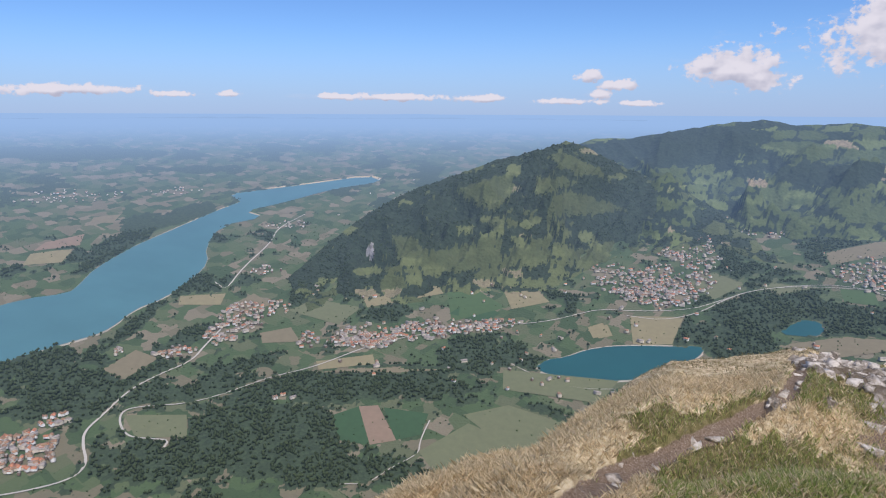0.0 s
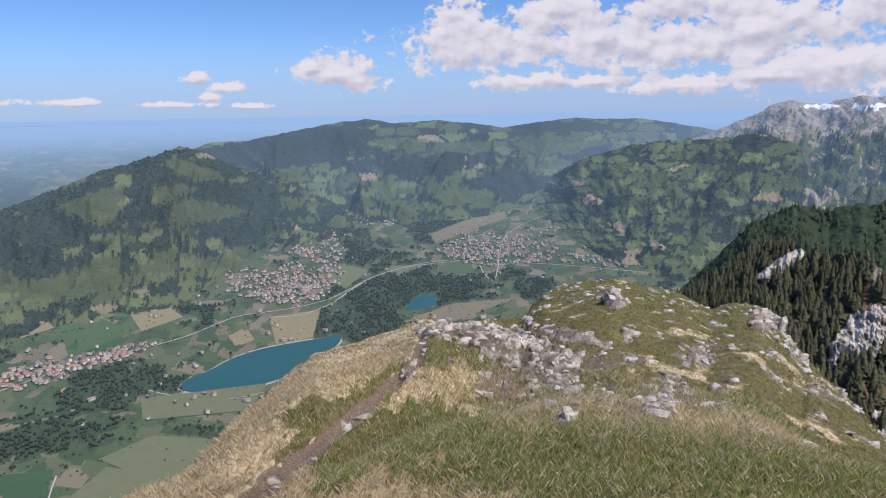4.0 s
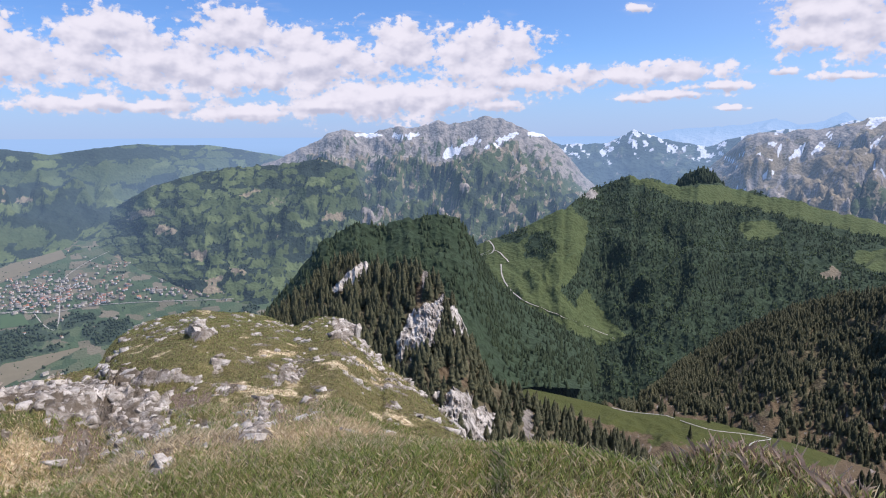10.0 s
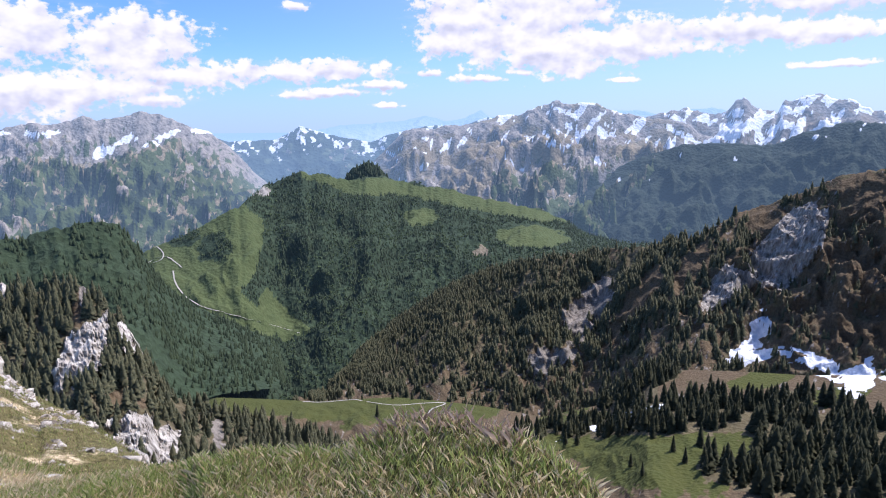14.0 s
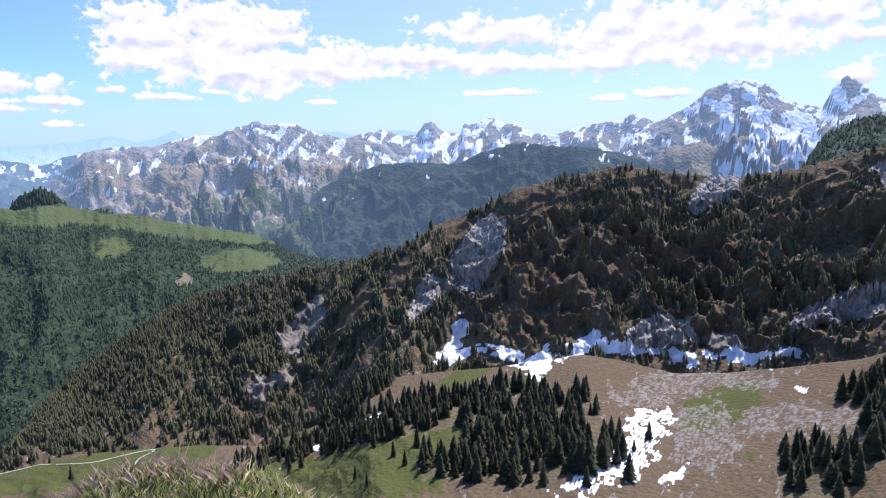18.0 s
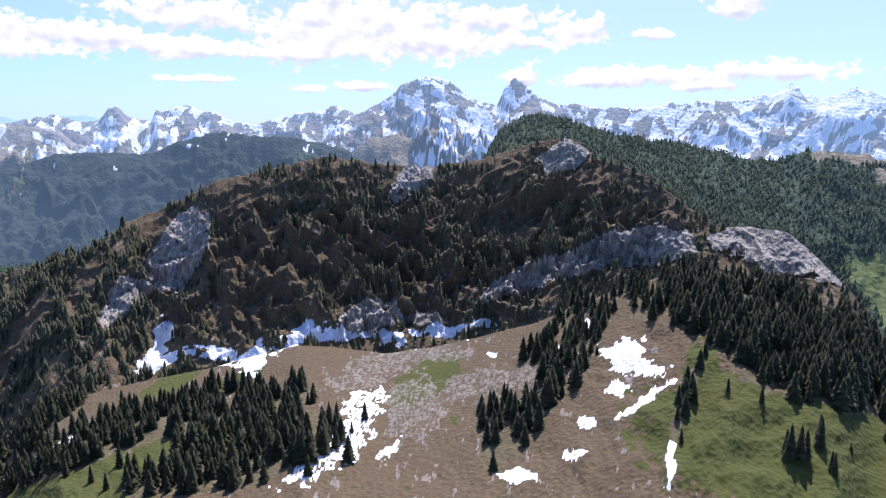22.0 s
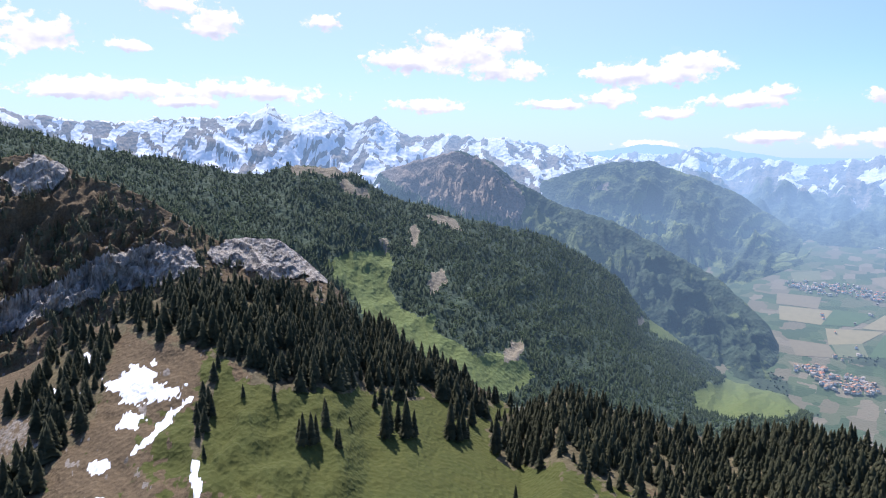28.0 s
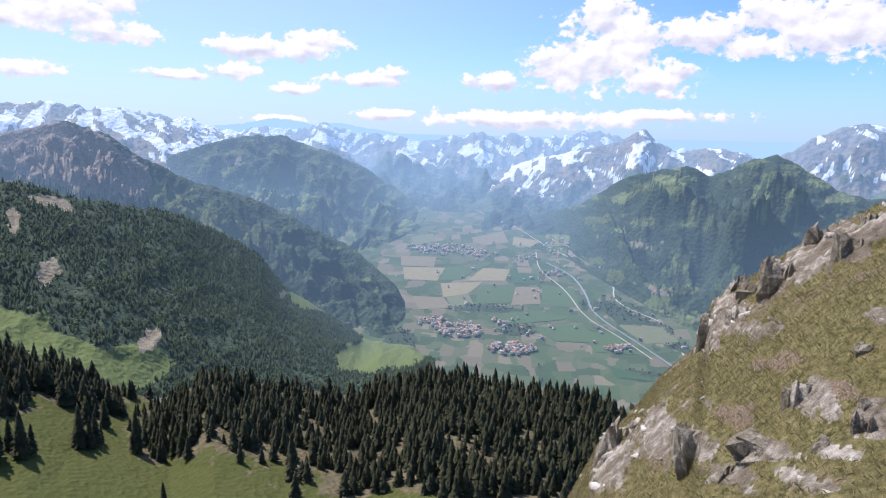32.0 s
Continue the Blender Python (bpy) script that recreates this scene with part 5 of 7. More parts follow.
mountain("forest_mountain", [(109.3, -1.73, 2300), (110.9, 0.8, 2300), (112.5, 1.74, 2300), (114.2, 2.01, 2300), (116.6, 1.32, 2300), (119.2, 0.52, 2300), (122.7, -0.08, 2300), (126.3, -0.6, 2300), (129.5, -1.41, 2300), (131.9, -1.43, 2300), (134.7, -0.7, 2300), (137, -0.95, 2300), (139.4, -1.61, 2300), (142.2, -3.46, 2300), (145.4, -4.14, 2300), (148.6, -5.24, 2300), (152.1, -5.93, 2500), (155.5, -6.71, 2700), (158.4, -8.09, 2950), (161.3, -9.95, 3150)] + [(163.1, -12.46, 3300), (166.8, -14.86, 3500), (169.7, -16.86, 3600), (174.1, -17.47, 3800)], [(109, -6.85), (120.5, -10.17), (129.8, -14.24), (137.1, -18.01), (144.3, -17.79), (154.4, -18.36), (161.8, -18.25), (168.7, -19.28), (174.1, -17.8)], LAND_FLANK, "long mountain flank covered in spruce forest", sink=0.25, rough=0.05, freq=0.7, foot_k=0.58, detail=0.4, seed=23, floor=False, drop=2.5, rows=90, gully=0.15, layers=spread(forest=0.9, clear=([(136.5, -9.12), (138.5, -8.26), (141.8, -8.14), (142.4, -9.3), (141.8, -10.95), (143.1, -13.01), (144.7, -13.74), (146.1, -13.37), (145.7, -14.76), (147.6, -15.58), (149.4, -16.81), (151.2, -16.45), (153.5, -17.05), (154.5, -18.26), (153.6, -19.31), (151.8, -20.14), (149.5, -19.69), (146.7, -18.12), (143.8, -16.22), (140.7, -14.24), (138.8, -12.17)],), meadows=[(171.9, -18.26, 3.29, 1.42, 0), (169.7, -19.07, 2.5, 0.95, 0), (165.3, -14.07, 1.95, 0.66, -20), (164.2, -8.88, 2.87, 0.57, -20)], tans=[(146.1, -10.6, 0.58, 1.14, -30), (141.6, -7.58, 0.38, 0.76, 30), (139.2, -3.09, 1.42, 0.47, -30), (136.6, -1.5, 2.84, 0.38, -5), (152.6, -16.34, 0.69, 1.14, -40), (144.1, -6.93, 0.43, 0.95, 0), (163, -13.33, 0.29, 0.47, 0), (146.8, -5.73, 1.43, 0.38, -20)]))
mountain("back_hill", [(14.6, -14.96, 1200), (18.5, -10.72, 1200), (20.5, -8.43, 1200), (23.4, -6.89, 1200), (25.3, -7.11, 1200), (27.2, -6.66, 1200), (30, -6.2, 1200), (31.9, -6.49, 1200), (33.1, -8.08, 1200), (34.1, -10.18, 1250), (35.3, -11.79, 1250), (37.2, -13.36, 1350), (40, -14.94, 1350), (43.2, -16.67, 1450)], [(14.5, -16.57), (26.1, -18.85), (38.7, -16.74)], LAND_MID, "wooded hill with small crags", sink=0.4, ends=0.6, seed=24, floor=False, drop=4, layers=spread(forest=0.9, rock=0.15))
mountain("dark_ridge", [(46.4, -21.17, 1500), (47.9, -20.29, 1500), (50.4, -17.77, 1450), (53.4, -15.56, 1450), (57.3, -13.19, 1300), (61.2, -11.41, 1300), (65.5, -10.33, 1200), (70.1, -9.63, 1200), (74.6, -9.02, 1053), (78, -8.21, 940), (80, -6.81, 948), (82.3, -5.64, 977), (84.6, -4.84, 954), (87.4, -3.32, 926), (96.3, -1.19, 888), (98.6, -1.58, 884), (101.7, -2.06, 879), (104.8, -2.16, 873), (109, -1.52, 866), (112.1, -0.55, 860), (114, 0.01, 857), (115.9, 0.23, 853), (117.3, -0.32, 851), (118.8, -1.34, 840), (121, -2.02, 813), (123.6, -3.39, 799), (125.9, -5.13, 760), (128.2, -6.56, 760), (130.5, -6.4, 760), (132.9, -6.64, 680), (134.4, -7.7, 680), (136.2, -9.39, 620), (138, -11.16, 620), (138.9, -12.91, 620), (139.9, -14.76, 620)], [(46.4, -21.62), (53.2, -21.55), (60.7, -22.31), (66.2, -23.05), (71.9, -21.59), (75.1, -18.72), (80.8, -18.2), (86.7, -17.72), (93.5, -16.5), (96.4, -16.76), (101.1, -17.48), (105.2, -17), (109.1, -16.16)] + [(109.3, -16.05), (114.1, -14.83), (119.9, -12.12), (125.6, -9.97), (130.2, -10.16), (134.6, -11.05), (137.2, -11.53), (139.9, -15.18)], LAND_NEAR, "steep rocky ridge with spruces and grey cliffs", sink=0.45, rough=0.12, detail=0.36, push=0.45, freq=1.2, seed=25, gully=0.38, floor=False, foot_k=[(60, 0.67), (74, 0.68), (83, 0.70), (100, 0.71), (115, 0.74), (122, 0.86), (140, 0.93)], rows=130, step=0.1, drop=1.0, layers=spread(forest=0.5, rock=0.3, tan=0.85, scale=1.6, woods=[(50.4, -19.15, 4.51, 1.89, -20), (56.3, -17.02, 6.92, 2.18, -25), (63.1, -14.91, 7.34, 2.65, -15), (70.2, -12.86, 6.31, 2.65, -10), (75.5, -11.01, 3.85, 2.36, 0), (63.6, -12.28, 5.81, 2.36, -25), (58.3, -14.95, 3.92, 1.89, -20)], rocks=[(70.3, -14.08, 2.19, 1.23, 40), (69, -15.95, 1.48, 1.42, 40), (66.5, -19.11, 2.5, 0.95, 25), (123.3, -8.11, 2.39, 0.76, 0), (104.3, -15.24, 2.45, 0.57, 0)], tans=[(89.7, -5.21, 2.33, 2.18, 0), (82.6, -7.27, 1.05, 2.55, 30), (116.7, -4.14, 3.51, 1.42, 20), (91.8, -13.46, 1.31, 3.5, -30), (95.7, -10.28, 4.52, 0.9, 10), (102.4, -8.68, 3.88, 1.04, 20), (73.9, -13.9, 0.93, 3.5, -35), (88.1, -9.82, 3.26, 1.28, 0), (97.6, -7.71, 2.58, 0.76, -20), (108.9, -3.51, 1.9, 0.66, 0), (88, -13.98, 1.17, 2.55, 30), (77.8, -11.01, 0.92, 2.55, -35)], snows=[(82.8, -15.9, 0.64, 1.7, -20), (81.8, -17.16, 0.49, 1.42, -40), (87.3, -17.42, 1.98, 0.61, -10), (90, -17.76, 0.79, 1.14, -40), (93.6, -16.36, 1.97, 0.61, 25), (97.5, -16.27, 2.96, 0.57, 0), (101.2, -16.57, 1.97, 0.66, -15), (106.3, -16.21, 2.71, 0.61, 5), (109.6, -15.55, 0.98, 0.47, 0), (83.2, -17.4, 1.98, 0.47, 20)]))
mountain("alpine_bowl", [(33.0, -21.6, 783), (38.1, -20.35, 783), (46.4, -21.53, 739), (53.2, -21.55, 696), (60.7, -22.31, 652), (66.2, -23.05, 609), (71.9, -21.59, 591), (75.1, -18.72, 565), (80.8, -18.2, 539), (86.7, -17.72, 539), (93.5, -16.5, 522), (96.4, -16.76, 522), (101.1, -17.48, 522), (105.2, -17, 522), (109.1, -16.16, 504), (114.1, -14.83, 487), (119.9, -12.12, 469), (125.6, -9.97, 452), (130.2, -10.26, 435), (134.6, -11.27, 435), (138.1, -12.77, 417)] + [(139.5, -13.56, 470), (144.3, -16.2, 440), (149, -18.4, 440), (153.7, -20.81, 420), (157.1, -18.86, 400), (163, -20.4, 400), (169.7, -21.34, 400), (175.6, -19.53, 400), (182.5, -20.21, 400), (187.4, -20.34, 400), (190.8, -21.13, 400), (193.7, -22.33, 400), (197.2, -26.45, 400)], None, LAND_NEAR, "alpine bowl with scree, pasture and snow patches", sink=0.6, seed=26, foot_el=-42, foot_r=150, rows=120, step=0.13, gully=0.05, rough=0.06, bow=1.0, crest_rough=0.0,
         layers=spread(tan=0.68, rock=0.26, scree=0.3, fine=7.0, meadows=[(104.6, -20.28, 3.78, 1.42, 28), (87.7, -19.89, 3.02, 0.66, 20), (83.5, -19.1, 2.5, 0.66, 20), (73.8, -24.95, 10.43, 1.89, 5), (66.3, -21.41, 5.08, 1.89, 0), (53.2, -22.45, 9.21, 1.89, 0), (43.5, -21.38, 7.11, 1.61, -5), (39.9, -20.56, 3.03, 1.42, 0), (59.7, -23, 3.08, 1.18, 0), (73.5, -25.77, 7.88, 2.6, -10), (134.6, -23.44, 9.79, 5.2, 0), (144.5, -24.87, 8.34, 4.73, 0), (151.7, -26.3, 8.44, 3.31, 0), (172.7, -28.82, 17.27, 2.84, 0), (149.6, -23.81, 13.44, 4.26, 0), (144.2, -23.96, 6.21, 3.78, 0), (136.5, -22.8, 14.36, 5.2, 0), (152.4, -27.52, 10.67, 2.84, 0), (127.7, -20.61, 1.52, 5.68, 0)], woods=[(82.5, -21.4, 3.56, 0.76, 18), (91.5, -21.69, 3.05, 0.95, 10), (87.5, -24.27, 4.15, 1.23, 12), (83.1, -26.37, 4.22, 0.95, 0), (94.4, -24.68, 3.64, 1.61, 20), (88.9, -26.94, 2.65, 0.76, 0), (117, -17.35, 2.28, 4.49, -30), (112.1, -23, 2.26, 4.49, -30), (114.4, -20.21, 2.32, 4.26, -30), (129.3, -12.67, 7.27, 3.31, -20), (124.7, -12.3, 4.36, 2.18, 0), (76, -19.09, 2.5, 1.14, 30), (73.7, -21.26, 2.54, 0.66, 20), (126.5, -20.43, 0.5, 3.31, -15)] + [(129.8, -13.54, 7.78, 3.31, -20), (139, -16.36, 6.41, 2.36, -30), (145.3, -18.42, 5.48, 1.51, -32), (134.6, -18.02, 5.47, 1.32, -10), (158, -20.68, 6.57, 2.93, -5), (164, -21.31, 7.61, 3.78, -10), (154.2, -23.49, 3.09, 2.13, 0), (167.7, -23.29, 13.39, 3.12, 0), (180.2, -23.93, 13.45, 4.26, 0), (161.5, -22.28, 6.13, 2.18, 0), (185.3, -25.81, 8.41, 3.78, 0), (172.7, -26.26, 3.16, 1.89, 0), (175.7, -26.25, 13.71, 2.84, 0), (168.7, -28.3, 3.22, 1.42, 0), (180.4, -28.69, 6.47, 1.42, 0), (75.2, -23.54, 11.35, 0.76, 8), (81.8, -21.99, 10.2, 1.42, 6), (89.5, -24.37, 5.71, 2.84, 10), (62.2, -22.07, 4.08, 0.57, 0)], rocks=[(100.9, -18.96, 4.5, 1.23, 20), (103.4, -22.55, 3.07, 2.84, 30), (109.2, -20.55, 3.54, 1.42, 20), (105.8, -17.97, 2.98, 0.76, 0), (98.4, -20.32, 3.03, 0.66, 0), (113.4, -20.28, 1.51, 1.89, 0)], snows=[(87.3, -17.61, 1.98, 0.57, -10), (89.9, -18.13, 0.8, 1.14, -40), (93.6, -16.64, 1.97, 0.57, 25), (97.5, -16.41, 2.96, 0.57, 0), (101.2, -16.75, 1.98, 0.66, -15), (106.3, -16.44, 2.71, 0.61, 5), (121.3, -17.36, 1.98, 1.04, 20), (122.6, -18.41, 2.99, 0.66, -5), (121.1, -20.29, 0.91, 0.66, 0), (123, -21.17, 3.04, 0.33, 38), (125.7, -25.37, 0.37, 1.7, 0), (98.9, -22.35, 2.05, 1.23, 30), (97.6, -24.77, 2.86, 1.42, 40), (94.4, -26.41, 3.17, 0.95, 30)] + [(101.1, -25.87, 1.37, 0.38, 35), (73.8, -22.92, 4.88, 0.28, 22), (118.4, -15.46, 0.69, 0.47, 0), (115.9, -17.88, 0.7, 0.66, 0), (112.7, -27.61, 1.6, 0.47, 0), (117.8, -25.6, 1.05, 0.38, 20), (118.6, -23.22, 0.72, 0.43, 0), (110.3, -18.16, 0.5, 0.28, 0)]), category="slope")
mountain("crag_ridge", [(13.6, -15.36, 420), (15.1, -14.53, 420), (16.5, -13.45, 420), (19, -11.68, 420), (21.4, -9.96, 420), (23.1, -9.43, 400), (24.5, -9.93, 400), (26.2, -10.43, 360), (28.6, -10.21, 340), (30, -11.62, 320), (31.7, -13.49, 300), (32.7, -15.34, 300), (33.5, -17.86, 280), (35.4, -19.97, 280), (38.3, -21.25, 300), (43, -22.82, 300), (46.2, -23.73, 300), (48.5, -25.07, 320), (50.3, -26.99, 320)], None, LAND_NEAR, "wooded crag with pale limestone cliffs", sink=0.8, seed=27, foot_el=-42, foot_r=120, rows=130, step=0.1, gully=0.3, push=0.5, layers=spread(forest=0.75, tan=0.8, rocks=[(29.2, -11.95, 0.39, 0.76, 0), (38.1, -23.89, 0.52, 1.42, 0)], tans=[(31.3, -20.2, 1.51, 0.57, -20), (28.6, -13.27, 0.49, 1.42, 0)]))


def cliff_material(name, k=1.0):
    mat, n, l, bsdf = nodes_of(name)
    pos = n.new("ShaderNodeNewGeometry").outputs["Position"]
    tall = n.new("ShaderNodeVectorMath")
    tall.operation = "MULTIPLY"
    tall.inputs[1].default_value = (1.0, 1.0, 0.35)
    l.new(pos, tall.inputs[0])
    streak = noise_tex(n, l, tall.outputs[0], 0.22, 9, 0.7)
    patch = noise_tex(n, l, pos, 0.06, 4)
    grey = ramp(n, l, streak, [(p, tuple(min(0.85, c * k) for c in col)) for p, col in ((0.34, (0.07, 0.062, 0.052)), (0.45, (0.22, 0.20, 0.17)), (0.57, (0.40, 0.37, 0.325)), (0.72, (0.58, 0.545, 0.49)))])
    l.new(mixer(n, l, maths(n, l, "MULTIPLY", patch, 0.35), grey, (0.27, 0.215, 0.155)), bsdf.inputs["Base Color"])
    bsdf.inputs["Roughness"].default_value = 0.95
    bump = n.new("ShaderNodeBump")
    bump.inputs["Strength"].default_value, bump.inputs["Distance"].default_value = 0.9, 1.5
    l.new(streak, bump.inputs["Height"])
    l.new(bump.outputs[0], bsdf.inputs["Normal"])
    return mat


# one limestone twice: the crag's copy is lightened, sunlight put into its colour
CLIFF, SUNLIT_CLIFF = cliff_material("limestone_cliff"), cliff_material("sunlit_limestone_cliff", 1.55)


def cliff(sheet, poly, proud, seed):
    """A buttressed rock wall standing out of a mountain, inside an outline of (heading, height angle)."""
    Pm, _ = SHEETS[sheet]
    R = np.hypot(Pm[..., 0], Pm[..., 1])
    A = np.degrees(np.arctan2(Pm[..., 0], Pm[..., 1]))
    A = np.where(A < -100, A + 360, A)
    E = np.degrees(np.arctan2(Pm[..., 2], R))
    wob = 0.55 * fbm(A * 1.2, E * 1.2, seed, 5, 0.6)
    hit = inside(A + wob, E + wob, poly)
    grown = hit.copy()
    grown[1:] |= hit[:-1]
    grown[:-1] |= hit[1:]
    grown[:, 1:] |= hit[:, :-1]
    grown[:, :-1] |= hit[:, 1:]
    if hit.sum() < 12:
        return
    out = np.where(hit, proud * (0.35 + 1.1 * ridged(A * 1.3 + 0.3 * wob, E * 0.5, seed + 1, 5, 0.6) + 0.5 * fbm(A * 5, E * 4, seed + 2, 4)), -0.5)
    k = 1 - out / np.linalg.norm(Pm, axis=-1)
    V = Pm * k[..., None]
    idx = np.full(hit.shape, -1)
    idx[grown] = np.arange(grown.sum())
    q = np.stack([idx[:-1, :-1], idx[:-1, 1:], idx[1:, 1:], idx[1:, :-1]], -1).reshape(-1, 4)
    q = q[(q >= 0).all(1)]
    SHEETS[sheet][1]["forest"][hit] *= 0.12
    me = bpy.data.meshes.new("cliff")
    me.from_pydata(V[grown].tolist(), [], q.tolist())
    me.materials.append(SUNLIT_CLIFF if sheet == "crag_ridge" else CLIFF)
    ob = new("cliff", me)
    ob.parent = bpy.data.objects[sheet]
    tagged(ob, "pale grey limestone cliff")


cliff("dark_ridge", [(83.4, -7.99), (84.6, -6.35), (86.3, -5.39), (87.3, -6.12), (86.9, -8.42), (86.1, -10.1), (84.9, -12.06), (82.9, -12.48), (81.9, -10.19)], 3.2, 307)
cliff("dark_ridge", [(78.7, -14.11), (79.4, -11.94), (80.5, -10.5), (82.3, -10.62), (82.7, -11.92), (81.2, -13.21), (79.8, -14.34)], 3.2, 314)
cliff("dark_ridge", [(108.6, -14.12), (110.4, -12.16), (113, -10.62), (117, -9.31), (119.7, -7.84), (123.4, -7.13), (126.8, -7.6), (126.6, -9.23), (123.3, -10.39), (119.1, -10.66), (115.5, -12.01), (112, -13.27)], 3.2, 321)
cliff("dark_ridge", [(127.5, -7.61), (129.9, -6.62), (133.3, -6.56), (136.1, -8.27), (137.3, -10.63), (134.2, -10.44), (130.8, -9.65), (128.2, -9.13)], 3.2, 328)
cliff("dark_ridge", [(113.5, -2.02), (115.7, -0.43), (118.2, -0.9), (117.3, -2.41), (114.3, -3.36)], 3.2, 335)
cliff("dark_ridge", [(101.7, -4.14), (103.1, -2.8), (104.7, -3.06), (104.4, -4.57), (102.2, -5.5)], 3.2, 342)
cliff("dark_ridge", [(97, -15), (99.5, -13.48), (101.9, -13.77), (102.9, -15.72), (99, -16.38)], 3.2, 349)
cliff("dark_ridge", [(102.1, -3.5), (103.3, -2.11), (104.9, -2.12), (104.7, -4.21), (102.9, -4.91)], 3.2, 356)
cliff("crag_ridge", [(26, -18.95), (26.9, -16.54), (28, -14.58), (29.6, -14.35), (30.8, -13.17), (30.6, -15.6), (30.1, -17.09), (29.1, -18.3), (27.6, -19.09)], 4.0, 407)
cliff("crag_ridge", [(31.3, -14.19), (32.2, -13.62), (33, -16.03), (33.6, -18.41), (32.5, -17.19)], 4.0, 414)
cliff("crag_ridge", [(29.5, -21.59), (30.8, -21.02), (32.8, -21.74), (35.2, -23.28), (34.9, -25.05), (33, -25.57), (31.3, -23.87)], 4.0, 421)
cliff("crag_ridge", [(20.8, -13.05), (22.3, -11.68), (23.8, -10.53), (25.3, -9.8), (25.1, -10.89), (23.3, -12.27), (21.6, -13.26)], 4.0, 428)


# ---------------------------------------------------------------- trees
def tree_materials():
    def leafy(name, dark, light, haze_glow=False):
        mat, n, l, bsdf = nodes_of(name)
        geo = n.new("ShaderNodeNewGeometry")
        r = geo.outputs["Random Per Island"]
        g = noise_tex(n, l, geo.outputs["Position"], 0.9, 3)
        c = mixer(n, l, r, dark, light)
        c = mixer(n, l, maths(n, l, "MULTIPLY", noise_tex(n, l, geo.outputs["Position"], 0.016, 4), 0.9), c, tuple(v * 0.55 for v in dark))
        l.new(mixer(n, l, maths(n, l, "MULTIPLY", g, 0.6), c, tuple(v * 0.45 for v in dark)), bsdf.inputs["Base Color"])
        bsdf.inputs["Roughness"].default_value = 0.85
        bsdf.inputs["Specular IOR Level"].default_value = 0.2
        # far leaves glow faintly, as haze painted into the material
        if haze_glow:
            add_haze_glow(n, l)
        return mat
    bark = plain_material("spruce_bark", (0.10, 0.075, 0.055), 3.0, 0.4)
    # hazy_spruce is far_spruce lightened, with haze put into its colour
    return leafy("lightened_needles", (0.068, 0.075, 0.04), (0.20, 0.185, 0.092)), leafy("spruce_needles", (0.036, 0.042, 0.02), (0.108, 0.102, 0.046)), leafy("far_spruce", (0.036, 0.056, 0.027), (0.08, 0.108, 0.046), True), leafy("hazy_spruce", (0.04, 0.062, 0.03), (0.10, 0.135, 0.056), True), leafy("beech_leaves", (0.07, 0.11, 0.04), (0.14, 0.18, 0.06), True), leafy("valley_leaves", (0.042, 0.064, 0.026), (0.088, 0.116, 0.044), True), bark


LIGHTENED_NEEDLES, NEEDLES, FAR_NEEDLES, HAZY_NEEDLES, BEECH, VALLEY_LEAVES, BARK = tree_materials()


def spruce_crown(tiers, sides, rng):
    """A crown of ragged tiers, 1 high and about 0.3 wide: points and triangles."""
    pts, tris = [], []
    for k in range(tiers):
        f = k / tiers
        z0, z1 = 0.10 + 0.86 * f, min(1.0, 0.10 + 0.86 * f + 1.9 / tiers)
        rad = 0.17 * (1 - f) ** 0.85 + 0.012
        base = len(pts)
        pts.append((rng.uniform(-0.01, 0.01), rng.uniform(-0.01, 0.01), z1))
        turn = rng.uniform(0, 6.28)
        for j in range(sides):
            a = turn + 6.2832 * j / sides
            q = rad * (rng.uniform(0.55, 0.8) if j % 2 else rng.uniform(0.9, 1.25))
            pts.append((q * math.cos(a), q * math.sin(a), z0 - (0.0 if j % 2 else 0.35 / tiers) + rng.uniform(-0.01, 0.01)))
        for j in range(sides):
            tris.append((base, base + 1 + j, base + 1 + (j + 1) % sides))
    return np.array(pts), np.array(tris)


def leaf_crown(clumps, rng):
    """A round, uneven crown of small clumps, 1 high."""
    pts, tris = [], []
    for _ in range(clumps):
        a, u = rng.uniform(0, 6.28), rng.uniform(0.2, 0.95)
        q = 0.38 * math.sin(math.pi * u) ** 0.6 * rng.uniform(0.4, 1)
        c = Vector((q * math.cos(a), q * math.sin(a), u))
        s = rng.uniform(0.12, 0.22)
        base = len(pts)
        for d in ((1, 0, 0), (-0.5, 0.87, 0), (-0.5, -0.87, 0), (0, 0, 1), (0, 0, -0.8)):
            pts.append(tuple(c + Vector(d) * s * rng.uniform(0.7, 1.3)))
        for i, j in ((0, 1), (1, 2), (2, 0)):
            tris += [(base + i, base + j, base + 3), (base + j, base + i, base + 4)]
    return np.array(pts), np.array(tris)


def tri_mesh(name, V, T, material, smooth_faces=False):
    me = bpy.data.meshes.new(name)
    me.vertices.add(len(V))
    me.vertices.foreach_set("co", V.reshape(-1).astype(np.float32))
    me.loops.add(T.size)
    me.loops.foreach_set("vertex_index", T.reshape(-1).astype(np.int32))
    me.polygons.add(len(T))
    me.polygons.foreach_set("loop_start", np.arange(0, T.size, 3, dtype=np.int32))
    if smooth_faces:
        me.polygons.foreach_set("use_smooth", np.ones(len(T), bool))
    me.update(calc_edges=True)
    me.materials.append(material)
    return me


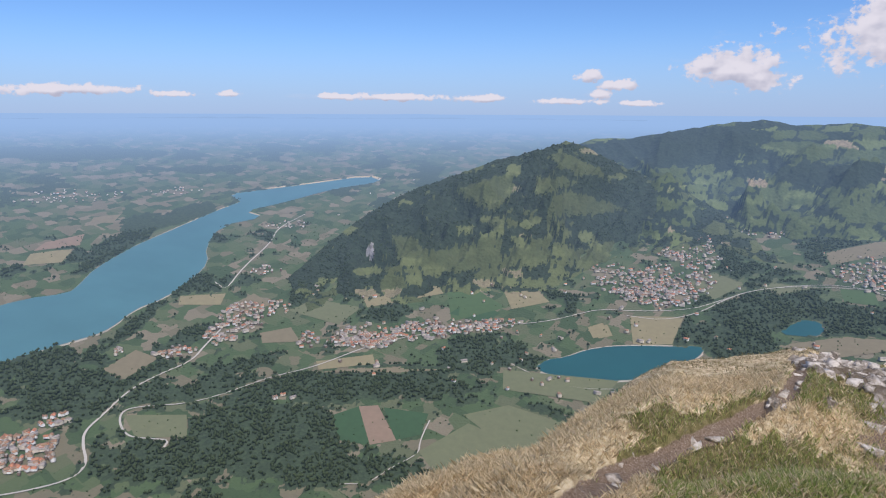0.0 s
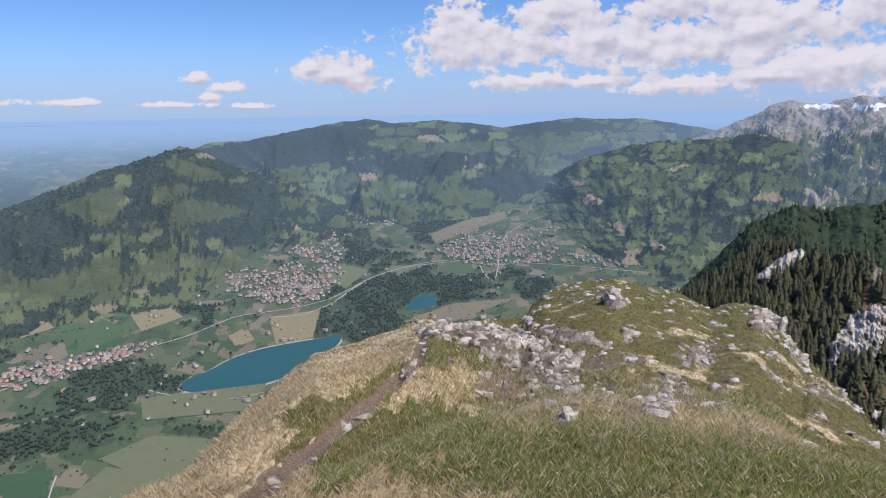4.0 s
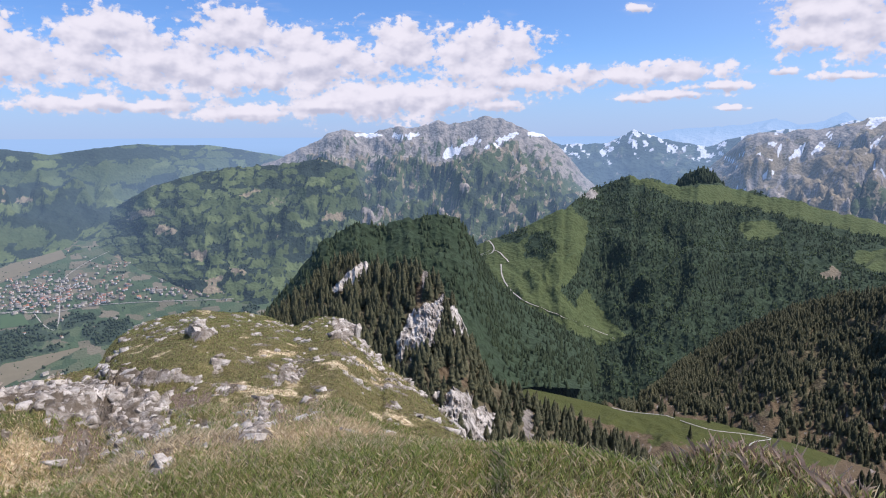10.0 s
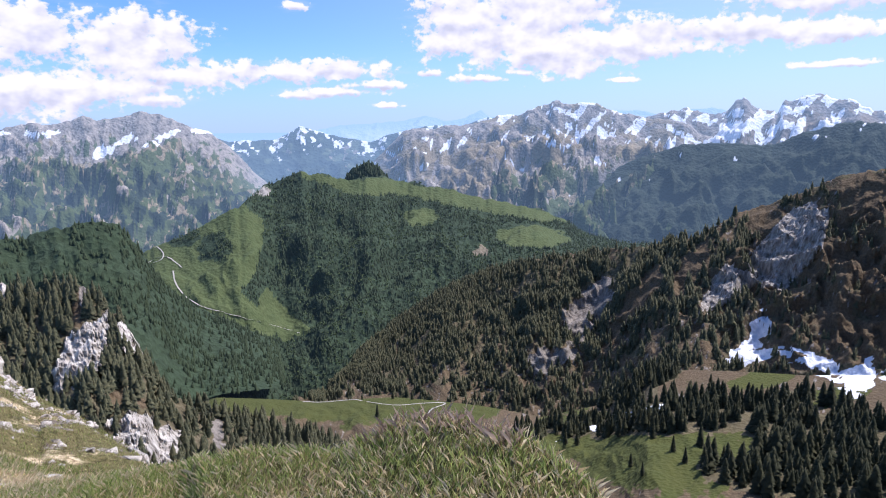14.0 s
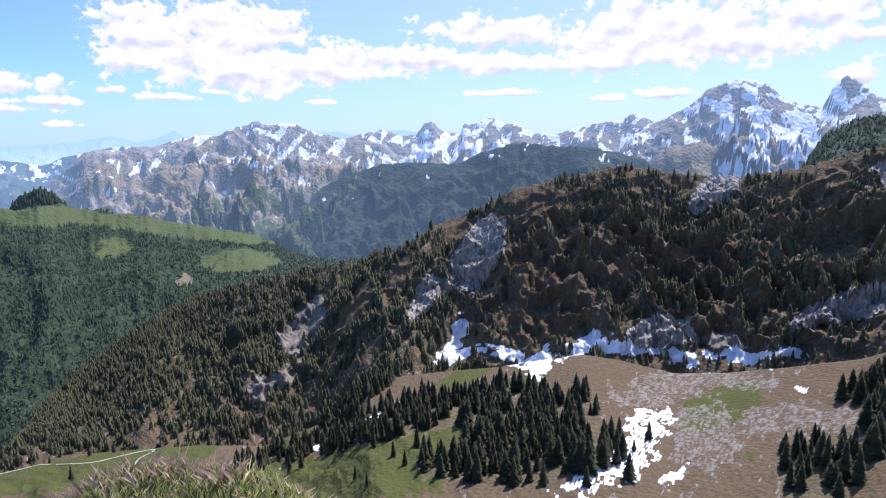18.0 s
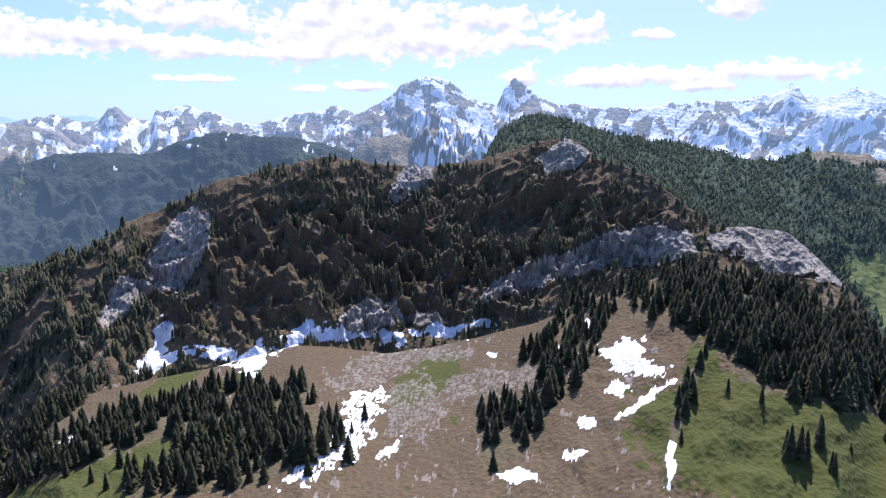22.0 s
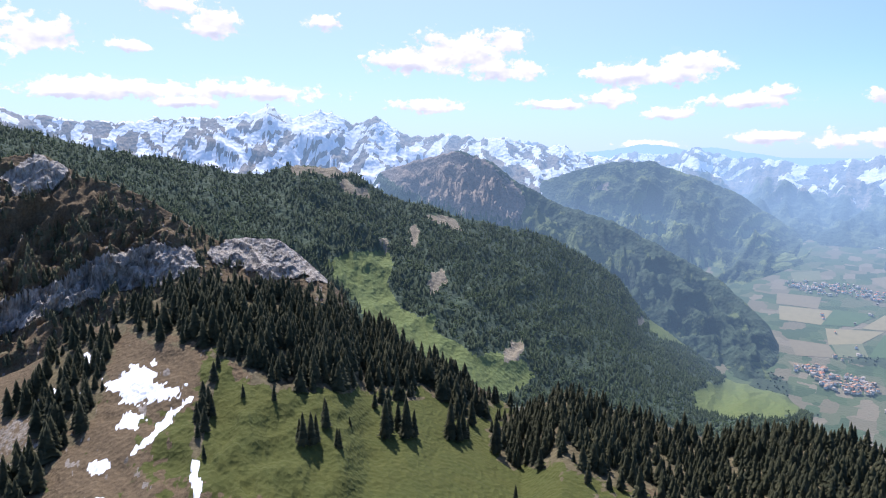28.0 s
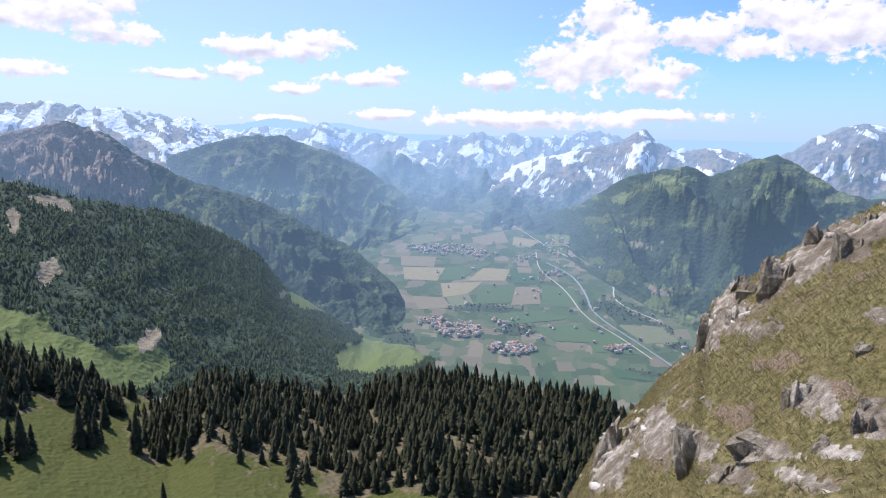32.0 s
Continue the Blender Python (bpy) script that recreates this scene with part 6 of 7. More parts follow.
def sow(name, places, heights, protos, material, label, seed, category="forest"):
    """One mesh of many trees, each a turned and stretched copy of one of the shapes."""
    rng = np.random.default_rng(seed)
    Vs, Ts, off = [], [], 0
    pick = rng.integers(0, len(protos), len(places))
    for k, (pv, pt) in enumerate(protos):
        sel = np.where(pick == k)[0]
        if not len(sel):
            continue
        a = rng.uniform(0, 6.28, len(sel))[:, None]
        hh = heights[sel][:, None]
        wide = hh * rng.uniform(0.85, 1.25, (len(sel), 1))
        x = (pv[None, :, 0] * np.cos(a) - pv[None, :, 1] * np.sin(a)) * wide + places[sel, 0:1]
        y = (pv[None, :, 0] * np.sin(a) + pv[None, :, 1] * np.cos(a)) * wide + places[sel, 1:2]
        z = pv[None, :, 2] * hh + places[sel, 2:3]
        Vs.append(np.stack([x, y, z], -1).reshape(-1, 3))
        Ts.append((pt[None] + (np.arange(len(sel)) * len(pv))[:, None, None] + off).reshape(-1, 3))
        off += len(sel) * len(pv)
    ob = new(name, tri_mesh(name, np.concatenate(Vs), np.concatenate(Ts), material))
    return tagged(ob, label, category, kind="stuff")


def scatter(sheet, per_m2, seed, mask=None, lo=0.5):
    """Places on a mountain, at random where its forest layer (or another mask) is set."""
    P, lay = SHEETS[sheet]
    m = lay["forest"] if mask is None else mask(lay)
    a, b, c, d = P[:-1, :-1], P[:-1, 1:], P[1:, 1:], P[1:, :-1]
    area = 0.5 * np.linalg.norm(np.cross(c - a, d - b), axis=-1)
    want = area * per_m2 * np.clip((m[:-1, :-1] - lo) / (1 - lo), 0, 1)
    rng = np.random.default_rng(seed)
    n = rng.poisson(want)
    i, j = np.nonzero(n)
    i, j = np.repeat(i, n[i, j]), np.repeat(j, n[i, j])
    u, v = rng.random((len(i), 1)), rng.random((len(i), 1))
    return (a[i, j] * (1 - u) + b[i, j] * u) * (1 - v) + (d[i, j] * (1 - u) + c[i, j] * u) * v


rng = random.Random(5)
NEAR_SHAPES = [(v * np.array((1.3, 1.3, 1.0)), f) for v, f in (spruce_crown(10, 9, rng) for _ in range(7))]
MID_SHAPES = [(v * np.array((1.4, 1.4, 1.0)), f) for v, f in (spruce_crown(5, 7, rng) for _ in range(5))]
FAR_SHAPES = [(v * np.array((1.55, 1.55, 1.0)), f) for v, f in (spruce_crown(2, 5, rng) for _ in range(4))]
LEAF_SHAPES = [leaf_crown(5, rng) for _ in range(5)]


def heights(n, lo, hi, seed):
    return lo + (hi - lo) * np.random.default_rng(seed).beta(2.2, 1.6, n)


def forest(sheet, per_m2, lo, hi, shapes, material, label, seed, name="spruce_forest"):
    p = scatter(sheet, per_m2 * 1.2, seed)
    if len(p) and shapes is not NEAR_SHAPES:
        p = p[np.random.default_rng(seed + 7).random(len(p)) < 0.82 + 0.8 * fbm(p[:, 0] / 45, p[:, 1] / 45, seed, 4)]
    if sheet == "alpine_bowl":
        head = np.degrees(np.arctan2(p[:, 0], p[:, 1]))
        head = np.where(head < -100, head + 360, head)
        p = p[np.random.default_rng(seed + 8).random(len(p)) < np.where(head < 126, 0.58, 1.0)]
    if sheet == "dark_ridge":
        head = np.degrees(np.arctan2(p[:, 0], p[:, 1]))
        p = p[np.random.default_rng(seed + 8).random(len(p)) < np.where(head < 82, 1.0, 0.62)]
    tall = heights(len(p), lo, hi, seed + 1)
    if sheet == "dark_ridge":
        tall = tall * np.where(np.degrees(np.arctan2(p[:, 0], p[:, 1])) < 82, 1.3, 1.0)
    if sheet == "alpine_bowl":
        head = np.degrees(np.arctan2(p[:, 0], p[:, 1]))
        tall = tall * np.where((head > 150) | (head < 0), 0.78, 1.0) * (1 + 0.22 * fbm(p[:, 0] / 25, p[:, 1] / 25, 33, 3))
    if len(p):
        sow(name, p - np.array((0, 0, 0.5)), tall, shapes, material, label, seed + 2)
    return len(p)


forest("alpine_bowl", 0.05, 5, 16, NEAR_SHAPES, NEEDLES, "dark spruce forest on the bowl's slopes", 101)
# ridge and crag spruces: spruce_needles in a lighter copy, to offset the shade
forest("crag_ridge", 0.075, 3, 9, NEAR_SHAPES, LIGHTENED_NEEDLES, "dense dark spruces on a crag", 102)
forest("dark_ridge", 0.085, 3.5, 10.5, MID_SHAPES, LIGHTENED_NEEDLES, "spruces on a steep rocky ridge", 103)
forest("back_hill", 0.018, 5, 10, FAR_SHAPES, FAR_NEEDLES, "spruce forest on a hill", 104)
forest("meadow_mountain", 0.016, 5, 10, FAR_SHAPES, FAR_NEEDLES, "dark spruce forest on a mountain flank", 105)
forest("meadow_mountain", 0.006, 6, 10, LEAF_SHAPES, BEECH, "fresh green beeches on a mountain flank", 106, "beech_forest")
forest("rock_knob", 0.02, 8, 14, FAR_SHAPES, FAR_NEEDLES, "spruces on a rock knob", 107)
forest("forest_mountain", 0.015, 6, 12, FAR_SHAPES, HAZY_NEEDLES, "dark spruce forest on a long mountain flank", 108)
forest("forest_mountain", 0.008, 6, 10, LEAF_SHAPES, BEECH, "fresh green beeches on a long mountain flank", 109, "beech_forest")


def valley_crown(sides, rng):
    pts = [(0, 0, 1.0), (0, 0, 0.05)] + [(0.42 * math.cos(6.283 * j / sides) * rng.uniform(0.7, 1.2), 0.42 * math.sin(6.283 * j / sides) * rng.uniform(0.7, 1.2), rng.uniform(0.35, 0.65)) for j in range(sides)]
    tris = [(0, 2 + j, 2 + (j + 1) % sides) for j in range(sides)] + [(1, 2 + (j + 1) % sides, 2 + j) for j in range(sides)]
    return np.array(pts), np.array(tris)


ROUND_SHAPES = [valley_crown(6, rng) for _ in range(5)]
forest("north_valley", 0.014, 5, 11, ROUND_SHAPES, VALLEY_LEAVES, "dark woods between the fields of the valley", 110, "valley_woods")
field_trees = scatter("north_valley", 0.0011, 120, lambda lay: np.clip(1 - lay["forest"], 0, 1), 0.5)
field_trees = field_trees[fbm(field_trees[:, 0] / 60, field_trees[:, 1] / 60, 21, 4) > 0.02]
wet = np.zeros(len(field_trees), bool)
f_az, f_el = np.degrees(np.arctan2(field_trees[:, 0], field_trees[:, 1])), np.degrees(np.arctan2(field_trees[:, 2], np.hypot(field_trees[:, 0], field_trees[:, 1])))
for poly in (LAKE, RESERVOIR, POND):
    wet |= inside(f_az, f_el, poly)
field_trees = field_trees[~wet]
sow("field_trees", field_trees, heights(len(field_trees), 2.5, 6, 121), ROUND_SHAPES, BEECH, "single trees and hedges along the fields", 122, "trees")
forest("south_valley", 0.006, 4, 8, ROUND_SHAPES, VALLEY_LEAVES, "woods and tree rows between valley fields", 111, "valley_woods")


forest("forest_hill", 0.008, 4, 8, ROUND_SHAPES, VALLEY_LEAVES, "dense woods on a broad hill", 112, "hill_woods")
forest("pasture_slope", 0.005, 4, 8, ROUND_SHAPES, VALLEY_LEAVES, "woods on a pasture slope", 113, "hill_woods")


# ---------------------------------------------------------------- single trees on the pasture
def on_sheet(sheet, az, el):
    """The point of a mountain that is seen in this direction."""
    P, _ = SHEETS[sheet]
    col = np.degrees(np.arctan2(P[P.shape[0] // 2, :, 0], P[P.shape[0] // 2, :, 1]))
    col = np.where(col < -100, col + 360, col)
    j = int(np.clip(np.searchsorted(col, az), 1, len(col) - 1))
    f = (az - col[j - 1]) / (col[j] - col[j - 1])
    c = P[:, j - 1] * (1 - f) + P[:, j] * f
    r = np.hypot(c[:, 0], c[:, 1])
    e = np.degrees(np.arctan2(c[:, 2], r))
    k = int(np.argmin(np.abs(e - el)))
    near = range(max(0, k - 3), min(len(e), k + 4))
    wts = [1 / (0.02 + abs(e[i] - el)) for i in near]
    p = sum((Vector(c[i]) * q for i, q in zip(near, wts)), Vector()) / sum(wts)
    return p, r[k]


def part(name, data, parent, label=""):
    ob = new(name, data)
    ob.parent = parent
    if label:
        tagged(ob, label)
    return ob


def trunk_mesh():
    bm = bmesh.new()
    bmesh.ops.create_cone(bm, cap_ends=True, segments=7, radius1=0.022, radius2=0.004, depth=0.9, matrix=Matrix.Translation((0, 0, 0.44)))
    me = bpy.data.meshes.new("trunk")
    bm.to_mesh(me)
    bm.free()
    me.materials.append(BARK)
    return me


TRUNK = trunk_mesh()
FINE_SHAPES = [spruce_crown(13, 12, rng) for _ in range(5)]
CROWNS = [tri_mesh("crown", v, f, NEEDLES) for v, f in FINE_SHAPES]
LONE = [(129.7, -19.55, 1.14), (132.2, -19.98, 1.42), (136.4, -22.18, 2.27), (134.2, -23.38, 2.08), (135.2, -23.65, 2.84), (137.4, -23.84, 1.61), (138.5, -22.2, 0.66), (140.7, -21.04, 1.61), (141.9, -23.13, 3.12), (143.4, -23.43, 3.5), (144.1, -23.36, 2.36), (147.3, -23.42, 3.22), (148.4, -23.5, 2.55), (149.1, -22.35, 2.18), (126.4, -23.77, 1.23), (127.2, -20.78, 1.89), (126, -22.12, 1.42), (151.3, -24.53, 3.31)] + [(134.5, -23.66, 2.84), (135.6, -23.58, 2.46), (136.5, -22.37, 2.36), (137.6, -24.07, 1.7), (138.6, -22.4, 0.66), (141.6, -23.4, 3.41), (143.5, -23.46, 3.12), (142.7, -22.73, 2.36), (147.3, -23.5, 3.12), (148, -23.7, 2.36), (148.8, -23.43, 1.42), (149.2, -22.4, 2.08), (153.1, -28.69, 2.18), (167.8, -30.31, 1.7), (163.6, -27.22, 3.12), (159.3, -26.28, 1.89), (172.2, -26.54, 2.18)] + [(73.8, -26.83, 1.23), (74.8, -27.38, 1.23), (78.2, -26.04, 1.42), (51.6, -23.64, 1.14), (53, -22.26, 0.76), (68.2, -25.7, 1.32), (69.2, -25.64, 1.42), (67.4, -24.97, 1.04), (50.3, -21.42, 0.57), (54.7, -22.04, 0.85), (77.2, -25.34, 1.42), (79.3, -24.63, 1.89), (75.5, -24.49, 1.7)]
for k, (az, el, tall) in enumerate(LONE):
    p, r = on_sheet("alpine_bowl", az, el)
    h = max(3.0, 1.1 * r * math.tan(radians(tall)) * 1.05)
    t = tagged(new("spruce_tree"), "small young spruce on the pasture" if h < 8 else "dark green spruce standing alone on the pasture", "tree", "spruces on the pasture")
    t.matrix_world = Matrix.Translation(p - Vector((0, 0, 0.3))) @ Matrix.Rotation(k * 1.7, 4, "Z") @ Matrix.Scale(h, 4)
    part("trunk", TRUNK, t, "brown bark trunk")
    part("crown", CROWNS[k % 5], t)


# ---------------------------------------------------------------- houses
WALLS = [plain_material("plaster_" + k, c, 0.4, 0.12, haze_glow=True) for k, c in (("cream", (0.62, 0.55, 0.44)), ("white", (0.76, 0.74, 0.69)), ("wood", (0.20, 0.14, 0.10)))]
ROOFS = [plain_material("roof_" + k, c, 0.5, 0.25, haze_glow=True) for k, c in (("red", (0.44, 0.19, 0.10)), ("brown", (0.30, 0.185, 0.11)), ("grey", (0.32, 0.28, 0.24)))]


def house_meshes(w, d, h, roof, wall_mat, roof_mat):
    """Walls with gables, and a roof that overhangs."""
    bm = bmesh.new()
    lo = [bm.verts.new((sx * w / 2, sy * d / 2, -2)) for sx, sy in ((-1, -1), (1, -1), (1, 1), (-1, 1))]
    hi = [bm.verts.new((v.co.x, v.co.y, h)) for v in lo]
    g0, g1 = bm.verts.new((-w / 2, 0, h + roof)), bm.verts.new((w / 2, 0, h + roof))
    bm.faces.new((lo[0], lo[1], hi[1], hi[0]))
    bm.faces.new((lo[2], lo[3], hi[3], hi[2]))
    bm.faces.new((lo[1], lo[2], hi[2], g1, hi[1]))
    bm.faces.new((lo[3], lo[0], hi[0], g0, hi[3]))
    walls = bpy.data.meshes.new("walls")
    bm.to_mesh(walls)
    bm.free()
    walls.materials.append(wall_mat)
    bm = bmesh.new()
    o, t = 0.7, 0.35
    for s in (-1, 1):
        a = [bm.verts.new(p) for p in ((-w / 2 - o, s * (d / 2 + o), h - 0.5), (w / 2 + o, s * (d / 2 + o), h - 0.5), (w / 2 + o, 0, h + roof + 0.1), (-w / 2 - o, 0, h + roof + 0.1))]
        b = [bm.verts.new(v.co + Vector((0, 0, t))) for v in a]
        bm.faces.new(b if s < 0 else b[::-1])
        bm.faces.new(a[::-1] if s < 0 else a)
        for i in range(4):
            q = (a[i], a[(i + 1) % 4], b[(i + 1) % 4], b[i])
            bm.faces.new(q if s < 0 else q[::-1])
    top = bpy.data.meshes.new("roof")
    bm.to_mesh(top)
    bm.free()
    top.materials.append(roof_mat)
    return walls, top


HOUSES = [house_meshes(w, d, h, rf, WALLS[i], ROOFS[j]) for w, d, h, rf, i, j in ((13, 9, 5.5, 3.2, 0, 0), (11, 9, 6, 2.8, 1, 1), (16, 10, 5, 3.5, 1, 0), (10, 8, 5, 3, 2, 2), (22, 12, 6, 2.6, 0, 2), (12, 10, 6.5, 3.4, 0, 1))]
HOUSE_WORDS = ("cream plastered house with a red tiled roof", "white house with a brown gable roof", "long white house with a red tiled roof", "brown timber chalet with a brown roof", "large cream building with a grey roof", "cream house with a brown roof")
rng = random.Random(11)
spots = []
for az, el, w, h in VILLAGES:
    for _ in range(int(min(120, max(8, (34 if az < 100 else 60) * w * h)))):
        a, q = rng.uniform(0, 6.283), math.sqrt(rng.random())
        spots.append((az + w * q * math.cos(a), el + h * q * math.sin(a), rng.uniform(0, 180)))
for _ in range(420):
    az, el = (rng.uniform(-46, 18), -5.5 - 18 * rng.random() ** 1.3) if rng.random() < 0.75 else (rng.uniform(176, 200), rng.uniform(-17, -6))
    wet = [inside(np.array([az]), np.array([el]), poly)[0] for poly in (LAKE, RESERVOIR, POND)]
    if not any(wet):
        spots.append((az, el, rng.uniform(0, 180)))
rng.shuffle(spots)
rest_w, rest_r = [[], [], []], [[], [], []]
singles = 0
for az, el, turn in spots:
    x, y, z = on_ground(az, min(el, -2.5), 4.5)
    s = max(0.4, 1 - math.hypot(x, y) / 5000) * rng.uniform(1.0, 1.5)
    k = rng.choice((0, 1, 1, 2, 3, 3, 5, 5, 4, 4))
    m = Matrix.Translation((x, y, z)) @ Matrix.Rotation(radians(round(turn / 45) * 45 + rng.uniform(-8, 8)), 4, "Z") @ Matrix.Scale(s, 4)
    if singles < 280 and el < -10:
        singles += 1
        ob = tagged(new("house", HOUSES[k][0]), HOUSE_WORDS[k] + " in the valley", "house", "valley houses")
        ob.matrix_world = m
        part("roof", HOUSES[k][1], ob)
    else:
        for me, bins in ((HOUSES[k][0], rest_w), (HOUSES[k][1], rest_r)):
            mats = WALLS if bins is rest_w else ROOFS
            bins[mats.index(me.materials[0])].append((me, m))
for bins, mats, nm, lab in ((rest_w, WALLS, "village_walls", "plastered walls of many small village houses"), (rest_r, ROOFS, "village_roofs", "tiled roofs of many small village houses")):
    for group, mat in zip(bins, mats):
        V, T = [], []
        for me, m in group:
            base = len(V)
            V += [m @ v.co for v in me.vertices]
            for f in me.polygons:
                T += [(base + f.vertices[0], base + f.vertices[i], base + f.vertices[i + 1]) for i in range(1, len(f.vertices) - 1)]
        if V:
            tagged(new(nm, tri_mesh(nm, np.array(V), np.array(T), mat)), lab, "village", kind="stuff")

for pts in ([(34.4, -7.89), (34.5, -8.77), (35.1, -9.47), (34.8, -10.02), (33.5, -10.22), (35.1, -9.47), (36.3, -10.67)], [(35.6, -10.83), (35.7, -12.08), (37, -13.62), (39.4, -14.51), (41.1, -15.11), (43.8, -16.09), (45.2, -16.56)]):
    ribbon("farm_track", pts, 2.4, 1.2, ROAD, "pale gravel track across a pasture", "road", place=lambda a, e, up: on_sheet("meadow_mountain", a, e)[0] + Vector((0, 0, up)))
ribbon("farm_track", [(45.2, -19.28), (45.4, -20.29), (46, -20.79), (47.8, -21.72), (52.7, -22.88), (55.2, -22.73), (58.2, -22.64), (56.2, -23.2), (55.9, -23.96)], 1.3, 0.4, ROAD, "pale gravel track across a pasture", "road", place=lambda a, e, up: on_sheet("alpine_bowl", a, e)[0] + Vector((0, 0, up)))


# ---------------------------------------------------------------- the summit we stand on
def summit_material():
    """Short alpine turf: dry straw, green grass, bare soil and limestone."""
    mat, n, l, bsdf = nodes_of("summit_turf")
    pos = n.new("ShaderNodeNewGeometry").outputs["Position"]
    g1, g2, g3 = noise_tex(n, l, pos, 14, 6, 0.65), noise_tex(n, l, pos, 2.2, 5), noise_tex(n, l, pos, 60, 4, 0.7)
    dry = ramp(n, l, g1, [(0.36, (0.27, 0.195, 0.105)), (0.5, (0.60, 0.47, 0.275)), (0.64, (0.86, 0.74, 0.50))])
    green = ramp(n, l, g1, [(0.34, (0.06, 0.054, 0.02)), (0.5, (0.165, 0.145, 0.055)), (0.68, (0.30, 0.25, 0.115))])
    soil = ramp(n, l, g3, [(0.3, (0.09, 0.065, 0.045)), (0.5, (0.21, 0.15, 0.10)), (0.66, (0.36, 0.29, 0.23)), (0.8, (0.5, 0.46, 0.41))])
    stone = ramp(n, l, noise_tex(n, l, pos, 5, 9, 0.72), [(0.34, (0.09, 0.07, 0.05)), (0.46, (0.26, 0.22, 0.17)), (0.6, (0.50, 0.45, 0.38)), (0.8, (0.66, 0.62, 0.55))])
    turf = mixer(n, l, edge(n, l, attr(n, "green").outputs["Fac"], g2, 1.3), dry, green)
    turf = mixer(n, l, maths(n, l, "MULTIPLY", edge(n, l, g2, g1, 0.4), 0.35), turf, (0.15, 0.12, 0.055))
    m = mixer(n, l, edge(n, l, attr(n, "soil").outputs["Fac"], g1, 0.9), turf, soil)
    stone = mixer(n, l, maths(n, l, "MULTIPLY", edge(n, l, noise_tex(n, l, pos, 1.3, 6, 0.65), g1, 0.5), 0.75), stone, (0.13, 0.10, 0.065))
    m = mixer(n, l, edge(n, l, attr(n, "rock").outputs["Fac"], g1, 1.1), m, stone)
    l.new(m, bsdf.inputs["Base Color"])
    bsdf.inputs["Roughness"].default_value = 0.95
    bsdf.inputs["Specular IOR Level"].default_value = 0.15
    bump = n.new("ShaderNodeBump")
    bump.inputs["Strength"].default_value, bump.inputs["Distance"].default_value = 0.9, 0.05
    l.new(maths(n, l, "ADD", g1, maths(n, l, "MULTIPLY", g3, 0.5)), bump.inputs["Height"])
    l.new(bump.outputs[0], bsdf.inputs["Normal"])
    return mat


def stone_material():
    mat, n, l, bsdf = nodes_of("limestone")
    pos = n.new("ShaderNodeNewGeometry").outputs["Position"]
    g = noise_tex(n, l, pos, 6, 9, 0.7)
    l.new(ramp(n, l, g, [(0.34, (0.10, 0.082, 0.06)), (0.45, (0.33, 0.285, 0.225)), (0.57, (0.58, 0.525, 0.445)), (0.75, (0.78, 0.73, 0.65))]), bsdf.inputs["Base Color"])
    bsdf.inputs["Roughness"].default_value = 0.9
    bump = n.new("ShaderNodeBump")
    bump.inputs["Strength"].default_value, bump.inputs["Distance"].default_value = 0.8, 0.03
    l.new(noise_tex(n, l, pos, 25, 6, 0.7), bump.inputs["Height"])
    l.new(bump.outputs[0], bsdf.inputs["Normal"])
    return mat


SUMMIT, STONE = summit_material(), stone_material()


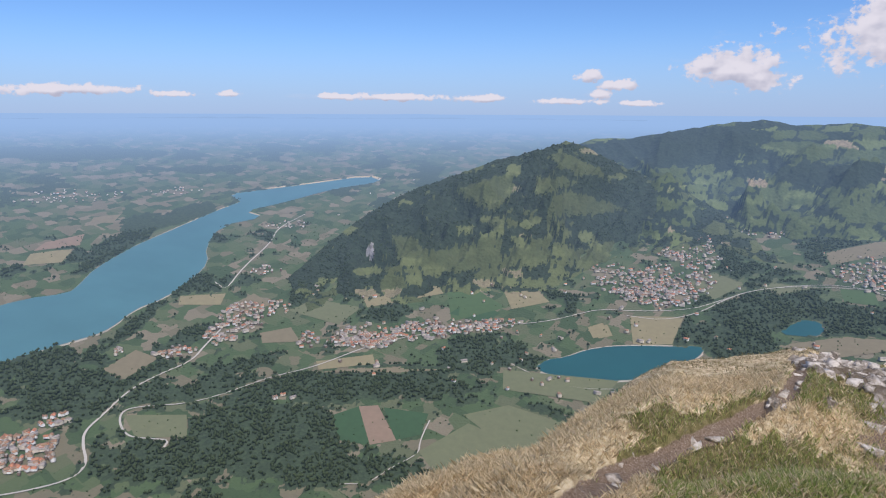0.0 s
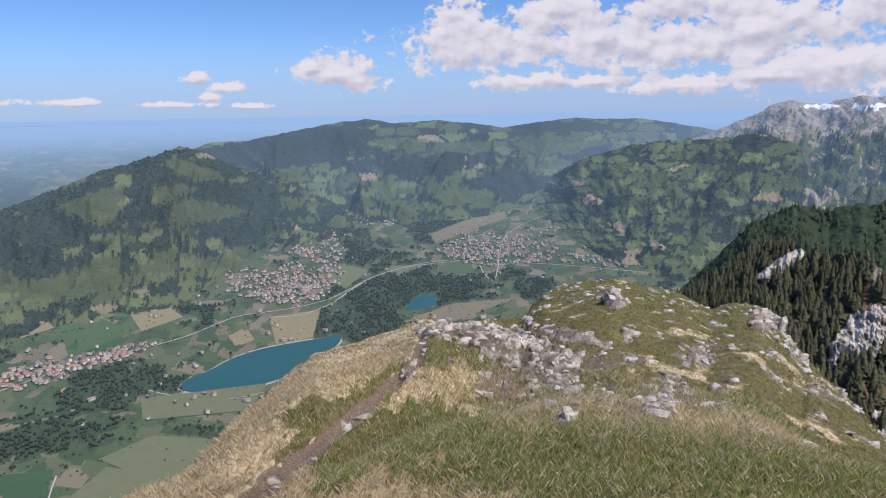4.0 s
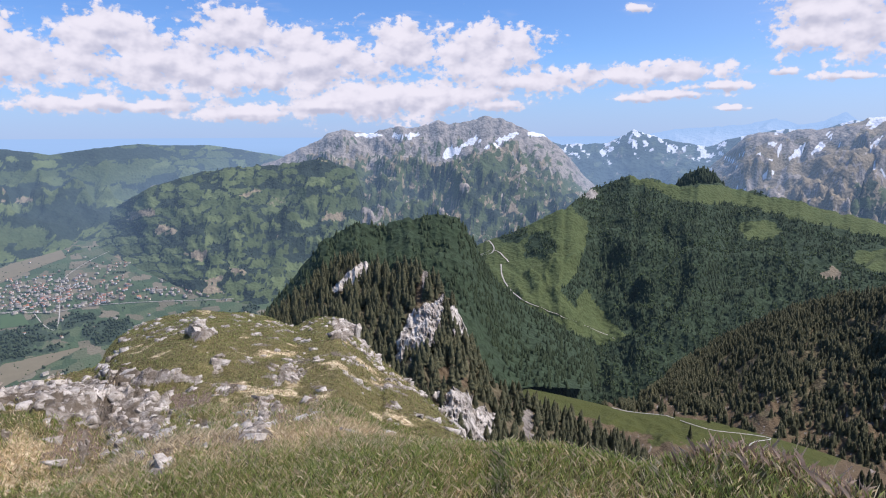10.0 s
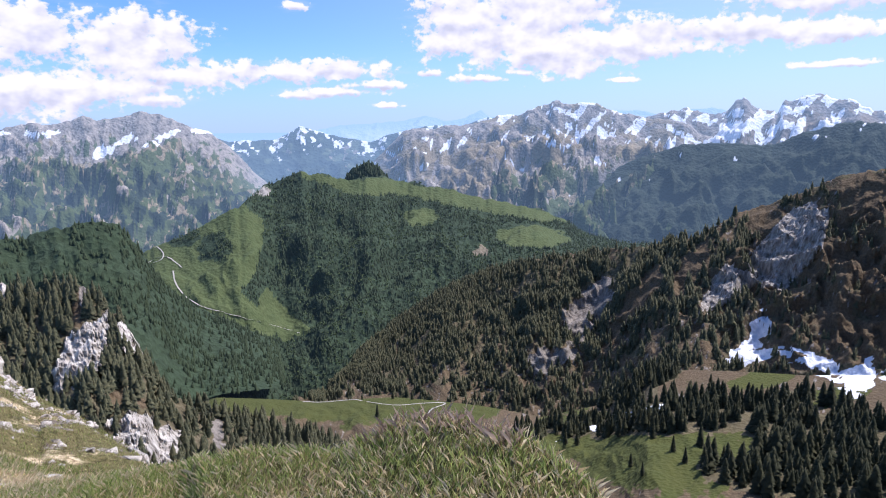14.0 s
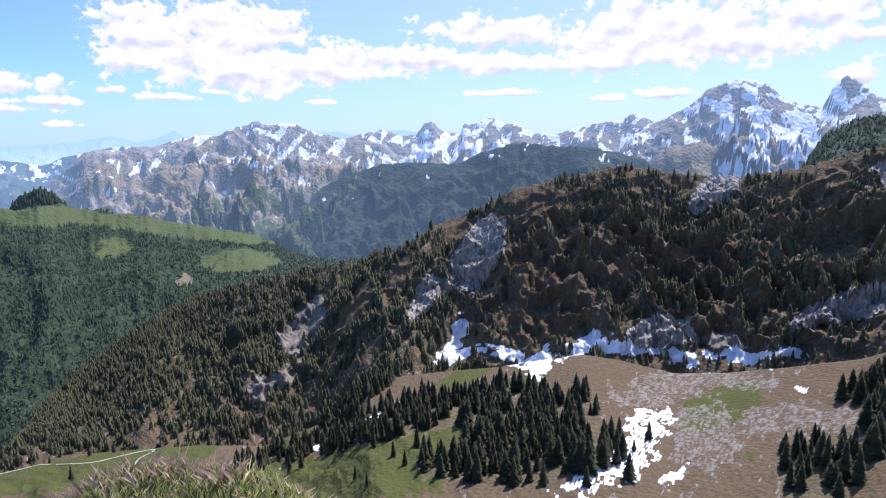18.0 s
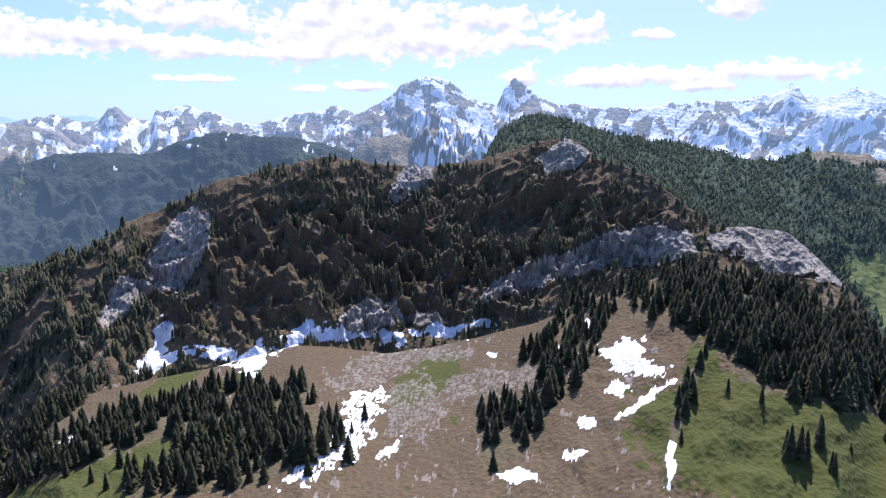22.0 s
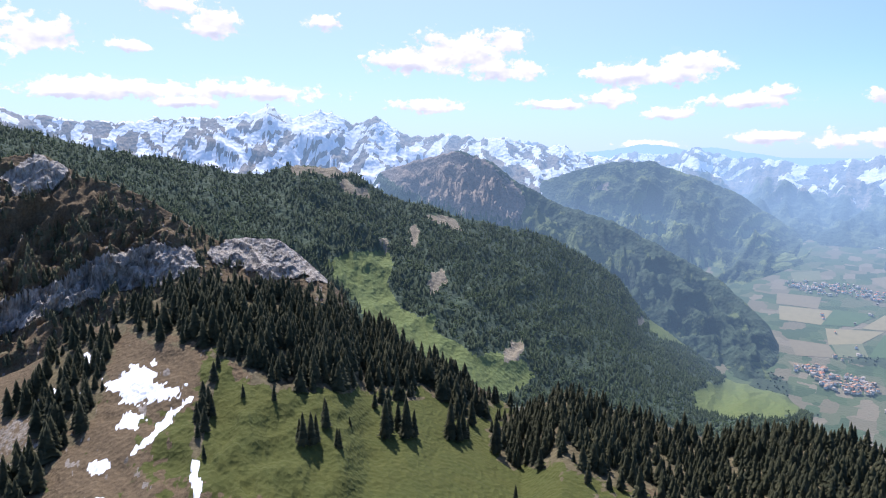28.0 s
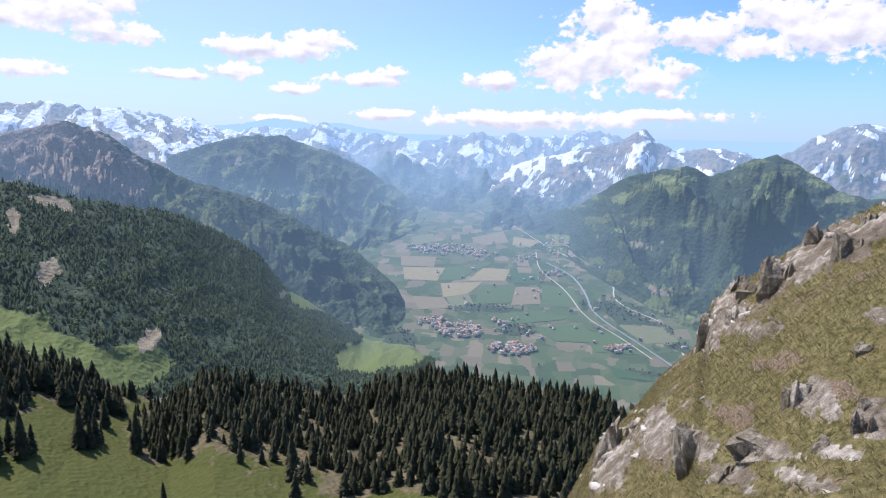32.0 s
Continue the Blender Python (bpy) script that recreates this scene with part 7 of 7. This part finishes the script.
def summit():
    crest = [(-46.4, -35.99, 4), (-39.6, -31.29, 5), (-35.9, -30.01, 5.5), (-32.8, -28.92, 6), (-28.7, -28.36, 6.5), (-26.2, -27.57, 7), (-23.4, -25.18, 8), (-20.6, -23.17, 9), (-17.9, -21.12, 10), (-15.3, -19.51, 10.5), (-12.2, -19.13, 11), (-8.9, -18.45, 11.5), (-6.6, -17.54, 12), (-5.5, -17.27, 12), (-4.8, -17.24, 12.5), (-3.3, -17.68, 13), (-0.4, -17.69, 14), (2.5, -17.43, 16), (4.5, -15.07, 20), (6.8, -14.17, 21), (10.1, -13.73, 21), (13.3, -14.26, 21), (15.9, -14.76, 21), (18.1, -15.69, 21), (19.8, -15.1, 22), (21.6, -15.14, 22), (23.1, -16.46, 22), (25.2, -18.68, 21), (25.6, -18.85, 20), (28.6, -21.14, 18), (31, -23.35, 16), (32.8, -25.49, 13)]
    lip = [(-46.4, -35.99, 3), (-32.8, -31.34, 3.5), (-27.6, -28.87, 3.5), (-13.8, -29.94, 3.5), (-5.5, -27.4, 4.2), (1.6, -26.52, 4.4), (11.5, -26.15, 4.4), (20.5, -26.03, 4.2), (28.6, -26.01, 4), (33.5, -25.68, 4.1), (40.8, -25.39, 4), (47.7, -26.21, 3.7), (53.8, -24.17, 4), (58.8, -24.11, 3.8), (60.3, -24.8, 4), (65.2, -25.96, 3.8), (70.9, -28.62, 3.3)]
    rock = [(188, -29.38, 16), (190.5, -24.66, 16), (193.2, -21.74, 16), (195.2, -18.86, 16), (198, -16.08, 15), (198.7, -12.71, 14), (201.3, -10.55, 13), (203.8, -8.07, 12), (207.2, -5.48, 11), (209.4, -4.3, 10.5), (213.5, -2.86, 10)]
    az = np.concatenate([np.arange(-75, -48, 1.5), np.arange(-48, 76, 0.22), np.arange(76, 185, 1.5), np.arange(185, 217, 0.2), np.arange(217, 285, 2.0)])
    ca = [-75] + [p[0] for p in crest] + [36, 72, 180] + [p[0] for p in rock] + [240, 285]
    cr = [3.5] + [p[2] for p in crest] + [4.6, 2.6, 2.6] + [p[2] for p in rock] + [8, 3.5]
    ce = [-40] + [p[1] for p in crest] + [-27, -40, -42] + [p[1] for p in rock] + [-5, -40]
    la, le, lr = [-75] + [p[0] for p in lip] + [80, 180, 188, 240, 285], [-45] + [p[1] for p in lip] + [-42, -44, -44, -36, -45], [2] + [p[2] for p in lip] + [2, 2, 2, 2, 2]
    C_r, C_el = np.interp(az, ca, cr), np.interp(az, ca, ce)
    L_r, L_el = np.interp(az, la, lr), np.interp(az, la, le)
    L_r = np.minimum(L_r, C_r * 0.8)
    soft = np.ones(9) / 9
    L_r, L_el = np.convolve(np.pad(L_r, 4, "edge"), soft, "valid"), np.convolve(np.pad(L_el, 4, "edge"), soft, "valid")
    C_z, L_z = C_r * np.tan(np.radians(C_el)), L_r * np.tan(np.radians(L_el))
    up, rows = -1.62, []
    def ring(r, z, k):
        rows.append((r * np.ones_like(az), z * np.ones_like(az), k))
    for k in np.linspace(0, 1, 34):
        ring(L_r * k, up + (L_z - up) * k ** 1.6, 0)
    dip = np.minimum(0.5, 0.07 * (C_r - L_r))
    for k in np.linspace(0, 1, 150)[1:]:
        ring(L_r + (C_r - L_r) * k, L_z + (C_z - L_z) * k - dip * np.sin(np.pi * np.minimum(1, k * 1.8)) ** 2, k)
    for k in np.linspace(0, 1, 34)[1:]:
        rr = C_r + (900 - C_r) * k ** 3.2
        q = smooth(0, 0.25, k)
        ring(rr, C_z - 0.6 * (rr - C_r) * (1 - q) - (rr - C_r) * 1.05 * q, 1)
    R, Z = np.array([a for a, _, _ in rows]), np.array([b for _, b, _ in rows])
    K = np.array([c for _, _, c in rows])[:, None] * np.ones_like(R)
    A = np.broadcast_to(az, R.shape)
    x, y = R * np.sin(np.radians(A)), R * np.cos(np.radians(A))
    Z = Z + 0.09 * fbm(x * 0.6, y * 0.6, 71, 5) * smooth(2, 6, R) + 0.03 * fbm(x * 3, y * 3, 74, 4) * smooth(0.5, 3, R)
    E = np.degrees(np.arctan2(Z, np.maximum(R, 0.01)))
    ro = np.maximum(blobs(A, E, ROCKS_AHEAD, 75, 0.5), blobs(A, E, ROCKS_BESIDE, 76, 0.45))
    speck = smooth(0.62, 0.72, 0.5 + 0.5 * fbm(x * 2.4, y * 2.4, 77, 5, 0.6)) * smooth(6, 10, R) * smooth(-6, -2, A)
    trail = smooth(1.0, 0.55, near_line(A, E, PATH) / np.interp(E, [-34, -24, -18], [1.55, 0.9, 0.55]) + 0.25 * fbm(x * 3, y * 3, 78, 4)) * (A < 5)
    so = np.maximum(np.maximum(blobs(A, E, BARE, 79, 0.6) * 0.75, trail), 0.8 * speck * smooth(-0.1, 0.4, fbm(x, y, 80, 4)))
    gr = np.maximum(blobs(A, E, GREENS, 81, 0.5), smooth(0.3, 0.9, fbm(x * 0.8, y * 0.8, 82, 5)))
    gr = np.maximum(gr, smooth(5.5, 4.5, R) * smooth(-2, 8, A) * 0.6)
    gr = np.maximum(gr, smooth(-8, 2, A) * smooth(5, 8, R) * (0.72 + 0.4 * fbm(x * 1.5, y * 1.5, 87, 4)))
    cliff = ridged(x * 0.9, y * 0.9 + Z * 0.5, 83, 6, 0.65)
    Z = Z + ro * (0.3 * (cliff - 0.35) + 0.08 * fbm(x * 5, y * 5, 84, 4)) * smooth(4, 9, R) - 0.06 * trail
    lay = {"rock": np.maximum(ro * (0.5 + 0.65 * cliff + 0.25 * fbm(x * 2, y * 2, 86, 4)), 0.62 * speck), "soil": so, "green": gr, "grass": np.clip(1 - 1.3 * ro - 1.2 * trail - 0.5 * so, 0, 1) * (K < 1) * (R > 1.2)}
    P = np.stack([x, y, Z], -1)
    beside = smooth(160, 180, A) * smooth(260, 240, A)
    lay["green"] = np.maximum(lay["green"], beside * (0.95 + 0.25 * fbm(x * 1.1, y * 1.1, 89, 4)))
    lay["soil"] = np.maximum(lay["soil"], beside * (0.16 + 0.4 * fbm(x * 2, y * 2, 88, 4)))
    ob = grid_mesh("summit_ridge", P, lay, SUMMIT, close=True)
    lay["az"] = A
    lay["r"] = R
    lay["el"] = E
    SHEETS["summit"] = (P, lay)
    return tagged(ob, "grassy summit ridge with a foot path and limestone", "ground", kind="structure")


ROCKS_AHEAD = [(-4.1, -18.14, 2.29, 0.76, -5), (-0.4, -18.86, 2.5, 1.04, -10), (1.8, -19.76, 2.51, 1.61, -20), (4.5, -20.61, 3.03, 1.61, -10), (6.9, -18.69, 3.1, 0.47, -8), (5.8, -21.7, 2.55, 1.14, 0), (1.3, -22.74, 0.51, 1.14, 0), (6.6, -25.22, 1.25, 0.76, 0), (15, -22.56, 0.51, 1.04, 0), (17.5, -19.47, 0.8, 0.66, 0), (10.4, -15.69, 1.18, 0.76, -20), (22.1, -15.99, 1.18, 0.95, -20), (11.6, -18.43, 0.5, 0.57, 0), (14.4, -23.92, 1.03, 0.76, 0), (10.1, -22.56, 0.72, 0.66, 0), (16.3, -21.98, 0.61, 0.47, 0), (12.6, -20.15, 1.01, 0.38, 0), (-7.4, -21.52, 0.51, 0.66, 0), (-3.4, -20.7, 0.51, 0.38, 0)]
ROCKS_BESIDE = [(207.4, -7.3, 3.1, 1.37, 30), (204, -9.75, 3.12, 1.14, 35), (199.9, -13.66, 1.27, 1.56, 0), (198.4, -15.59, 0.93, 1.37, 0), (202.3, -14.65, 1.76, 0.57, 20), (191.6, -26.03, 1.68, 2.36, -10), (195.1, -23.42, 0.98, 2.74, -15), (198.5, -23.74, 1.34, 1.37, 0), (206.4, -18.56, 0.95, 1.51, -20), (207.6, -19.12, 0.7, 1.04, 0), (204.2, -23.08, 1.85, 0.8, 0), (201.5, -25.25, 1.88, 1.04, 0), (210.2, -19.35, 1.2, 1.7, 0), (210, -12.22, 1.4, 0.57, 10), (198.9, -20.51, 0.5, 0.33, 0), (208.3, -22.15, 1.48, 0.57, 0), (206.3, -24.59, 2.24, 0.66, 0), (195.5, -23.73, 2.22, 2.03, 0)]
BARE = [(13.3, -24.47, 3.12, 1.42, 0), (15.5, -22.51, 4.1, 1.23, 0), (6, -23.26, 4.12, 1.42, 0), (9.3, -20.38, 2.02, 0.76, 0), (0.6, -22.52, 2.05, 1.42, 0), (201, -21, 1.52, 1.04, 0), (203.9, -16.53, 1.97, 0.66, 20), (207.8, -17.87, 1.99, 0.66, 0)]
GREENS = [(-17.5, -26.72, 6.35, 0.66, 38), (-11.9, -23.36, 4.64, 0.47, 32), (-4.8, -20.04, 2.01, 1.61, 0), (-7.3, -26.23, 8.44, 2.36, 0), (12.4, -14.76, 5.38, 1.32, 0), (19.8, -15.97, 2.95, 1.14, 0), (-13.7, -28.67, 3.23, 1.89, 40), (6.7, -29.73, 16.34, 2.18, 0), (24.9, -27.62, 13.34, 1.89, 0), (20.9, -28.05, 26.79, 2.36, 0), (43.2, -26.4, 13.2, 1.7, 0), (10.7, -18.08, 1.49, 2.36, -10), (58.9, -28.1, 10.72, 2.18, 0), (66.2, -27.96, 6.43, 1.89, 0), (206.2, -12.82, 5.34, 1.42, 25), (210.3, -14.57, 3.91, 1.89, 0)]
PATH = [(-25.5, -32.76), (-23.1, -30.78), (-19.3, -28.71), (-16.5, -27.22), (-13.7, -25.54), (-11.3, -24.2), (-9.4, -22.73), (-7.6, -21.47), (-6.5, -20.36), (-6, -19.22), (-5.8, -18.37)]
summit()


# ---------------------------------------------------------------- grass
def blade_material(name, dark, light):
    """Thin leaves that let light through."""
    mat, n, l, bsdf = nodes_of(name)
    geo = n.new("ShaderNodeNewGeometry")
    col = mixer(n, l, geo.outputs["Random Per Island"], dark, light)
    l.new(col, bsdf.inputs["Base Color"])
    bsdf.inputs["Roughness"].default_value = 0.6
    bsdf.inputs["Specular IOR Level"].default_value = 0.3
    thin, mix = n.new("ShaderNodeBsdfTranslucent"), n.new("ShaderNodeMixShader")
    l.new(col, thin.inputs["Color"])
    mix.inputs[0].default_value = 0.5
    l.new(bsdf.outputs[0], mix.inputs[1])
    l.new(thin.outputs[0], mix.inputs[2])
    l.new(mix.outputs[0], n["Material Output"].inputs["Surface"])
    return mat


STRAW = blade_material("dry_grass", (0.46, 0.34, 0.17), (0.95, 0.80, 0.52))
TURF = blade_material("olive_grass", (0.12, 0.105, 0.04), (0.44, 0.36, 0.17))
BLADE = blade_material("green_grass", (0.14, 0.195, 0.035), (0.55, 0.58, 0.20))


def grass(name, places, length, width, material, label, seed, lean=0.5):
    """Bent blades, each two triangles and a tip."""
    rng = np.random.default_rng(seed)
    n = len(places)
    a, b = rng.uniform(0, 6.283, n), rng.uniform(0, 6.283, n)
    ln = length * rng.uniform(0.45, 1.25, n) * (0.8 + 0.4 * vnoise(places[:, 0] * 2, places[:, 1] * 2, 9))
    wd = width * rng.uniform(0.6, 1.3, n)
    side = np.stack([np.cos(a), np.sin(a), 0 * a], -1) * wd[:, None]
    tilt = np.stack([np.cos(b), np.sin(b), 0 * b], -1) * (ln * rng.uniform(0.1, lean, n))[:, None]
    upv = np.stack([0 * a, 0 * a, ln], -1)
    V = np.stack([places - side, places + side, places + 0.55 * upv + 0.35 * tilt + 0.6 * side, places + 0.9 * upv + tilt], 1).reshape(-1, 3)
    T = (np.array([(0, 1, 2), (0, 2, 3)])[None] + (np.arange(n) * 4)[:, None, None]).reshape(-1, 3)
    me = tri_mesh(name, V, T, material, True)
    return tagged(new(name, me), label, "grass", kind="stuff")


def turf(lo, hi, density, green):
    def mask(lay):
        pick = lay["green"] if green else 1 - 0.62 * lay["green"]
        return lay["grass"] * pick * ((lay["r"] >= lo) & (lay["r"] < hi)) * (lay["az"] < 150)
    return scatter("summit", density, int(lo * 10) + 7 * green, mask, 0.05)


for lo, hi, dens, ln, wd in ((1.8, 5.0, 6500, 0.056, 0.0008), (5.0, 9.0, 1500, 0.075, 0.0018), (9.0, 23.0, 520, 0.042, 0.0028)):
    p = turf(lo, hi, dens, 0)
    p = p[p[:, 2] > -12]
    grass("dry_grass", p, ln, wd, STRAW if lo < 9 else TURF, "dry straw-coloured alpine grass on the ridge", int(lo) + 1, 1.0)
    p = turf(lo, hi, dens, 1)
    p = p[p[:, 2] > -12]
    grass("green_grass", p, ln, wd, BLADE, "fresh green alpine grass on the ridge", int(lo) + 2, 0.6)
p = scatter("summit", 1500, 77, lambda lay: lay["grass"] * (lay["az"] > 150) * (lay["r"] > 2) * (lay["r"] < 20), 0.05)
grass("turf_grass", p[p[:, 2] > -12], 0.036, 0.0017, TURF, "short olive-brown turf on a rocky shoulder", 9, 1.5)
TWIGS = [(53.1, -24.98, 6.26, 1.04, 0), (56.6, -24.4, 3.12, 1.14, 0), (62.3, -25.76, 3.15, 0.76, 0)]
HEATHER = blade_material("dry_heather", (0.26, 0.17, 0.12), (0.62, 0.47, 0.35))
p = scatter("summit", 2600, 78, lambda lay: blobs(lay["az"], lay["el"], TWIGS, 89, 0.6) * (lay["r"] > 2) * (lay["r"] < 6), 0.3)
grass("dry_heather", p, 0.09, 0.0008, HEATHER, "low brown heather twigs at the edge of the turf", 10, 0.9)


# ---------------------------------------------------------------- loose stones
def stone_mesh(seed, corners=13):
    """A broken, sharp-edged block."""
    rng = random.Random(seed)
    bm = bmesh.new()
    for _ in range(corners):
        p = [rng.uniform(-0.5, 0.5) for _ in range(3)]
        k = rng.randrange(3)
        p[k] = math.copysign(0.5, p[k])
        bm.verts.new((p[0], p[1] * 0.75, p[2] * 0.6))
    bmesh.ops.convex_hull(bm, input=bm.verts[:])
    for v in [v for v in bm.verts if not v.link_faces]:
        bm.verts.remove(v)
    me = bpy.data.meshes.new("stone")
    bm.to_mesh(me)
    bm.free()
    me.materials.append(STONE)
    return me


def crag_mesh(seed, blocks=14, lean=0.25, material=None):
    """A fractured limestone crag: sharp blocks wedged side by side, 1 wide and about 1 high."""
    rng = random.Random(seed)
    V, faces = [], []
    for k in range(blocks):
        cx, cy = -0.42 + 0.84 * (k + rng.uniform(-0.4, 0.4)) / (blocks - 1), rng.uniform(-0.2, 0.2)
        top = 0.5 * (1 - 1.5 * cx * cx) * rng.uniform(0.45, 1.0)
        w, d = rng.uniform(0.16, 0.34), rng.uniform(0.25, 0.5)
        mid, half = (top - 1.1) / 2, (top + 1.1) / 2
        tilt = Matrix.Rotation(rng.uniform(-0.45, 0.45), 3, "Y") @ Matrix.Rotation(rng.uniform(-0.3, 0.3), 3, "X")
        bm = bmesh.new()
        for _ in range(20):
            p = Vector((rng.gauss(0, 1), rng.gauss(0, 1), rng.gauss(0, 1))).normalized()
            p = tilt @ Vector((w * p.x, d * p.y, half * p.z)) * rng.uniform(0.85, 1.15)
            bm.verts.new((cx + p.x + lean * p.z * 0.5, cy + p.y, mid + p.z))
        bmesh.ops.convex_hull(bm, input=bm.verts[:])
        for v in [v for v in bm.verts if not v.link_faces]:
            bm.verts.remove(v)
        bm.verts.index_update()
        base = len(V)
        V += [v.co[:] for v in bm.verts]
        faces += [tuple(base + v.index for v in f.verts) for f in bm.faces]
        bm.free()
    me = bpy.data.meshes.new("crag")
    me.from_pydata(V, [], faces)
    me.materials.append(material)
    return me


def crag_material():
    """Weathered limestone: grey with dark seams, brown lichen and moss."""
    mat, n, l, bsdf = nodes_of("weathered_limestone")
    pos = n.new("ShaderNodeNewGeometry").outputs["Position"]
    g, broad, fine = noise_tex(n, l, pos, 4, 9, 0.72), noise_tex(n, l, pos, 1.4, 5, 0.6), noise_tex(n, l, pos, 22, 6, 0.7)
    grey = ramp(n, l, g, [(0.36, (0.06, 0.048, 0.034)), (0.45, (0.26, 0.22, 0.165)), (0.56, (0.50, 0.44, 0.35)), (0.7, (0.76, 0.70, 0.60))])
    lichen = mixer(n, l, fine, (0.08, 0.06, 0.03), (0.22, 0.175, 0.09))
    l.new(mixer(n, l, maths(n, l, "MULTIPLY", edge(n, l, broad, fine, 0.5), 0.7), grey, lichen), bsdf.inputs["Base Color"])
    bsdf.inputs["Roughness"].default_value = 0.95
    bump = n.new("ShaderNodeBump")
    bump.inputs["Strength"].default_value, bump.inputs["Distance"].default_value = 1.0, 0.08
    l.new(maths(n, l, "ADD", g, maths(n, l, "MULTIPLY", fine, 0.5)), bump.inputs["Height"])
    l.new(bump.outputs[0], bsdf.inputs["Normal"])
    return mat


CRAG = crag_material()
STONES = [stone_mesh(s, 16) for s in range(10)]
rng = random.Random(3)
spots = scatter("summit", 14.0, 55, lambda lay: np.clip(lay["rock"] * 1.6 - 0.3, 0, 1) * (lay["r"] > 2.5) * (lay["r"] < 22) * np.where(lay["az"] > 150, 0.025, 1.0), 0.2)
order = list(range(len(spots)))
rng.shuffle(order)
for i in order[:290]:
    p = Vector(spots[i])
    if p.z < -13:
        continue
    s = min(0.45, 0.09 + 0.26 * rng.random() ** 2.2, 0.028 * p.length + 0.02) * (0.6 if p.y < 0 else 1.0)
    p.z -= 0.12 * s
    ob = tagged(new("limestone_rock", STONES[i % 10]), "pale grey weathered limestone rock lying in the turf", "rock", "rocks on the ridge")
    ob.matrix_world = Matrix.Translation(p) @ Euler((rng.uniform(-0.4, 0.4), rng.uniform(-0.4, 0.4), rng.uniform(0, 6))).to_matrix().to_4x4() @ Matrix.Diagonal((s * rng.uniform(0.8, 1.5), s, s * rng.uniform(0.6, 1.1), 1))

small = scatter("summit", 60, 56, lambda lay: np.clip(1.6 * lay["rock"] + 0.6 * lay["soil"] + 0.04 * (lay["az"] > 0) * (lay["az"] < 36), 0, 1) * (lay["r"] > 2.2) * (lay["r"] < 22) * np.where(lay["az"] > 150, 0.12, 1.0), 0.02)
small = small[small[:, 2] > -13] - np.array((0, 0, 0.015))
chips = []
for k in range(6):
    me = stone_mesh(40 + k, 9)
    chips.append((np.array([v.co[:] for v in me.vertices]), np.array([f.vertices[:] for f in me.polygons])))
    bpy.data.meshes.remove(me)
sow("loose_stones", small, 0.03 + 0.24 * np.random.default_rng(8).random(len(small)) ** 4, chips, STONE, "small pale limestone chips scattered in the turf", 57, "stones")

# crags of the shoulder: heading, height angle, half width, half height
BLOCKS = [(205.96, -7.05, 1.2, 1.68), (208.08, -7.5, 1.28, 1.68), (208.98, -5.47, 0.64, 0.76), (201.83, -11.45, 1.44, 2.29), (200.4, -11.47, 0.8, 1.68), (204.23, -10.21, 1.76, 1.53), (198.9, -14.4, 1.1, 1.2), (194.66, -22.76, 1.76, 3.05), (192.53, -24.15, 1.44, 2.9), (198.61, -23.25, 1.6, 1.98), (206.1, -18.67, 1.3, 1.9), (203.98, -22.52, 2.4, 1.0), (201.06, -25.47, 1.28, 1.6), (210.57, -20.27, 1.12, 1.68), (207.91, -21.66, 0.96, 0.7), (209.75, -14.31, 0.96, 0.46), (203.15, -9.36, 0.96, 0.92), (210.36, -18.55, 0.8, 0.61), (201.21, -13.19, 1.12, 0.92)]
# the broken rock band across the ridge ahead
BAND = [(-4.4, -18.0, 1.3, 0.7), (-2.2, -18.4, 1.2, 0.6), (-0.2, -18.7, 1.3, 0.75), (1.6, -19.0, 1.3, 0.9), (3.2, -19.4, 1.4, 0.95), (5.0, -19.7, 1.3, 0.85), (2.6, -20.6, 1.2, 0.8), (4.6, -21.0, 1.3, 0.8), (6.3, -20.9, 1.1, 0.8), (1.2, -22.5, 0.4, 1.0), (6.6, -25.0, 0.9, 0.6), (15.0, -22.5, 0.45, 0.8), (17.5, -19.5, 0.6, 0.5), (22.1, -15.9, 1.0, 0.8), (14.3, -23.9, 0.7, 0.6), (10.2, -22.6, 0.6, 0.6), (12.6, -20.1, 0.8, 0.4), (-7.4, -21.5, 0.4, 0.4)]
CRAGS, PALE = ([crag_mesh(60 + k, 9 + (k % 4), 0.3 - 0.2 * (k % 4), mat) for k in range(8)] for mat in (CRAG, STONE))
for spots, meshes, lab, grp in ((BLOCKS, CRAGS, "fractured grey limestone crag in the turf of the shoulder", "crags on the shoulder"), (BAND, PALE, "broken pale limestone crag across the grassy ridge", "crags on the ridge")):
    for k, (az, el, w, h) in enumerate(spots):
        p, r = on_sheet("summit", az, el)
        wide, tall = 2.1 * r * math.tan(radians(w)), 2.0 * r * math.tan(radians(h))
        ob = tagged(new("limestone_crag", meshes[(3 * k) % 8]), lab, "rock", grp)
        ob.matrix_world = Matrix.Translation(p + p.normalized() * 0.3 * wide) @ Matrix.Rotation(radians(-az), 4, "Z") @ Euler((0.12, 0.1 * (k % 3) - 0.1, 0)).to_matrix().to_4x4() @ Matrix.Diagonal((wide, 0.9 * max(wide, 0.6 * tall), tall, 1))
